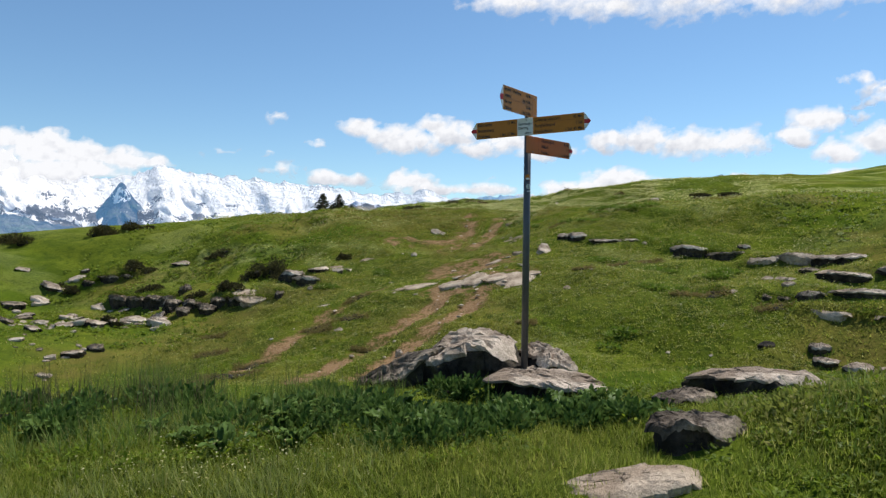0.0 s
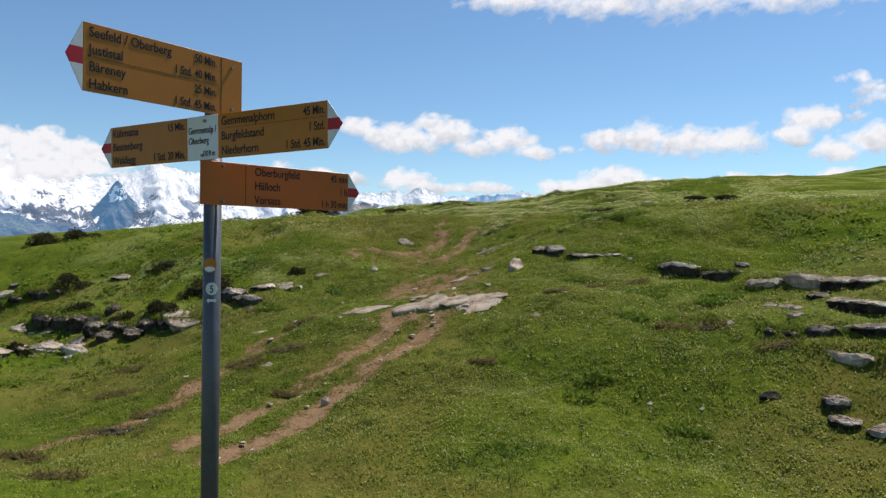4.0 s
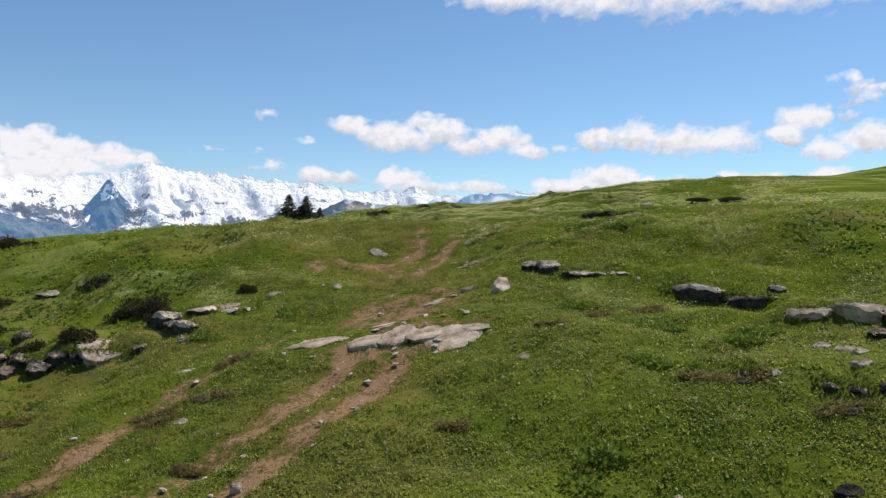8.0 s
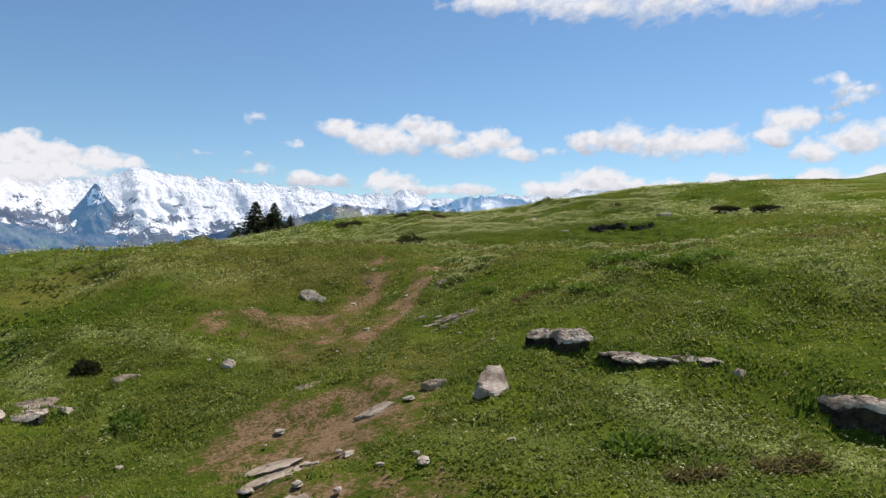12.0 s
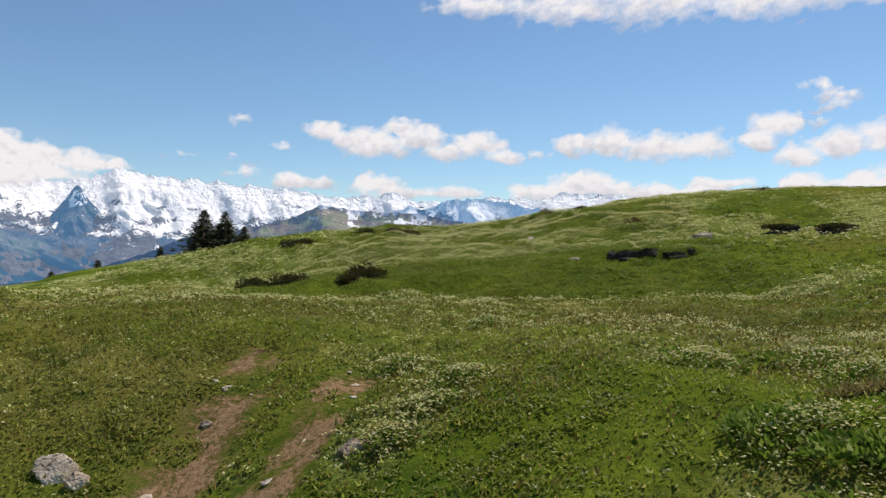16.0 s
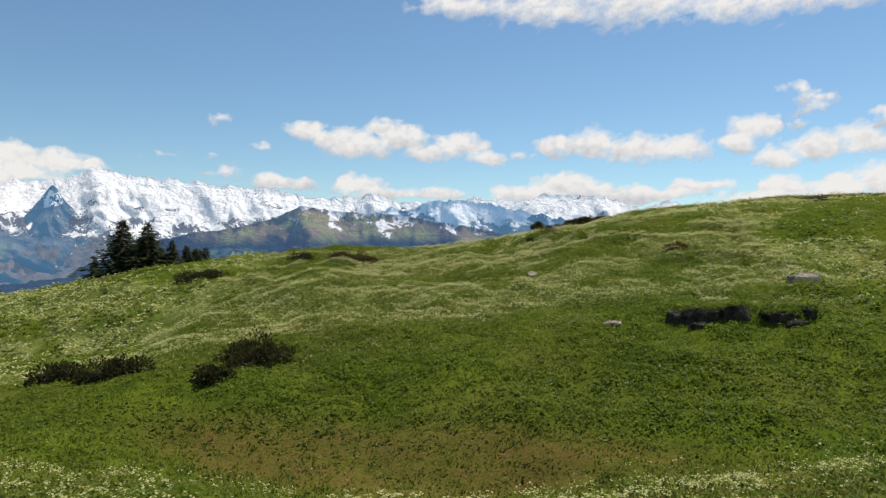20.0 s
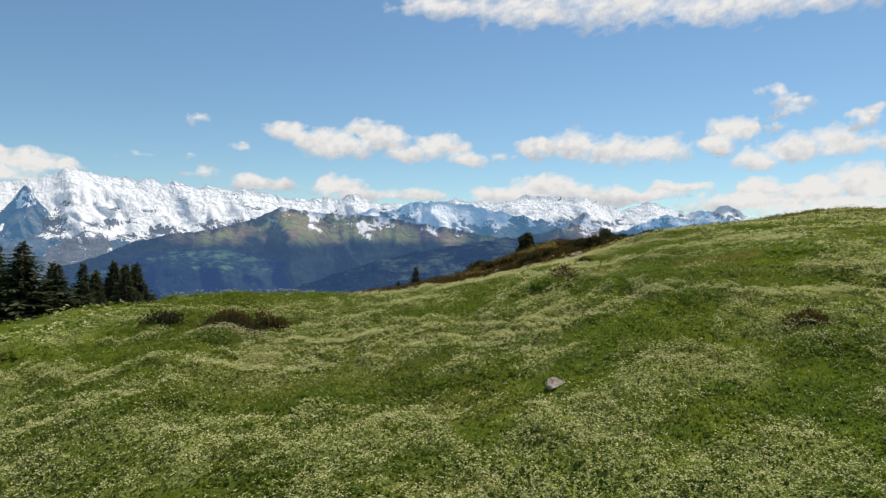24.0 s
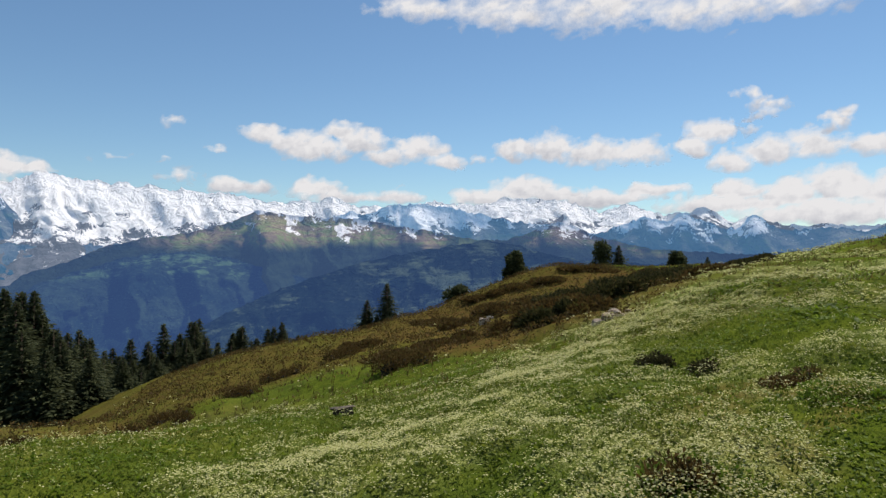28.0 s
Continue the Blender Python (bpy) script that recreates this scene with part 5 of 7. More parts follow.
rock("rock", "grey limestone corner of the dark turf wall", 12.75, 65.95, (0.50, 0.45, 0.40), -20, ROCK, 0.1, -4, under=0.1, beds=2)
rock("rock", "brown-topped limestone low in the flowers", 10.75, 65.75, (0.72, 0.45, 0.30), 12, SLAB, 0.55, -4, under=0.1, beds=2)
rock("rock", "small dark stone at the foot of the turf wall", 13.2, 65.2, (0.6, 0.4, 0.26), 0, DARK_AND_SHADED_ROCK, 0.35, beds=1)
rock("rock", "small dark stone at the foot of the turf wall", 15.9, 64.5, (0.7, 0.4, 0.26), 0, DARK_AND_SHADED_ROCK, 0.35, beds=1)
for x, y, size in ((13.6, 113.0, (0.7, 0.5, 0.5)), (14.6, 116.5, (0.55, 0.45, 0.35)), (12.4, 112.0, (0.5, 0.4, 0.3)), (14.2, 115.0, (0.6, 0.5, 0.5))):
    rock("rock", "pale limestone showing through brown heath", x, y, size, x * 20, PALE, 0.25, level=4, flat=0.9, under=0.0)
# The upright white stone, the worn slabs on the track, the flat stones about it.
rock("rock", "tilted white limestone slab beside the track", 3.83, 31.0, (0.74, 0.95, 0.26), 10, PALE, 0.05, 34, seed=618, lie=0.0, flat=0.7, under=0.0)
for x, y, size, turn in ((-1.75, 28.45, (2.0, 1.0, 0.50), 6), (-0.25, 27.7, (1.5, 1.0, 0.40), -14), (0.75, 27.3, (1.1, 0.9, 0.36), 30), (1.45, 27.1, (1.0, 0.8, 0.34), 10), (2.25, 26.8, (1.7, 1.3, 0.40), 8), (0.0, 29.8, (0.95, 0.55, 0.16), 25), (0.15, 29.2, (1.1, 0.5, 0.14), 35), (2.9, 27.1, (0.8, 0.5, 0.16), -20)):
    rock("slab", "flat tan limestone slab worn bare on the track", x, y, (size[0] * 1.15, size[1] * 1.1, size[2] * 0.5), turn, SLAB, 0.68, (x * 13) % 5 - 4, group="track slabs", lie=1.0, under=0.10, beds=2)
    RIMS.append((x, y, size[0] * 1.1, size[1] * 1.2, turn))
for x, y, size, turn, mat in ((-2.4, 34.8, (0.38, 0.36, 0.18), 0, CHIP), (-0.16, 33.4, (0.95, 0.45, 0.14), 8, SLAB), (-4.8, 34.4, (0.8, 0.4, 0.2), 0, SLAB), (-6.3, 33.4, (1.2, 0.6, 0.25), -5, SLAB), (2.75, 31.8, (0.6, 0.3, 0.2), 12, SLAB), (1.6, 31.3, (0.9, 0.45, 0.1), 20, SLAB), (4.07, 24.9, (0.36, 0.26, 0.16), 0, SLAB), (-1.6, 20.5, (0.26, 0.22, 0.18), 0, PALE), (-1.6, 40.35, (0.69, 0.55, 0.17), -20, CHIP), (-1.2, 40.2, (0.36, 0.34, 0.2), 5, CHIP), (2.74, 39.9, (0.50, 0.30, 0.22), 25, PALE), (0.2, 41.4, (0.2, 0.15, 0.12), 0, PALE), (11.4, 23.4, (0.45, 0.3, 0.16), 8, PALE), (11.0, 22.6, (0.5, 0.3, 0.14), -6, PALE), (11.05, 24.4, (0.5, 0.3, 0.16), 4, PALE), (11.35, 23.8, (0.6, 0.35, 0.16), -8, PALE)) + (
        (-5.6, 27.8, (0.7, 0.35, 0.16), 15, PALE), (-4.2, 24.2, (0.4, 0.25, 0.16), 5, PALE), (-6.7, 30.2, (0.3, 0.26, 0.26), 0, SLAB), (8.9, 19.3, (0.5, 0.3, 0.15), 0, DARK_AND_SHADED_ROCK)):
    rock("flat_stone", "low flat limestone lying in the turf", x, y, size, turn, mat, 0.42 if size[0] < 0.7 else 0.66, 16 if size[0] < 0.7 else 3, group="flat stones", lie=1.0, under=0.1, beds=1)
rng = np.random.default_rng(77)
RUBBLE = [(-22.5, 32.9, 1.4), (-22.1, 34.6, 1.2), (-21.0, 31.9, 1.0), (-18.0, 30.5, 0.9), (-16.2, 27.2, 0.8), (-15.8, 27.5, 0.9), (-15.1, 27.6, 0.9), (-14.9, 28.4, 0.8), (-15.7, 31.4, 0.8), (-14.3, 29.2, 1.2), (-13.4, 29.6, 1.0), (-12.8, 28.5, 1.3), (-16.0, 24.8, 0.7),
    (-15.8, 23.6, 0.6), (-19.7, 28.6, 0.9), (-18.1, 33.1, 0.8), (-16.5, 32.6, 0.6), (-21.5, 36.9, 1.1), (-22.2, 35.8, 1.2), (-13.7, 22.3, 0.6), (-13.1, 22.6, 0.8), (-12.7, 23.4, 0.8), (-12.6, 20.2, 0.5), (-17.0, 27.9, 0.9), (-17.6, 28.6, 0.7), (-16.6, 28.4, 0.6), (-13.7, 28.8, 0.7), (-18.8, 29.6, 0.8), (-20.2, 30.4, 0.9)]
for k, (cx, cy, wide) in enumerate(RUBBLE):
    for j in range(3):
        w = wide * (1.0 if j == 0 else rng.uniform(0.3, 0.6))
        x, y = cx + (rng.normal() * 0.55 if j else 0), cy + (rng.normal() * 0.35 if j else 0)
        mat = ROCK if (k + j) % 7 == 0 else CHIP if (k + j) % 2 else PALE
        rock("rubble_stone", "grey lichen-dark limestone rubble in the turf" if mat is ROCK else "pale limestone rubble below the ledge", x, y, (w, w * rng.uniform(0.45, 0.7), w * rng.uniform(0.20, 0.34)), rng.uniform(-25, 35), mat, 0.22, rng.uniform(-2, 20), seed=700 + 3 * k + j, group="rubble stones", tip=rng.uniform(-12, 12), under=0.06, beds=2 if w > 0.5 else 1)
for k in range(26):
    x, y, s = 2.9 + rng.normal() * 0.40, 36.8 + rng.normal() * 0.24, rng.uniform(0.16, 0.40)
    rock("slate_piece", "thin bedded grey-brown slate plate", x, y, (s, s * 0.4, 0.05), rng.uniform(2, 22), SLAB, 0.25, level=3, seed=770 + k, flat=0.3, group="slate plates", lie=1.0)
for k in range(44):
    line, width = RUTS[int(rng.integers(0, len(RUTS)))]
    j = int(rng.integers(0, len(line) - 1))
    t = rng.uniform()
    x = line[j][0] + (line[j + 1][0] - line[j][0]) * t + rng.normal() * 0.45
    y = line[j][1] + (line[j + 1][1] - line[j][1]) * t + rng.normal() * 0.3
    s = rng.uniform(0.06, 0.2)
    rock("stone", "small loose stone on the dirt track", x, y, (s, s * rng.uniform(0.6, 1), s * rng.uniform(0.18, 0.3)), rng.uniform(0, 180), CHIP, 0.42, level=2, seed=800 + k, group="loose stones")
for k in range(46):
    x, y, s = rng.uniform(-7, 9), rng.uniform(19, 40), rng.uniform(0.06, 0.2)
    rock("stone", "small loose stone in short grass", x, y, (s, s * 0.8, s * 0.25), rng.uniform(0, 180), CHIP, 0.38, level=2, seed=900 + k, group="loose stones")
for k in range(34):
    x, y, s = 1.0 + rng.normal() * 1.7, 27.9 + rng.normal() * 1.1, rng.uniform(0.08, 0.28)
    rock("stone", "small tan stone chip by the slabs", x, y, (s, s * 0.7, s * 0.22), rng.uniform(0, 180), CHIP, 0.38, level=2, seed=960 + k, group="loose stones")


# ---- plants ----
def blades(x, y, z, per, low, high, width, lean, rng, loose=0.02):
    """Tufts of grass: thin three-cornered blades from each root."""
    n = len(x) * per
    x, y, z = (np.repeat(a, per) for a in (x, y, z))
    ang, h = rng.uniform(0, 2 * np.pi, n), rng.uniform(low, high, n)
    root = np.stack([x + rng.normal(0, loose, n), y + rng.normal(0, loose, n), z - 0.015], 1)
    side = np.stack([np.cos(ang + 1.57), np.sin(ang + 1.57), np.zeros(n)], 1) * (width * rng.uniform(0.6, 1.3, n))[:, None]
    tilt = rng.uniform(0.15, 1.0, n) * lean
    tip = root + np.stack([np.cos(ang) * h * tilt, np.sin(ang) * h * tilt, h * np.sqrt(np.clip(1 - 0.5 * tilt**2, 0.2, 1))], 1)
    v = np.stack([root - side, root + side, tip], 1).reshape(-1, 3)
    return v, np.arange(3 * n).reshape(n, 3)


def scatter(n, x0, x1, y0, y1, rng, keep):
    """Roots within a stretch of the plan, thinned by keep(x, y). x0, x1: edges that follow y."""
    y = rng.uniform(y0, y1, n)
    x = rng.uniform(0, 1, n) * (x1 - x0) + x0 + 0.09 * y
    ok = rng.uniform(0, 1, n) < keep(x, y)
    return x[ok], y[ok]


def turf_cover(x, y):
    bare = smooth(0.3, 0.6, dirt_at(x, y))
    lumps = smooth(0.25, 0.7, fractal(x / 1.3, y / 1.3, 3, 401))
    return (1 - bare) * (0.60 + 0.40 * lumps) * (1 - 0.7 * heath_at(x, y))


rng = np.random.default_rng(5)
for name, label, n, x0, x1, y0, y1, per, low, high, wide in (
    ("meadow_grass", "short green grazed alpine grass", 40000, -7, 8, 2.2, 15, 4, 0.025, 0.07, 0.0055),
    ("meadow_grass", "short green grazed alpine grass", 66000, -10, 11, 14, 48, 4, 0.03, 0.075, 0.017),
    ("meadow_grass", "short green grazed alpine grass", 14000, -21, 20, 16, 48, 5, 0.05, 0.12, 0.024),
    ("meadow_grass", "lush green alpine grass between flowers", 84000, -11, 11, 46, 98, 4, 0.045, 0.10, 0.019),
    ("meadow_grass", "lush green alpine grass between flowers", 20000, -24, 24, 50, 102, 5, 0.04, 0.09, 0.026),
    ("hillside_grass", "rough grass on the far hillside", 20000, -22, 40, 96, 150, 4, 0.10, 0.28, 0.025)):
    x, y = scatter(n, x0, x1, y0, y1, rng, turf_cover)
    v, f = blades(x, y, turf_z(x, y), per, low, high, wide, 1.25, rng, 0.03 if wide < 0.01 else 0.07)
    tagged(new(name, mesh_of(name, v, f, GRAZED if "grazed" in label else HILL_GRASS if name == "hillside_grass" else GRASS, flat=True)), label, "grass", kind="stuff")

def clump_cards(x, y, reach, high, per, leaf, rng, wide=0.62):
    """Low leafy plants: each a small dome of leaves standing out from its middle, with one tone a plant."""
    k = len(x)
    n = k * per
    size = np.repeat(rng.uniform(0.6, 1.35, k), per)
    tone = np.repeat(np.clip(rng.normal(0.5, 0.22, k), 0, 1), per)
    a, q = rng.uniform(0, 6.283, n), np.sqrt(rng.uniform(0, 1, n))
    px, py = np.repeat(x, per) + np.cos(a) * q * reach * size, np.repeat(y, per) + np.sin(a) * q * reach * size
    up = high * size * (1 - 0.75 * q * q) * rng.uniform(0.35, 1.0, n)
    out = np.stack([np.cos(a) * (0.3 + q) + rng.normal(0, 0.35, n), np.sin(a) * (0.3 + q) + rng.normal(0, 0.35, n), rng.normal(0.25, 0.35, n)], 1)
    v, f = leaf_cards(np.stack([px, py, turf_z(px, py) + up], 1), out, rng.uniform(0.6, 1.4, n) * leaf * np.sqrt(size), wide, rng, level=True)
    return v, f, np.repeat(tone, 4)


def herb_cover(x, y):
    big = smooth(0.36, 0.60, fractal(x / 2.6, y / 2.2, 4, 431))
    for (ax, ay), (bx, by), high, back in STEPS:
        big = big * (1 - along(x, y, ((ax + 0.15, ay - 0.4), (bx - 0.1, by - 0.4)), 0.8))
    return turf_cover(x, y) * (0.22 + 0.78 * big) * (1 - 0.85 * patch(x, y, 5, 58.0, 12, 2.6, -8))


# Leafy plants that give the turf its grain.
for n, x0, x1, y0, y1, reach, high, per, leaf in ((14000, -8, 8, 9, 22, 0.11, 0.045, 10, 0.040), (27000, -13, 12, 20, 36, 0.14, 0.055, 10, 0.047), (21000, -12, 11, 35, 52, 0.13, 0.06, 10, 0.052), (18000, -11, 13, 54, 76, 0.15, 0.08, 9, 0.076), (16000, -12, 14, 75, 100, 0.16, 0.09, 9, 0.080), (7000, -26, -12, 24, 100, 0.22, 0.12, 9, 0.14), (5000, 11, 24, 24, 100, 0.22, 0.12, 9, 0.14)):
    x, y = scatter(n, x0, x1, y0, y1, rng, herb_cover)
    v, f, tone = clump_cards(x, y, reach, high, per, leaf, rng)
    tagged(new("meadow_herbs", mesh_of("meadow_herbs", v, f, (CLUMP if y0 < 12 else MIDDLE) if y1 < 60 else LUSH, flat=True, tone=tone)), "low broad-leaved herbs in the turf", "herbs", kind="stuff")

# Grass and leaves that grow over the edges of the ledges and slabs.
cx, cy, cl = [], [], []
for rx, ry, wide, deep, turn in RIMS:
    k = int(90 * (wide + deep))
    a = rng.uniform(0, 6.283, k)
    q = rng.uniform(0.82, 1.25, k)
    u, w = np.cos(a) * wide * 0.5 * q, np.sin(a) * deep * 0.5 * q
    c, d = math.cos(radians(turn)), math.sin(radians(turn))
    cx.append(rx + u * c - w * d), cy.append(ry + u * d + w * c), cl.append(rng.uniform(0.03, 0.10, k) * smooth(0.3, 0.62, fractal(u * 1.7 + rx, w * 1.7 + ry, 2, 619)))
x, y, length = np.concatenate(cx), np.concatenate(cy), np.concatenate(cl) + 0.02
out = np.stack([rng.normal(size=len(x)) * 0.8, rng.normal(size=len(x)) * 0.8, np.abs(rng.normal(size=len(x))) + 0.5], 1)
v, f = leaf_cards(np.stack([x, y, turf_z(x, y) - 0.01], 1), out, length, 0.35, rng)
tagged(new("edge_grass", mesh_of("edge_grass", v, f, HERB, flat=True)), "tufts of grass growing over the rock edges", "grass", kind="stuff")

v, f = [], []
for fx, fy, ux, uy, wide, top in FRINGE:
    k = int(260 * wide)
    c = rng.uniform(-0.55, 0.55, k) * wide
    inward = rng.uniform(-0.05, 0.35, k)
    p = np.stack([fx + ux * c - uy * inward, fy + uy * c + ux * inward, top + rng.normal(0, 0.03, k)], 1)
    out = np.stack([uy + rng.normal(0, 0.5, k), -ux + rng.normal(0, 0.5, k), rng.normal(-0.1, 0.5, k)], 1)
    lv, lf = leaf_cards(p, out, rng.uniform(0.05, 0.17, k), 0.3, rng)
    f.append(lf + 4 * sum(len(q) // 4 for q in v)), v.append(lv)
tagged(new("ledge_fringe", mesh_of("ledge_fringe", np.concatenate(v), np.concatenate(f), GRASS, flat=True)), "turf and grass hanging over the ledges", "grass", kind="stuff")

# Dark sedge tussocks that roughen the pasture.
for n, x0, x1, y0, y1, per, low, high, wide, loose in ((5200, -14, 14, 15, 50, 16, 0.07, 0.17, 0.013, 0.09), (1200, -13, 12, 50, 82, 16, 0.06, 0.14, 0.015, 0.11)):
    x, y = scatter(n, x0, x1, y0, y1, rng, lambda x, y: turf_cover(x, y) * smooth(0.46, 0.60, fractal(x / 3.2, y / 2.4, 4, 641)) * (1 - 0.5 * bloom_at(x, y)))
    v, f = blades(x, y, turf_z(x, y), per, low, high, wide, 1.15, rng, loose)
    tagged(new("meadow_sedge", mesh_of("meadow_sedge", v, f, SEDGE, flat=True)), "dark green sedge tussocks in the turf", "grass", kind="stuff")

# Brownish sorrel heads over the crest of the pasture.
x, y = scatter(70000, -18, 18, 34, 60, rng, lambda x, y: 0.9 * turf_cover(x, y) * smooth(0.32, 0.52, fractal(x / 2.4, y / 1.8, 4, 611)) * smooth(59, 53, y) * smooth(34, 41, y))
out = np.stack([rng.normal(size=len(x)) * 0.5, rng.normal(size=len(x)) * 0.5, np.ones(len(x))], 1)
v, f = leaf_cards(np.stack([x, y, turf_z(x, y) + rng.uniform(0.02, 0.12, len(x))], 1), out, rng.uniform(0.04, 0.10, len(x)), 0.5, rng)
tagged(new("meadow_sorrel", mesh_of("meadow_sorrel", v, f, SORREL, flat=True)), "brownish sorrel seed heads in the grass", "herbs", kind="stuff")

# White flowers, in drifts: heads of a few petals each, close together on their leaves.
for n, x0, x1, y0, y1, head, petal, per in ((30000, -13, 14, 22, 46, 0.016, 0.034, 4), (34000, -13, 13, 40, 58, 0.018, 0.040, 4), (170000, -12, 14, 56, 82, 0.024, 0.035, 3), (170000, -12, 15, 78, 101, 0.024, 0.037, 3), (14000, -28, -12, 50, 100, 0.05, 0.09, 4), (16000, 12, 30, 50, 100, 0.05, 0.09, 4), (12000, -22, 34, 98, 128, 0.05, 0.09, 4)):
    x, y = scatter(n, x0, x1, y0, y1, rng, lambda x, y: bloom_at(x, y))
    k = len(x)
    h = np.repeat(rng.uniform(0.05, 0.13, k) + 0.13 * smooth(0.42, 0.62, fractal(x / 0.6, y / 0.55, 2, 335)), per)
    x, y = np.repeat(x, per) + rng.normal(0, head, k * per), np.repeat(y, per) + rng.normal(0, head, k * per)
    a = rng.uniform(0, 6.283, k * per)
    out = np.stack([np.cos(a), np.sin(a), rng.normal(0, 0.3, k * per) + 0.15], 1)
    v, f = leaf_cards(np.stack([x, y, turf_z(x, y) + h + rng.normal(0, 0.01, k * per)], 1), out, rng.uniform(0.6, 1.3, k * per) * petal, 0.95, rng, level=True)
    tagged(new("meadow_flowers", mesh_of("meadow_flowers", v, f, BLOOM, flat=True)), "drifts of small creamy white alpine flowers", "flowers", kind="stuff")


def mound_leaves(seed, size, count, leaf, material, wide=0.5, name="leaves"):
    """Leaves over a lumpy cushion, standing out from it all round."""
    r = np.random.default_rng(seed)
    d = r.normal(size=(count, 3))
    d[:, 2] = np.abs(d[:, 2]) * 0.9
    d /= np.linalg.norm(d, axis=1, keepdims=True)
    lump = 0.78 + 0.5 * (fractal(d[:, 0] * 2.3 + seed, d[:, 1] * 2.3 + d[:, 2] * 2, 3, seed) - 0.35)
    p = d * (lump * r.uniform(0.45, 1.0, count) ** 0.6)[:, None] * np.array(size) / 2 * np.array([1, 1, 2])
    out = d + r.normal(size=d.shape) * 0.55
    out[:, 2] += 0.25
    v, f = leaf_cards(p, out, leaf * r.uniform(0.6, 1.4, count), wide, r)
    return mesh_of(name, v, f, material, flat=True)


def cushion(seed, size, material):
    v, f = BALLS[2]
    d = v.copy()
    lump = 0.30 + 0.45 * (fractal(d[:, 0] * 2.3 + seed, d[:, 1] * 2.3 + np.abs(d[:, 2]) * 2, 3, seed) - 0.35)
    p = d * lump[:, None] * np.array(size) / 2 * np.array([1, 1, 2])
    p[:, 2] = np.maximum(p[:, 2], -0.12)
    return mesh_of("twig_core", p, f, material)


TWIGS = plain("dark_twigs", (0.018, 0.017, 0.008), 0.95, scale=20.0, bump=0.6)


def bush(x, y, size, material, label, leaves=1900, leaf=0.085, seed=None, name="bush", lobes=6):
    """A ragged shrub: several cushions of unlike height grown into one another."""
    seed = seed or int(abs(x * 37 + y * 101)) + 1
    r = np.random.default_rng(seed)
    top = tagged(new(name), label, "bush", "bushes")
    base = gz(x, y)
    top.location = (x, y, base)
    w, d, h = size
    leaves = int(leaves * 0.62 * min(5.0, max(1.0, w * d / 1.4)))
    leaf = leaf * 1.2
    for k in range(lobes):
        dx, dy = r.uniform(-0.34, 0.34) * w, r.uniform(-0.3, 0.3) * d
        sz = (w * r.uniform(0.45, 0.85), d * r.uniform(0.5, 0.9), h * (r.uniform(0.45, 1.05) if name == "bush" else r.uniform(0.5, 1.0)))
        m = pose(dx, dy, gz(x + dx, y + dy) - base - 0.05, 0, 0, r.uniform(0, 360) if name != "herb_clump" else 0)
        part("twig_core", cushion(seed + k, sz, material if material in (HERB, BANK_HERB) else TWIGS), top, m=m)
        part("foliage", mound_leaves(seed + k, sz, leaves // lobes, leaf, material), top, m=m)
    return top


DARK = "low dark green dwarf shrub in the meadow"
for x, y, size in ((0.05, 64.2, (2.2, 1.6, 1.0)), (-0.45, 62.4, (0.9, 0.7, 0.5)), (-3.5, 63.9, (2.0, 1.3, 0.75)), (-5.4, 64.6, (1.7, 1.2, 0.6)), (0.6, 82.5, (2.6, 1.5, 0.74)), (-1.9, 83.5, (1.6, 1.2, 0.5)), (-6.3, 79.5, (3.0, 1.6, 0.6)), 
    (14.75, 91.7, (0.9, 0.8, 0.34)), (15.8, 90.9, (1.0, 0.8, 0.22)),
    (-24.0, 43.8, (2.6, 1.6, 0.8)), (-28.5, 42.0, (2.8, 1.6, 0.8)), (-21.8, 44.2, (2.0, 1.4, 0.5)), (34.5, 95.0, (2.4, 1.6, 0.8))):
    bush(x, y, size, DWARF if y > 74 else SHRUB, DARK, 2600 if y > 74 else 1900, 0.06 if y > 74 else 0.085)
for x, y, size in ((-10.1, 34.3, (2.3, 1.4, 0.95)), (-8.9, 33.6, (1.3, 1.0, 0.6)), (-6.2, 35.2, (0.9, 0.7, 0.45)), (-10.7, 30.9, (1.3, 0.8, 0.5)), (-12.3, 30.9, (1.2, 0.8, 0.4)), (-18.0, 37.3, (1.8, 1.0, 0.5)), (-21.4, 36.0, (1.4, 0.9, 0.45)), (-16.0, 34.2, (1.6, 0.9, 0.35)), (-13.8, 37.9, (1.6, 0.8, 0.28)), (-14.8, 28.3, (0.9, 0.7, 0.4))):
    bush(x, y, size, DWARF, "ragged brown-grey dwarf shrub beside the ledge", 2600, 0.075)
BROWN = "brown-green heath shrub on the hillside"
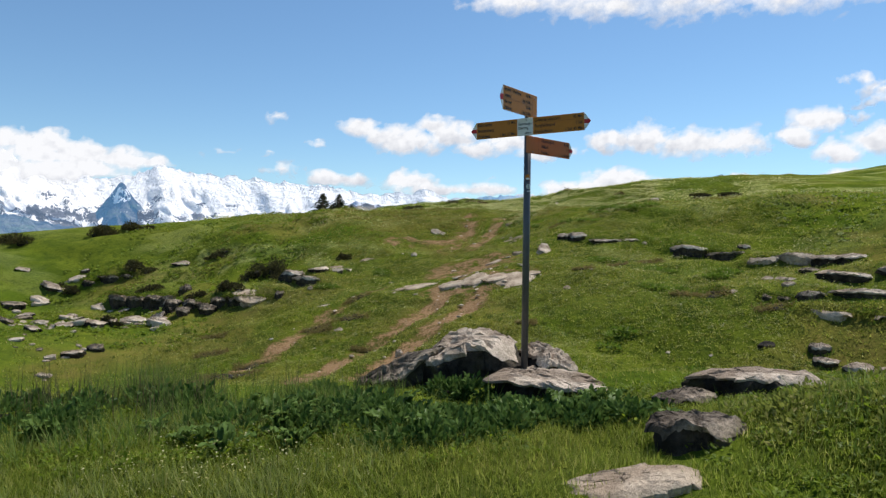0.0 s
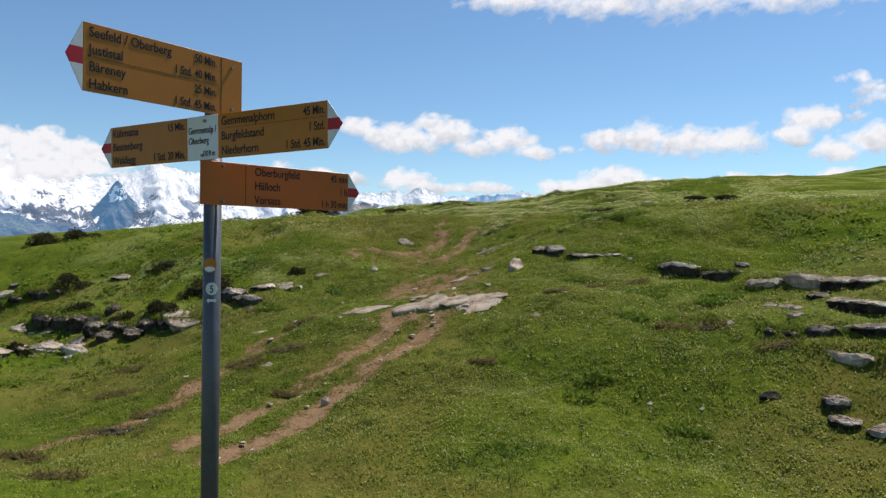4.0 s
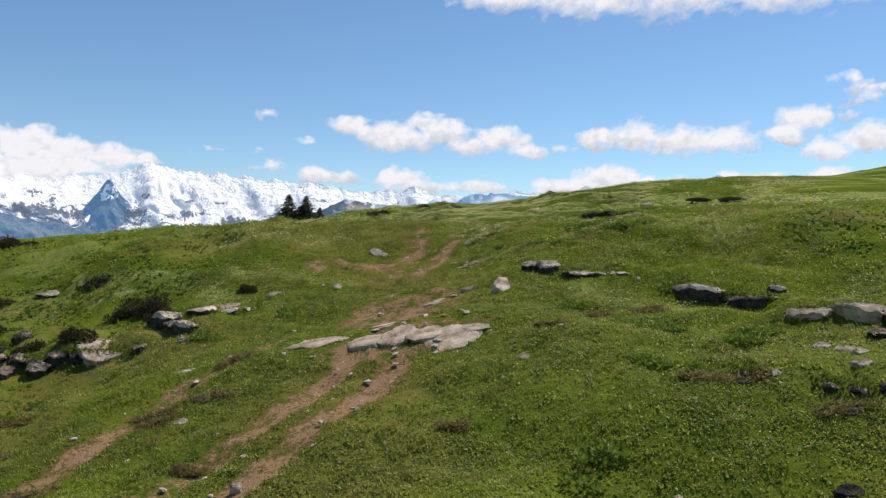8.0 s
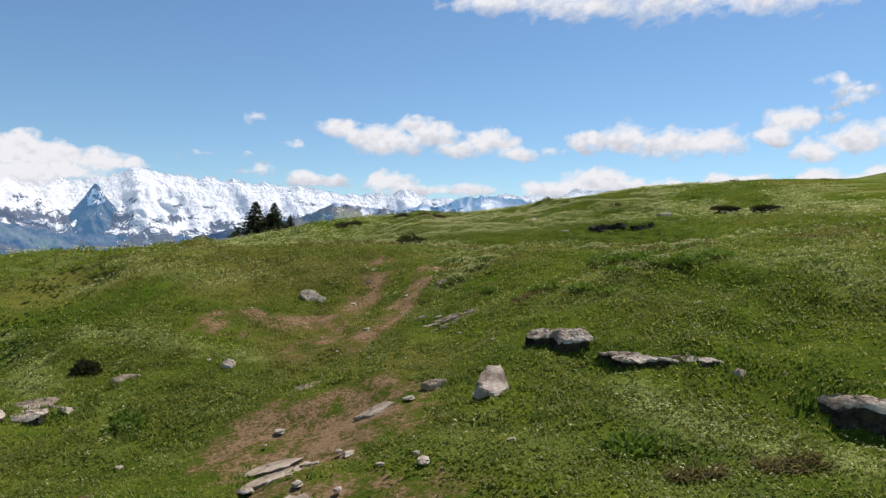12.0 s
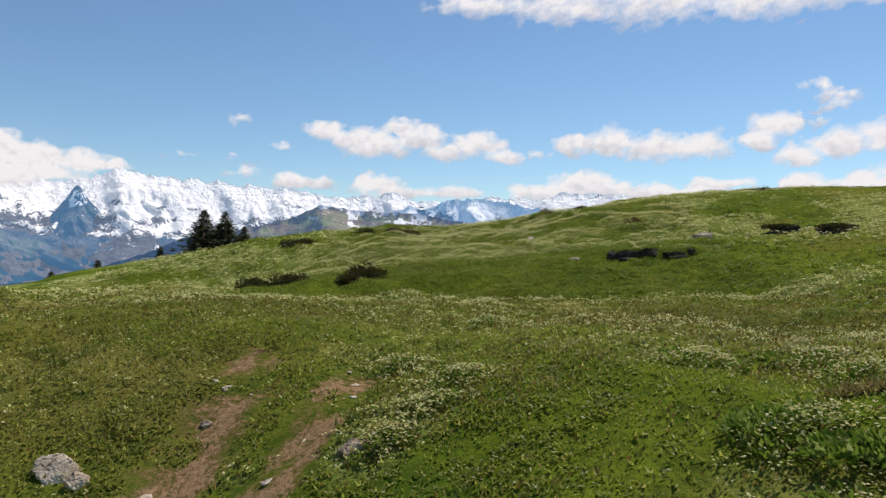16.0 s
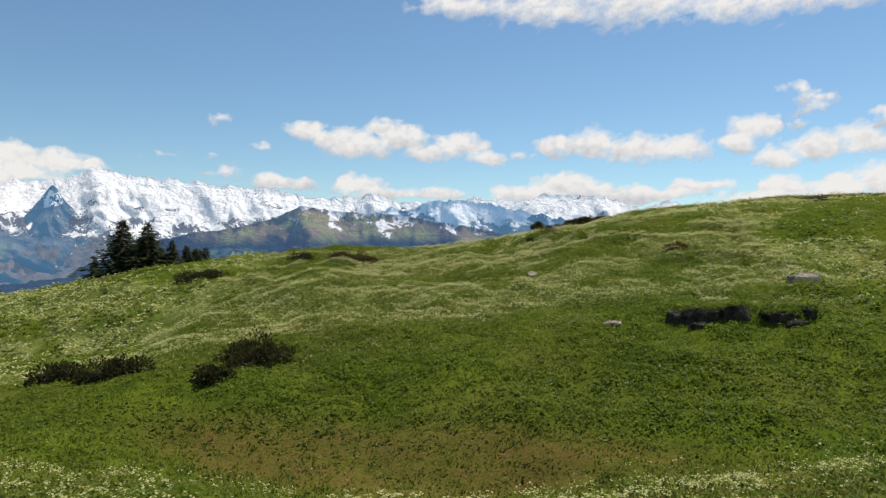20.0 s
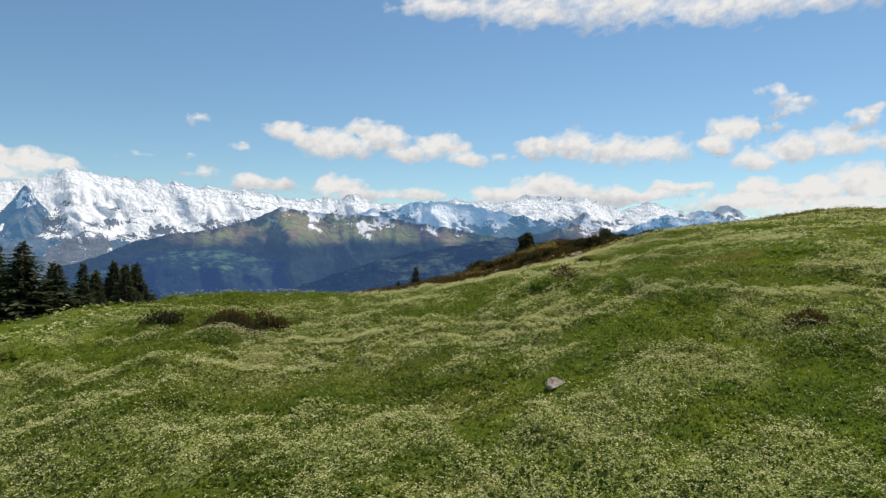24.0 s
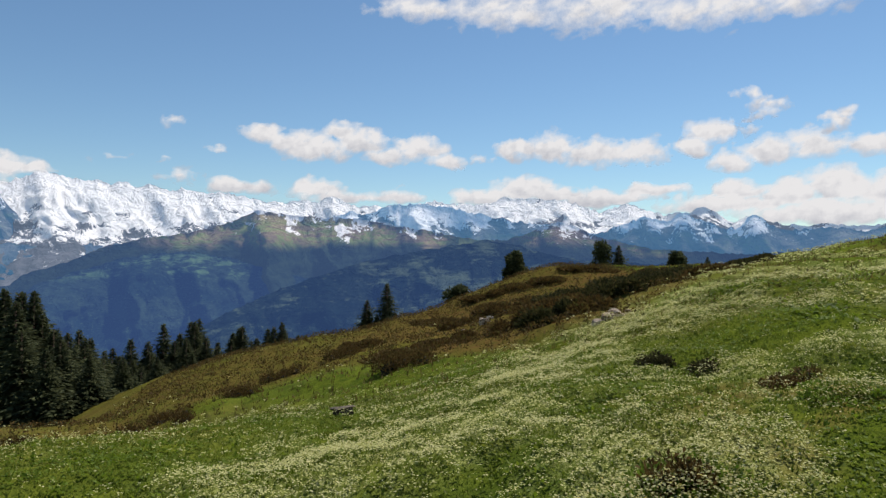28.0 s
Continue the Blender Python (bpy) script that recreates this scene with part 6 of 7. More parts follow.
for x, y, size in ((0.85, 83.2, (1.9, 1.2, 0.85)), (2.0, 83.1, (1.3, 1.0, 0.42)), (12.2, 84.2, (1.2, 0.8, 0.62)), (16.9, 76.8, (1.0, 0.7, 0.34)), (8.85, 103.2, (3.0, 1.8, 1.0)), (8.7, 108.2, (3.0, 2.0, 0.9)), (-3.8, 106.4, (2.4, 1.5, 0.6)), (-1.7, 107.3, (2.2, 1.4, 0.6)), (1.2, 108.6, (2.4, 1.4, 0.7)), (-6.9, 106.0, (2.6, 1.5, 0.6)), (-9.5, 104.5, (2.6, 1.5, 0.6)),
    (3.0, 111.6, (2.6, 1.6, 0.7)), (-0.2, 105.0, (1.6, 1.0, 0.5)), (-4.4, 102.8, (2.2, 1.4, 0.5)), (5.6, 112.5, (2.6, 1.6, 0.7)), (16.4, 88.4, (1.4, 1.0, 0.22)), (-12.5, 102.0, (2.4, 1.5, 0.6))):
    bush(x, y, size, HEATH_LEAF, BROWN, 1500, 0.08)
for x, y, size, mat in ((15.4, 104.6, (2.6, 1.8, 1.9), SHRUB), (17.0, 104.2, (2.8, 1.8, 1.9), HEATH_LEAF), (18.6, 105.8, (2.8, 1.8, 1.9), SHRUB), (16.2, 107.2, (2.8, 2.0, 1.9), HEATH_LEAF), (19.6, 108.0, (2.8, 1.8, 1.8), SHRUB), (14.3, 106.8, (2.4, 1.6, 1.5), HEATH_LEAF), (21.2, 107.2, (2.2, 1.5, 1.4), SHRUB), (22.6, 109.0, (2.0, 1.4, 1.2), SHRUB), (17.5, 119.5, (5.5, 3.4, 1.9), HEATH_LEAF), (15.4, 121.5, (4.0, 2.6, 1.5), HEATH_LEAF), (20.5, 118.5, (5.5, 3.2, 2.0), SHRUB), (23.5, 117.5, (5.5, 3.2, 2.0), SHRUB), (18.0, 113.0, (4.5, 2.6, 1.6), HEATH_LEAF), (21.0, 111.0, (4.0, 2.4, 1.5), SHRUB), (26.0, 115.0, (4.5, 2.8, 1.6), SHRUB), (15.6, 109.0, (3.6, 2.2, 1.2), HEATH_LEAF), (9.2, 107.6, (4.2, 2.4, 1.2), HEATH_LEAF), (11.2, 108.4, (3.0, 2.0, 1.0), HEATH_LEAF), (24.5, 109.0, (3.4, 2.2, 1.2), HEATH_LEAF)) + (
        (28.5, 112.0, (3.4, 2.0, 1.1), SHRUB), (31.5, 116.0, (3.4, 2.0, 1.1), SHRUB), (13.2, 117.0, (3.0, 2.0, 0.9), HEATH_LEAF), (20.0, 128.0, (5.0, 3.0, 1.0), HEATH_LEAF), (24.5, 130.0, (5.0, 3.0, 1.0), HEATH_LEAF), (16.0, 128.0, (4.0, 2.6, 0.9), HEATH_LEAF), (29.0, 126.0, (4.5, 2.6, 1.0), HEATH_LEAF), (12.0, 122.0, (3.4, 2.4, 0.8), HEATH_LEAF), (7.0, 116.0, (2.6, 1.8, 0.7), HEATH_LEAF)):
    bush(x, y, (size[0], size[1], size[2] * (0.50 if mat is SHRUB else 0.42)), mat, "dense dark heath thicket on the brown hillock" if mat is SHRUB else "rounded brown heath cushion on the hillock", 1900, 0.15)



def peat_hummock(x, y, size, seed):
    """A block of peaty turf with a steep dark side and heath on its top."""
    w, d, h = size
    top = tagged(new("peat_hummock"), "dark peaty hummock with heather on its top", "hummock", "peat hummocks")
    top.location = (x, y, gz(x, y))
    part("peat", rock_mesh(seed, (w, d, h * 1.6), EARTH, 4, flat=0.8, rough=0.20, under=0.0), top, "dark bare peat", m=Matrix.Translation((0, 0, 0)))
    r = np.random.default_rng(seed)
    k = 4200
    dx, dy = r.normal(0, 0.24, k) * w, r.normal(0.04, 0.22, k) * d
    ok = np.hypot(dx / w, dy / d) < 0.50
    dx, dy = dx[ok], dy[ok]
    p = np.stack([dx, dy, h * (0.66 - 0.9 * np.hypot(dx / w, dy / d) ** 2) + r.uniform(-0.10, 0.08, len(dx))], 1)
    out = np.stack([r.normal(0, 0.7, len(dx)) + dx / w, r.normal(0, 0.7, len(dx)) + dy / d, np.abs(r.normal(0.5, 0.4, len(dx)))], 1)
    v, f = leaf_cards(p, out, r.uniform(0.05, 0.15, len(dx)), 0.4, r)
    tagged(part("heather", mesh_of("heather", v, f, SHRUB, flat=True), top, "dark heather"), kind="stuff")


for k, (x, y, size) in enumerate(((23.6, 70.2, (2.2, 1.2, 0.5)), (26.0, 68.6, (2.4, 1.3, 0.55)))):
    peat_hummock(x, y, size, 5200 + k)

# Low scrub over the brown hillside.
x, y = scatter(16000, -20, 36, 98, 150, rng, lambda x, y: heath_at(x, y) ** 0.7)
k = 7
x, y = np.repeat(x, k) + rng.normal(0, 0.12, len(x) * k), np.repeat(y, k) + rng.normal(0, 0.12, len(x) * k)
out = np.stack([rng.normal(size=len(x)), rng.normal(size=len(x)), np.abs(rng.normal(size=len(x))) + 0.2], 1)
v, f = leaf_cards(np.stack([x, y, turf_z(x, y) + rng.uniform(0.0, 0.3, len(x))], 1), out, rng.uniform(0.07, 0.17, len(x)), 0.5, rng)
tagged(new("heath_scrub", mesh_of("heath_scrub", v, f, HEATH_LEAF, flat=True)), "low brown heath scrub covering the hillside", "shrubs", kind="stuff")

# Leafy clumps in the meadow, with flowers on them.
for x, y, size in ((7.9, 37.4, (2.6, 2.0, 0.16)), (5.9, 28.6, (1.5, 1.0, 0.20)), (6.6, 35.4, (1.6, 1.2, 0.2)), (9.4, 36.0, (2.0, 1.6, 0.2)), (8.0, 26.6, (2.2, 1.4, 0.2)), (9.6, 25.2, (2.0, 1.4, 0.2)), (7.4, 23.5, (1.8, 1.2, 0.18)), (5.2, 20.5, (1.6, 1.2, 0.18)), (6.8, 18.4, (1.6, 1.0, 0.18)),
    (4.4, 38.3, (0.9, 0.6, 0.25)), (5.5, 36.4, (1.0, 0.7, 0.3)), (-5.9, 30.2, (1.8, 1.0, 0.25)), (-3.9, 32.4, (1.6, 1.0, 0.22)), (2.9, 17.2, (1.2, 0.9, 0.16)), (15.1, 79.5, (1.3, 1.0, 0.36)), (13.2, 73.6, (1.4, 1.0, 0.22))):
    bush(x, y, size, HERB, "leafy green herb clump in the grass", 700, 0.085, name="herb_clump", lobes=3)


def flower_clump(x, y, size, seed):
    """A leafy cushion thick with small white flowers."""
    top = bush(x, y, size, HERB, "leafy cushion thick with small white flowers", 900, 0.07, seed=seed, name="flower_clump", lobes=4)
    r = np.random.default_rng(seed)
    k = int((420 if size[0] < 2 else 900) * max(1.0, size[0] * 0.9))
    dx, dy = r.normal(0, size[0] * 0.30, k), r.normal(0, size[1] * 0.30, k)
    up = size[2] * (0.95 - 0.7 * np.clip(np.hypot(dx / size[0], dy / size[1]) * 1.6, 0, 1)) * r.uniform(0.7, 1.1, k)
    p = np.stack([dx, dy, turf_z(x + dx, y + dy) - gz(x, y) + up], 1)
    v, f = leaf_cards(p, np.stack([r.normal(size=k), r.normal(size=k), r.normal(size=k) * 0.3], 1), r.uniform(0.025, 0.055, k), 0.95, r, level=True)
    tagged(part("blossoms", mesh_of("blossoms", v, f, PETAL, flat=True), top, "small white blossoms"), kind="stuff")


for k, (x, y, wide) in enumerate(((3.15, 39.9, 0.9), (3.7, 40.6, 1.0), (4.2, 41.3, 1.1), (9.6, 40.7, 1.6), (9.5, 39.5, 1.3), (7.8, 40.7, 1.2), (9.9, 42.6, 1.4), (0.7, 81.3, 2.2), (1.6, 81.6, 1.6), (8.1, 36.0, 1.8), (7.7, 37.7, 1.4), (9.8, 37.7, 1.5), (11.8, 83.7, 2.6), (16.3, 75.6, 1.8), (3.1, 42.8, 1.0), (16.4, 86.8, 1.6), (12.6, 45.0, 1.4), (5.0, 46.0, 1.2))):
    flower_clump(x, y, (wide, wide * 0.75, (0.22 + 0.05 * (k % 3)) * (1.8 if wide > 2 else 1.0)), 3000 + k)


def earth_scar(x, y, wide, seed):
    """A little step of bare earth with straw hanging over it."""
    r = np.random.default_rng(seed)
    top = tagged(new("earth_scar"), "small bare earth step fringed with dry straw", "earth", "earth scars")
    top.location = (x, y, gz(x, y))
    v, f = BALLS[3]
    p = v * np.array([wide * 0.5, wide * 0.22, wide * 0.10])
    ang = np.arctan2(v[:, 1], v[:, 0])
    p[:, :2] *= (0.6 + 0.8 * fractal(np.cos(ang) * 1.5 + seed, np.sin(ang) * 1.5, 3, seed))[:, None]
    p[:, 2] += turf_z(x + p[:, 0], y + p[:, 1]) - gz(x, y) - 0.045 * wide + (fractal(p[:, 0] * 7 + seed, p[:, 1] * 7, 4, seed) - 0.5) * 0.22
    part("soil", mesh_of("soil", p, f, EARTH, flat=True), top, "dark bare earth")
    k = 520
    dx, dy = r.uniform(-0.6, 0.6, k) * wide, r.normal(0.06, 0.16, k) * wide
    c = np.stack([dx, dy, turf_z(x + dx, y + dy) - gz(x, y) + 0.02], 1)
    out = np.stack([r.normal(0, 0.5, k), r.normal(-0.5, 0.5, k), r.uniform(0.0, 0.7, k)], 1)
    lv, lf = leaf_cards(c, out, r.uniform(0.06, 0.20, k), 0.16, r)
    tagged(part("straw", mesh_of("straw", lv, lf, STRAW, flat=True), top, "dry pale straw"), kind="stuff")


for k, (x, y, wide) in enumerate(((-6.6, 19.8, 1.6), (-5.5, 15.6, 0.9), (-5.2, 24.9, 0.9), (-6.3, 21.3, 1.2), (-7.1, 16.9, 0.8), (-4.0, 25.4, 1.2), (-4.1, 27.7, 0.9), (8.6, 22.8, 1.0), (9.9, 21.3, 0.9), (7.7, 22.9, 0.7), (-4.9, 24.3, 0.7), (7.8, 27.7, 0.8), (6.5, 27.7, 0.7), (-2.9, 21.6, 0.6), (-8.6, 23.5, 1.0), (-9.4, 25.8, 0.8), (5.1, 36.2, 0.7), (8.9, 38.6, 0.6), (2.4, 22.0, 0.5), (4.9, 26.4, 0.6))):
    earth_scar(x, y, wide, 4000 + k)


# ---- tall grass and docks before the rock ----
def near_bank(x, y):
    left = patch(x, y, -1.5, 4.45, 3.6, 1.15, 6)
    return np.clip(left * smooth(0.5, -0.5, x) + 0.2 * patch(x, y, 0.5, 4.75, 1.4, 0.6) + 0.12 * patch(x, y, 3.0, 3.6, 1.4, 0.9), 0, 1) * (0.1 + 0.9 * smooth(0.44, 0.58, fractal(x / 0.6, y / 0.6, 2, 477)))


x, y = rng.uniform(-5.2, 4.6, 26000), rng.uniform(2.6, 5.6, 26000)
ok = rng.uniform(0, 1, len(x)) < near_bank(x, y) * 0.26
v, f = blades(x[ok], y[ok], turf_z(x[ok], y[ok]), 4, 0.08, 0.30, 0.0042, 1.0, rng)
tagged(new("tall_grass", mesh_of("tall_grass", v, f, TALL_GRASS, flat=True)), "tall rank dark green grass before the boulder", "grass", kind="stuff")
x, y = rng.uniform(-4.8, 0.0, 900), rng.uniform(4.4, 5.5, 900)
ok = rng.uniform(0, 1, len(x)) < smooth(0.45, 0.7, fractal(x / 0.8, y / 0.8, 2, 479)) * 0.6
v, f = blades(x[ok], y[ok], turf_z(x[ok], y[ok]), 3, 0.26, 0.48, 0.0034, 0.4, rng)
tagged(new("seed_stalks", mesh_of("seed_stalks", v, f, leafy("seed_stalks", (0.06, 0.075, 0.03), (0.15, 0.12, 0.06), 0.3), flat=True)), "thin grass stalks with brownish seed heads", "grass", kind="stuff")
y = 2.2 + 2.9 * rng.uniform(0, 1, 36000) ** 0.8
x = 0.62 + rng.uniform(-1, 1, 36000) * (0.70 * y + 0.25)
ok = rng.uniform(0, 1, len(x)) < (0.45 + 0.55 * smooth(0.35, 0.55, fractal(x / 0.35, y / 0.35, 2, 487))) * (1 - np.maximum(np.maximum(patch(x, y, 2.76, 4.40, 0.85, 0.55), patch(x, y, 1.82, 3.30, 0.34, 0.34)), np.maximum(patch(x, y, 1.40, 2.90, 0.42, 0.25), patch(x, y, 3.55, 4.5, 0.5, 0.35))))
v, f = blades(x[ok], y[ok], turf_z(x[ok], y[ok]), 4, 0.03, 0.10, 0.0026, 1.3, rng)
tagged(new("bank_grass", mesh_of("bank_grass", v, f, BANK_GRASS, flat=True)), "sunlit yellow-green grass on the near bank", "grass", kind="stuff")
for x, y, n, high in ((-1.95, 5.1, 170, 0.46), (-1.70, 5.2, 110, 0.40), (-2.25, 5.0, 70, 0.32), (-3.0, 4.9, 90, 0.22), (-3.4, 5.0, 110, 0.26), (-1.05, 5.0, 90, 0.26), (-0.70, 5.1, 120, 0.30), (-0.35, 4.9, 80, 0.24), (-2.6, 4.6, 70, 0.18), (-0.1, 5.3, 60, 0.24), (2.75, 2.95, 120, 0.16), (3.3, 3.1, 120, 0.18), (2.6, 3.4, 90, 0.14), (3.5, 3.5, 90, 0.16)):
    tuft = np.random.default_rng(int(abs(x * 100 + y * 10)))
    px, py = x + tuft.normal(0, 0.13, n), y + tuft.normal(0, 0.10, n)
    v, f = blades(px, py, turf_z(px, py), 3, high * 0.35, high, 0.0036, 0.75, tuft)
    tagged(new("grass_tussock", mesh_of("grass_tussock", v, f, TALL_GRASS, flat=True)), "tall dark green grass tussock with fine stalks", "grass", "grass tussocks")


y = 2.3 + 2.9 * rng.uniform(0, 1, 3000) ** 0.8
x = 0.62 + rng.uniform(-1, 1, 3000) * (0.70 * y + 0.25)
ok = rng.uniform(0, 1, 3000) < smooth(0.36, 0.60, fractal(x / 0.7, y / 0.5, 3, 497)) + 0.5 * smooth(2.0, 2.4, x)
v, f, tone = clump_cards(x[ok], y[ok], 0.06, 0.055, 14, 0.032, rng, 0.5)
tagged(new("bank_herbs", mesh_of("bank_herbs", v, f, LUSH, flat=True, tone=tone)), "small leafy herbs in the near bank", "herbs", kind="stuff")
y = rng.uniform(2.5, 4.5, 9000)
x = rng.uniform(-3.2, 0.6, 9000)
ok = rng.uniform(0, 1, 9000) < smooth(0.42, 0.60, fractal(x / 0.55, y / 0.45, 3, 511)) * smooth(0.4, -0.4, x - 0.25 * (y - 3.4))
v, f = blades(x[ok], y[ok], turf_z(x[ok], y[ok]), 4, 0.05, 0.15, 0.0030, 1.2, rng)
tagged(new("long_grass", mesh_of("long_grass", v, f, leafy("long_bank_grass", (0.11, 0.150, 0.026), (0.30, 0.34, 0.085), 0.45, 0.5, tip=(0.38, 0.35, 0.14), sheen=0.12), flat=True)), "long pale leaning grass on the near bank", "grass", kind="stuff")
x, y = rng.normal(-0.75, 0.38, 300), rng.normal(3.35, 0.22, 300)
v, f = leaf_cards(np.stack([x, y, turf_z(x, y) + rng.uniform(0.04, 0.11, 300)], 1), rng.normal(size=(300, 3)) * np.array([1, 1, 0.3]), rng.uniform(0.008, 0.018, 300), 0.9, rng, level=True)
tagged(new("bank_flowers", mesh_of("bank_flowers", v, f, PETAL, flat=True)), "tiny white flowers in the bank grass", "flowers", kind="stuff")


def dock_leaf(length, width, rng):
    """A broad leaf, folded along its rib and drooping at its end."""
    n, m = 7, 5
    u, w = np.meshgrid(np.linspace(0, 1, n), np.linspace(-1, 1, m), indexing="ij")
    half = width / 2 * np.sin(np.pi * np.clip(u * 0.92 + 0.08, 0, 1)) ** 0.75
    wave = 0.012 * np.sin(u * 19 + w * 3 + rng.uniform(0, 6))
    p = np.stack([u * length, w * half, 0.35 * length * np.sin(u * 2.1) + np.abs(w) * half * 0.35 + wave], -1)
    return p.reshape(-1, 3), grid_faces(n, m)


def dock_plant(x, y, scale, seed):
    r = np.random.default_rng(seed)
    top = tagged(new("dock_plant"), "broad-leaved green dock plant in the grass", "plant", "dock plants")
    top.matrix_basis = pose(x, y, gz(x, y) - 0.02, 0, 0, r.uniform(0, 360))
    for k in range(int(r.integers(8, 13))):
        p, f = dock_leaf(r.uniform(0.16, 0.30) * scale, r.uniform(0.07, 0.13) * scale, r)
        m = Matrix.Translation((r.normal() * 0.03, r.normal() * 0.03, r.uniform(0.02, 0.16) * scale)) @ Matrix.Rotation(r.uniform(0, 6.28), 4, "Z") @ Matrix.Rotation(-r.uniform(-0.1, 0.7), 4, "Y")
        part("leaf", mesh_of("leaf", p, f, DOCK), top, m=m)
    part("stem", mesh_from(rod(0.006, 0, 0.2 * scale, 6), "stem", DOCK), top)


for k in range(40):
    if k >= 34:
        x, y = -0.55 + rng.normal() * 0.45, 3.9 + rng.normal() * 0.2
    elif k < 20:
        x, y = 0.25 + rng.normal() * 0.55, 4.35 + rng.normal() * 0.35
    elif k < 28:
        x, y = -0.9 + rng.normal() * 0.5, 4.2 + rng.normal() * 0.3
    else:
        x, y = 1.35 + rng.normal() * 0.3, 4.75 + rng.normal() * 0.2
    dock_plant(x, y, rng.uniform(0.38, 0.62), 1000 + k)
for x, y, size in ((0.10, 4.20, (0.62, 0.50, 0.34)), (0.48, 4.05, (0.60, 0.50, 0.30)), (0.85, 4.30, (0.60, 0.45, 0.30)), (0.30, 4.70, (0.80, 0.50, 0.34)), (0.75, 4.80, (0.70, 0.40, 0.28)), (-0.20, 4.65, (0.60, 0.45, 0.30)), (1.25, 4.75, (0.55, 0.40, 0.26)), (1.55, 4.85, (0.45, 0.35, 0.24)), (1.52, 4.15, (0.50, 0.40, 0.30)), (1.78, 4.30, (0.40, 0.34, 0.26)), (-2.7, 4.8, (0.7, 0.5, 0.30)), (-1.65, 4.75, (0.8, 0.5, 0.50)), (-2.35, 4.55, (0.7, 0.5, 0.42)), (-0.45, 4.45, (0.7, 0.5, 0.46)), (0.05, 3.75, (0.6, 0.5, 0.36)), (0.0, 5.20, (0.6, 0.4, 0.34)), (0.5, 5.35, (0.6, 0.4, 0.34)), (-0.4, 5.35, (0.6, 0.4, 0.34)), (0.9, 5.05, (0.5, 0.4, 0.22))) + (
        (1.4, 5.00, (0.5, 0.4, 0.20)), (1.75, 5.05, (0.5, 0.4, 0.22)), (0.42, 3.65, (0.55, 0.45, 0.34)), (-0.40, 3.95, (0.7, 0.5, 0.42)), (-0.95, 4.05, (0.7, 0.5, 0.42)), (-2.2, 4.15, (0.7, 0.5, 0.42)), (-2.9, 4.3, (0.8, 0.5, 0.44)), (0.85, 3.80, (0.55, 0.4, 0.30)), (1.20, 4.05, (0.5, 0.4, 0.32)), (-0.15, 4.3, (0.6, 0.5, 0.44)), (0.62, 3.78, (0.40, 0.34, 0.20))):
    bush(x, y, (size[0], size[1], size[2] * (0.34 + 0.40 * abs(math.sin(x * 9)))), DOCK, "leafy green weeds in front of the rock", 1500, 0.045, name="weed_clump", lobes=5)
for x, y, size in ((2.55, 3.75, (0.7, 0.5, 0.13)), (3.05, 3.95, (0.8, 0.5, 0.13)), (2.95, 3.40, (0.7, 0.5, 0.13)), (3.45, 3.70, (0.7, 0.5, 0.14)), (2.35, 3.25, (0.5, 0.4, 0.12)), (2.55, 3.95, (0.7, 0.5, 0.14)), (3.0, 3.65, (0.8, 0.6, 0.17)), (3.45, 4.05, (0.7, 0.5, 0.16)), (2.65, 3.05, (0.7, 0.5, 0.16)), (3.3, 3.15, (0.8, 0.5, 0.18)), (2.3, 3.6, (0.5, 0.4, 0.16)), (3.9, 3.7, (0.8, 0.6, 0.18))):
    bush(x, y, size, BANK_HERB, "low leafy herbs on the turf bank", 1100, 0.032, name="weed_clump", lobes=5)


# ---- trees ----
def spruce(seed):
    """A spruce of height 1: tapered trunk, drooping limbs of needle sprays in uneven whorls."""
    r = np.random.default_rng(seed)
    top = tagged(new("spruce_tree"), "tall dark green spruce on the slope", "tree", "spruce trees")
    bm = bmesh.new()
    bmesh.ops.create_cone(bm, cap_ends=True, segments=9, radius1=0.016, radius2=0.002, depth=1.0)
    bmesh.ops.translate(bm, verts=bm.verts, vec=(0, 0, 0.5))
    part("trunk", mesh_from(bm, "trunk", BARK, flat=False), top)
    pts, outs, sizes = [], [], []
    z = 0.03
    while z < 0.99:
        reach = (0.27 * (1 - z) ** 1.10 + 0.003) * r.uniform(0.66, 1.15)
        for a in r.uniform(0, 6.28) + np.arange(k := int(r.integers(7, 10))) * 6.283 / k + r.normal(0, 0.2, k):
            length = reach * r.uniform(0.62, 1.12)
            m = max(3, int(length * 28))
            t = np.linspace(0.08, 1, m)
            droop = -0.34 * t + 0.20 * t * t
            base = np.stack([np.cos(a) * t * length, np.sin(a) * t * length, z + r.normal(0, 0.010) + droop * length * r.uniform(1.0, 2.0)], 1)
            for side, sink in ((-0.7, -0.3), (0.7, -0.3), (0.0, -1.1)):
                o = np.stack([np.cos(a + side) * np.ones(m), np.sin(a + side) * np.ones(m), sink + r.normal(0, 0.25, m)], 1)
                pts.append(base + r.normal(0, 0.004, base.shape)), outs.append(o), sizes.append((0.084 - 0.032 * t) * r.uniform(0.7, 1.3, m) * (0.14 + 0.95 * (1 - z)))
        z += 0.014 + 0.008 * (1 - z)
    pts.append(np.stack([np.zeros(8), np.zeros(8), np.linspace(0.95, 0.99, 8)], 1)), outs.append(np.stack([r.normal(0, 0.3, 8), r.normal(0, 0.3, 8), np.ones(8)], 1)), sizes.append(np.full(8, 0.03))
    v, f = leaf_cards(np.concatenate(pts), np.concatenate(outs), np.concatenate(sizes), 0.42, r)
    part("crown", mesh_of("crown", v, f, NEEDLES, flat=True), top)
    return top


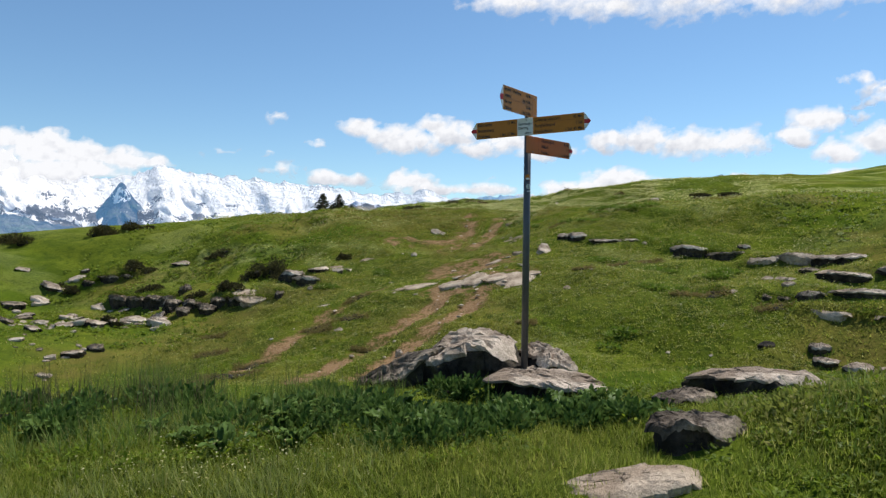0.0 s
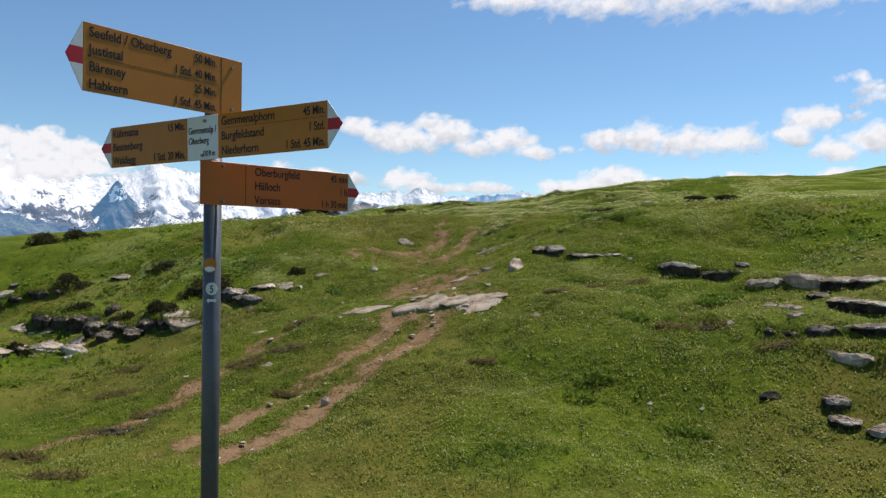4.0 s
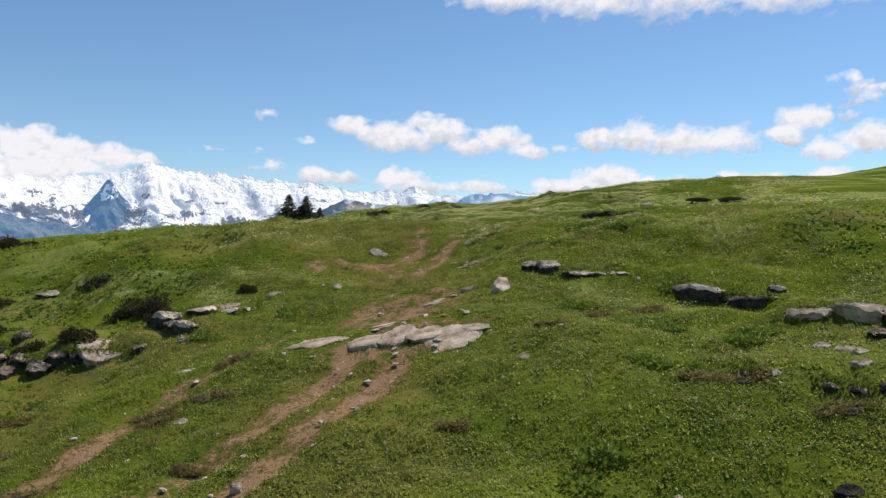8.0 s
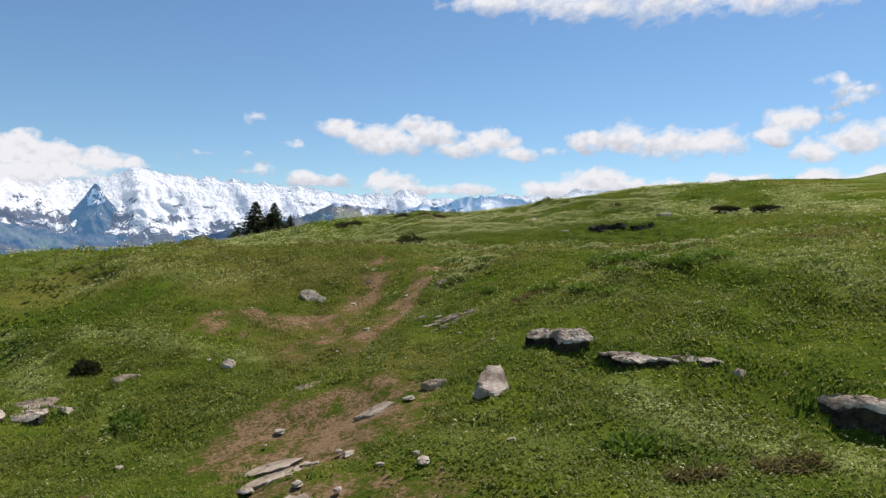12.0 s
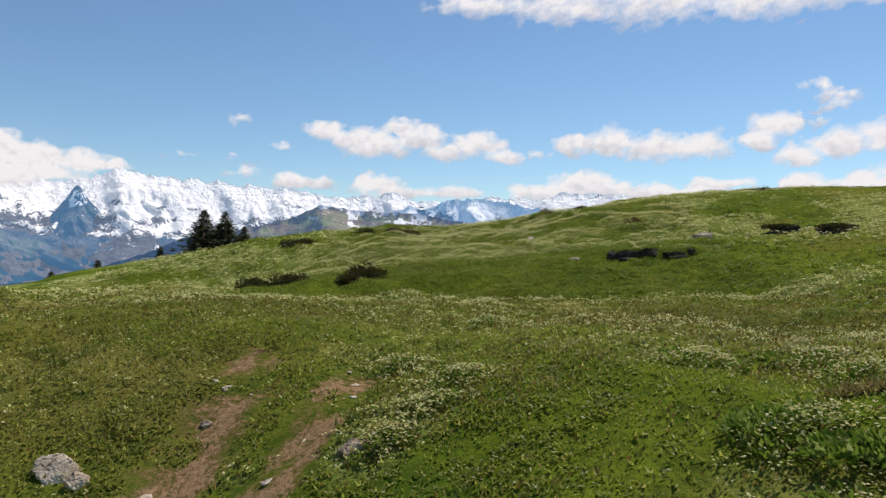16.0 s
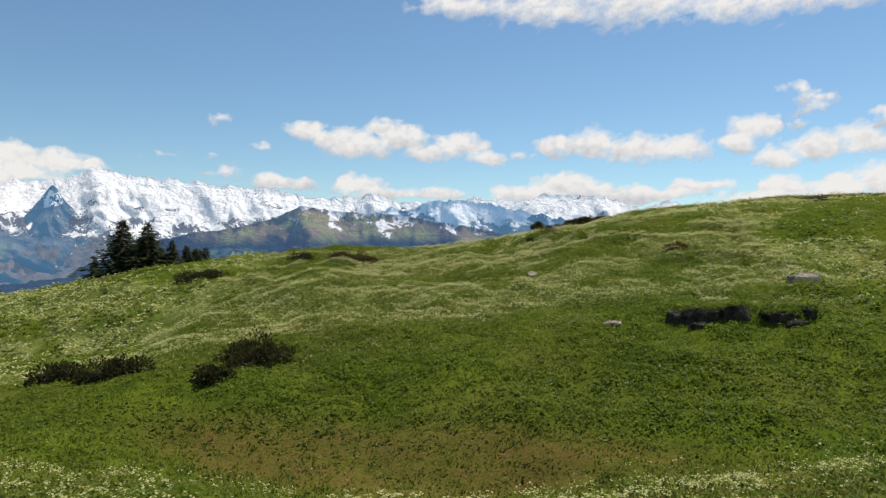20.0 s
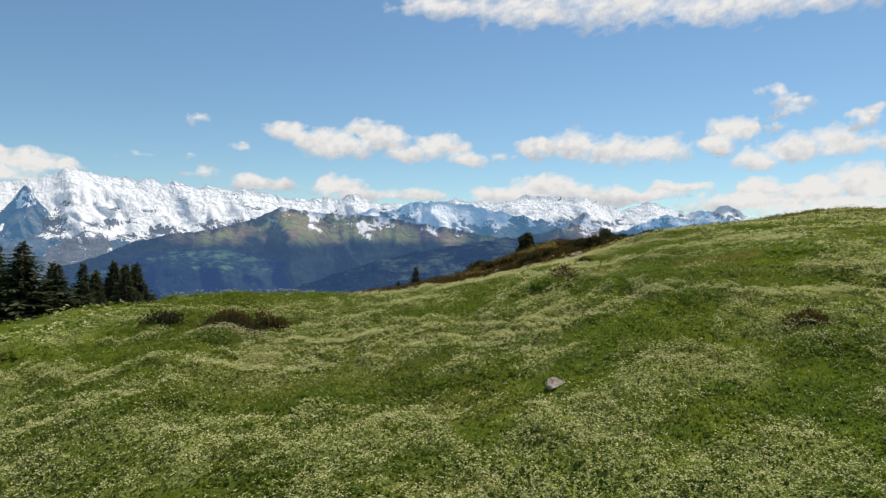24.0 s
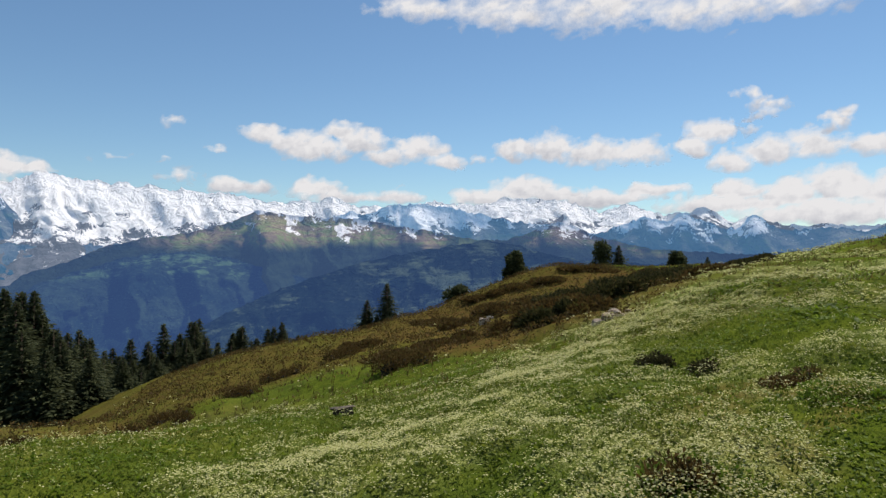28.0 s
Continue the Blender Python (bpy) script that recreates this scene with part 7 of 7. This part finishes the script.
def round_tree(x, y, top_z, wide, seed):
    """A stubby pine with a rounded crown of clumps."""
    r = np.random.default_rng(seed)
    base = gz(x, y)
    h = top_z - base
    top = tagged(new("stone_pine"), "rounded dark pine on the brown hillock", "tree")
    top.location = (x, y, base - 0.1)
    bm = bmesh.new()
    bmesh.ops.create_cone(bm, cap_ends=True, segments=9, radius1=0.16, radius2=0.05, depth=h * 0.8)
    bmesh.ops.translate(bm, verts=bm.verts, vec=(0, 0, h * 0.4))
    part("trunk", mesh_from(bm, "trunk", BARK, flat=False), top)
    pts, outs = [], []
    for k in range(44):
        up = r.uniform(0.18, 0.97)
        girth = wide * r.uniform(0.30, 0.50) * math.sqrt(max(0.05, 1 - ((up - 0.45) / 0.58) ** 2))
        a = r.uniform(0, 6.283)
        c = np.array([math.cos(a) * girth * r.uniform(0.2, 1), math.sin(a) * girth * r.uniform(0.2, 1), h * up])
        d = r.normal(size=(120, 3))
        d /= np.linalg.norm(d, axis=1, keepdims=True)
        pts.append(c + d * wide * 0.15 * r.uniform(0.5, 1, (120, 1))), outs.append(d + r.normal(size=d.shape) * 0.4)
    v, f = leaf_cards(np.concatenate(pts), np.concatenate(outs), r.uniform(0.20, 0.50, 44 * 120), 0.5, r)
    part("crown", mesh_of("crown", v, f, NEEDLES, flat=True), top)


SPRUCES = [spruce(s) for s in (3, 8, 15, 27)]
GROVE = [(-24.4, 112.0, 8.2), (-21.4, 110.6, 7.9), (-22.9, 113.0, 6.4), (-19.6, 112.0, 6.2), (-18.4, 113.4, 4.9), (-23.4, 110.8, 5.6), (-20.4, 111.8, 5.0), (-38.5, 115.0, 1.9), (-42.5, 112.0, 0.6), (-17.2, 114.0, 4.0), (-16.0, 114.5, 3.4), (-35.1, 150.0, 5.3), (-34.8, 153.0, 4.5), (-31.2, 150.0, 5.6), (-30.8, 152.0, 5.1), (-30.7, 155.0, 5.0), (-25.4, 148.0, 1.7), (-24.9, 150.0, 1.1), (-25.7, 156.0, -0.2), (-31.3, 158.0, 1.5), (-34.7, 158.0, 2.2), (-27.7, 147.0, 2.4), (-39.0, 150.0, 5.4), (-41.0, 154.0, 4.5), (-46.0, 152.0, 3.5), (-43.0, 160.0, 2.0), (-37.8, 160.0, 3.6), (-29.3, 149.0, 3.2), (-32.8, 148.0, 4.4), (-28.4, 152.0, 2.8), (-31.4, 176.0, -4.5), (-30.9, 180.0, -5.9)] + [
        (-28.2, 178.0, -6.3), (-27.8, 184.0, -5.9), (-27.6, 190.0, -2.2), (-25.2, 188.0, -4.7), (-23.2, 192.0, -2.0), (-20.8, 190.0, -4.5), (-18.1, 186.0, -5.4), (-18.1, 196.0, -5.5), (-16.6, 198.0, -3.4), (-13.8, 196.0, -5.3), (-11.5, 200.0, -3.8), (-10.2, 201.0, -3.1), (-7.7, 198.0, -5.6), (-6.3, 203.0, -5.7), (-4.7, 203.0, -6.5), (-27.2, 172.0, -6.5), (-29.8, 170.0, -5.0), (-22.3, 184.0, -3.8), (-26.3, 176.0, -6.8), (-26.3, 182.0, -6.9), (-17.7, 190.0, -6.9), (-15.0, 195.0, -7.1), (-12.6, 198.0, -7.1), (-30.5, 165.0, -3.5), (-29.2, 166.0, -4.3), (5.1, 200.0, 1.0), (8.7, 200.0, 4.0), (7.0, 198.0, -1.6), (-21.5, 138.0, 1.2), (-19.0, 141.0, 0.2), (-17.5, 145.0, -0.6), (-15.5, 149.0, -1.2)] + [
        (-13.0, 153.0, -1.8), (-22.5, 143.0, 1.6), (-10.5, 158.0, -2.5), (-8.5, 162.0, -3.0), (-24.5, 140.0, 2.6), (-16.0, 152.0, -2.0), (-12.0, 160.0, -3.0), (47.1, 186.0, 11.1), (58.1, 177.0, 9.4), (-31.3, 150.0, 5.6), (-30.5, 152.0, 5.2), (-28.3, 150.0, 5.4), (-28.1, 146.0, 4.7), (-27.5, 150.0, 2.9), (-32.9, 165.0, -0.2), (-32.3, 170.0, -0.9), (-31.7, 172.0, -2.2), (-31.8, 180.0, -4.7), (-31.0, 185.0, -4.0), (-28.4, 185.0, -4.4), (-26.5, 195.0, -4.2), (-23.6, 196.0, -2.0), (-24.4, 194.0, -2.3), (-20.9, 198.0, -6.3), (-18.3, 198.0, -4.6), (-17.6, 200.0, -4.0), (-15.4, 200.0, -6.4), (-12.9, 202.0, -4.4), (-10.1, 204.0, -5.1), (-7.8, 205.0, -5.9), (-5.8, 206.0, -7.1), (-3.5, 206.0, -7.9)]
for k, (x, y, top_z) in enumerate(GROVE):
    base = gz(x, y)
    high = max(2.5, top_z - base + 0.15)
    wide = ((2.9 if k < 7 else 2.3) + 0.12 * (k % 3)) * min(1.0, (11.0 / high) ** 0.5)
    m = pose(x, y, base - 0.15, 0, 0, k * 77) @ Matrix.Diagonal((high * wide, high * wide, high, 1))
    if k < len(SPRUCES):
        SPRUCES[k].matrix_basis = m
    else:
        made = copy_thing(SPRUCES[k % len(SPRUCES)], Matrix())
        made.matrix_basis = m
round_tree(43.9, 185.0, 11.7, 4.6, 5)
round_tree(51.1, 172.0, 9.9, 3.2, 9)
round_tree(16.1, 148.5, 6.0, 3.0, 12)
round_tree(22.6, 150.0, 9.8, 2.5, 21)
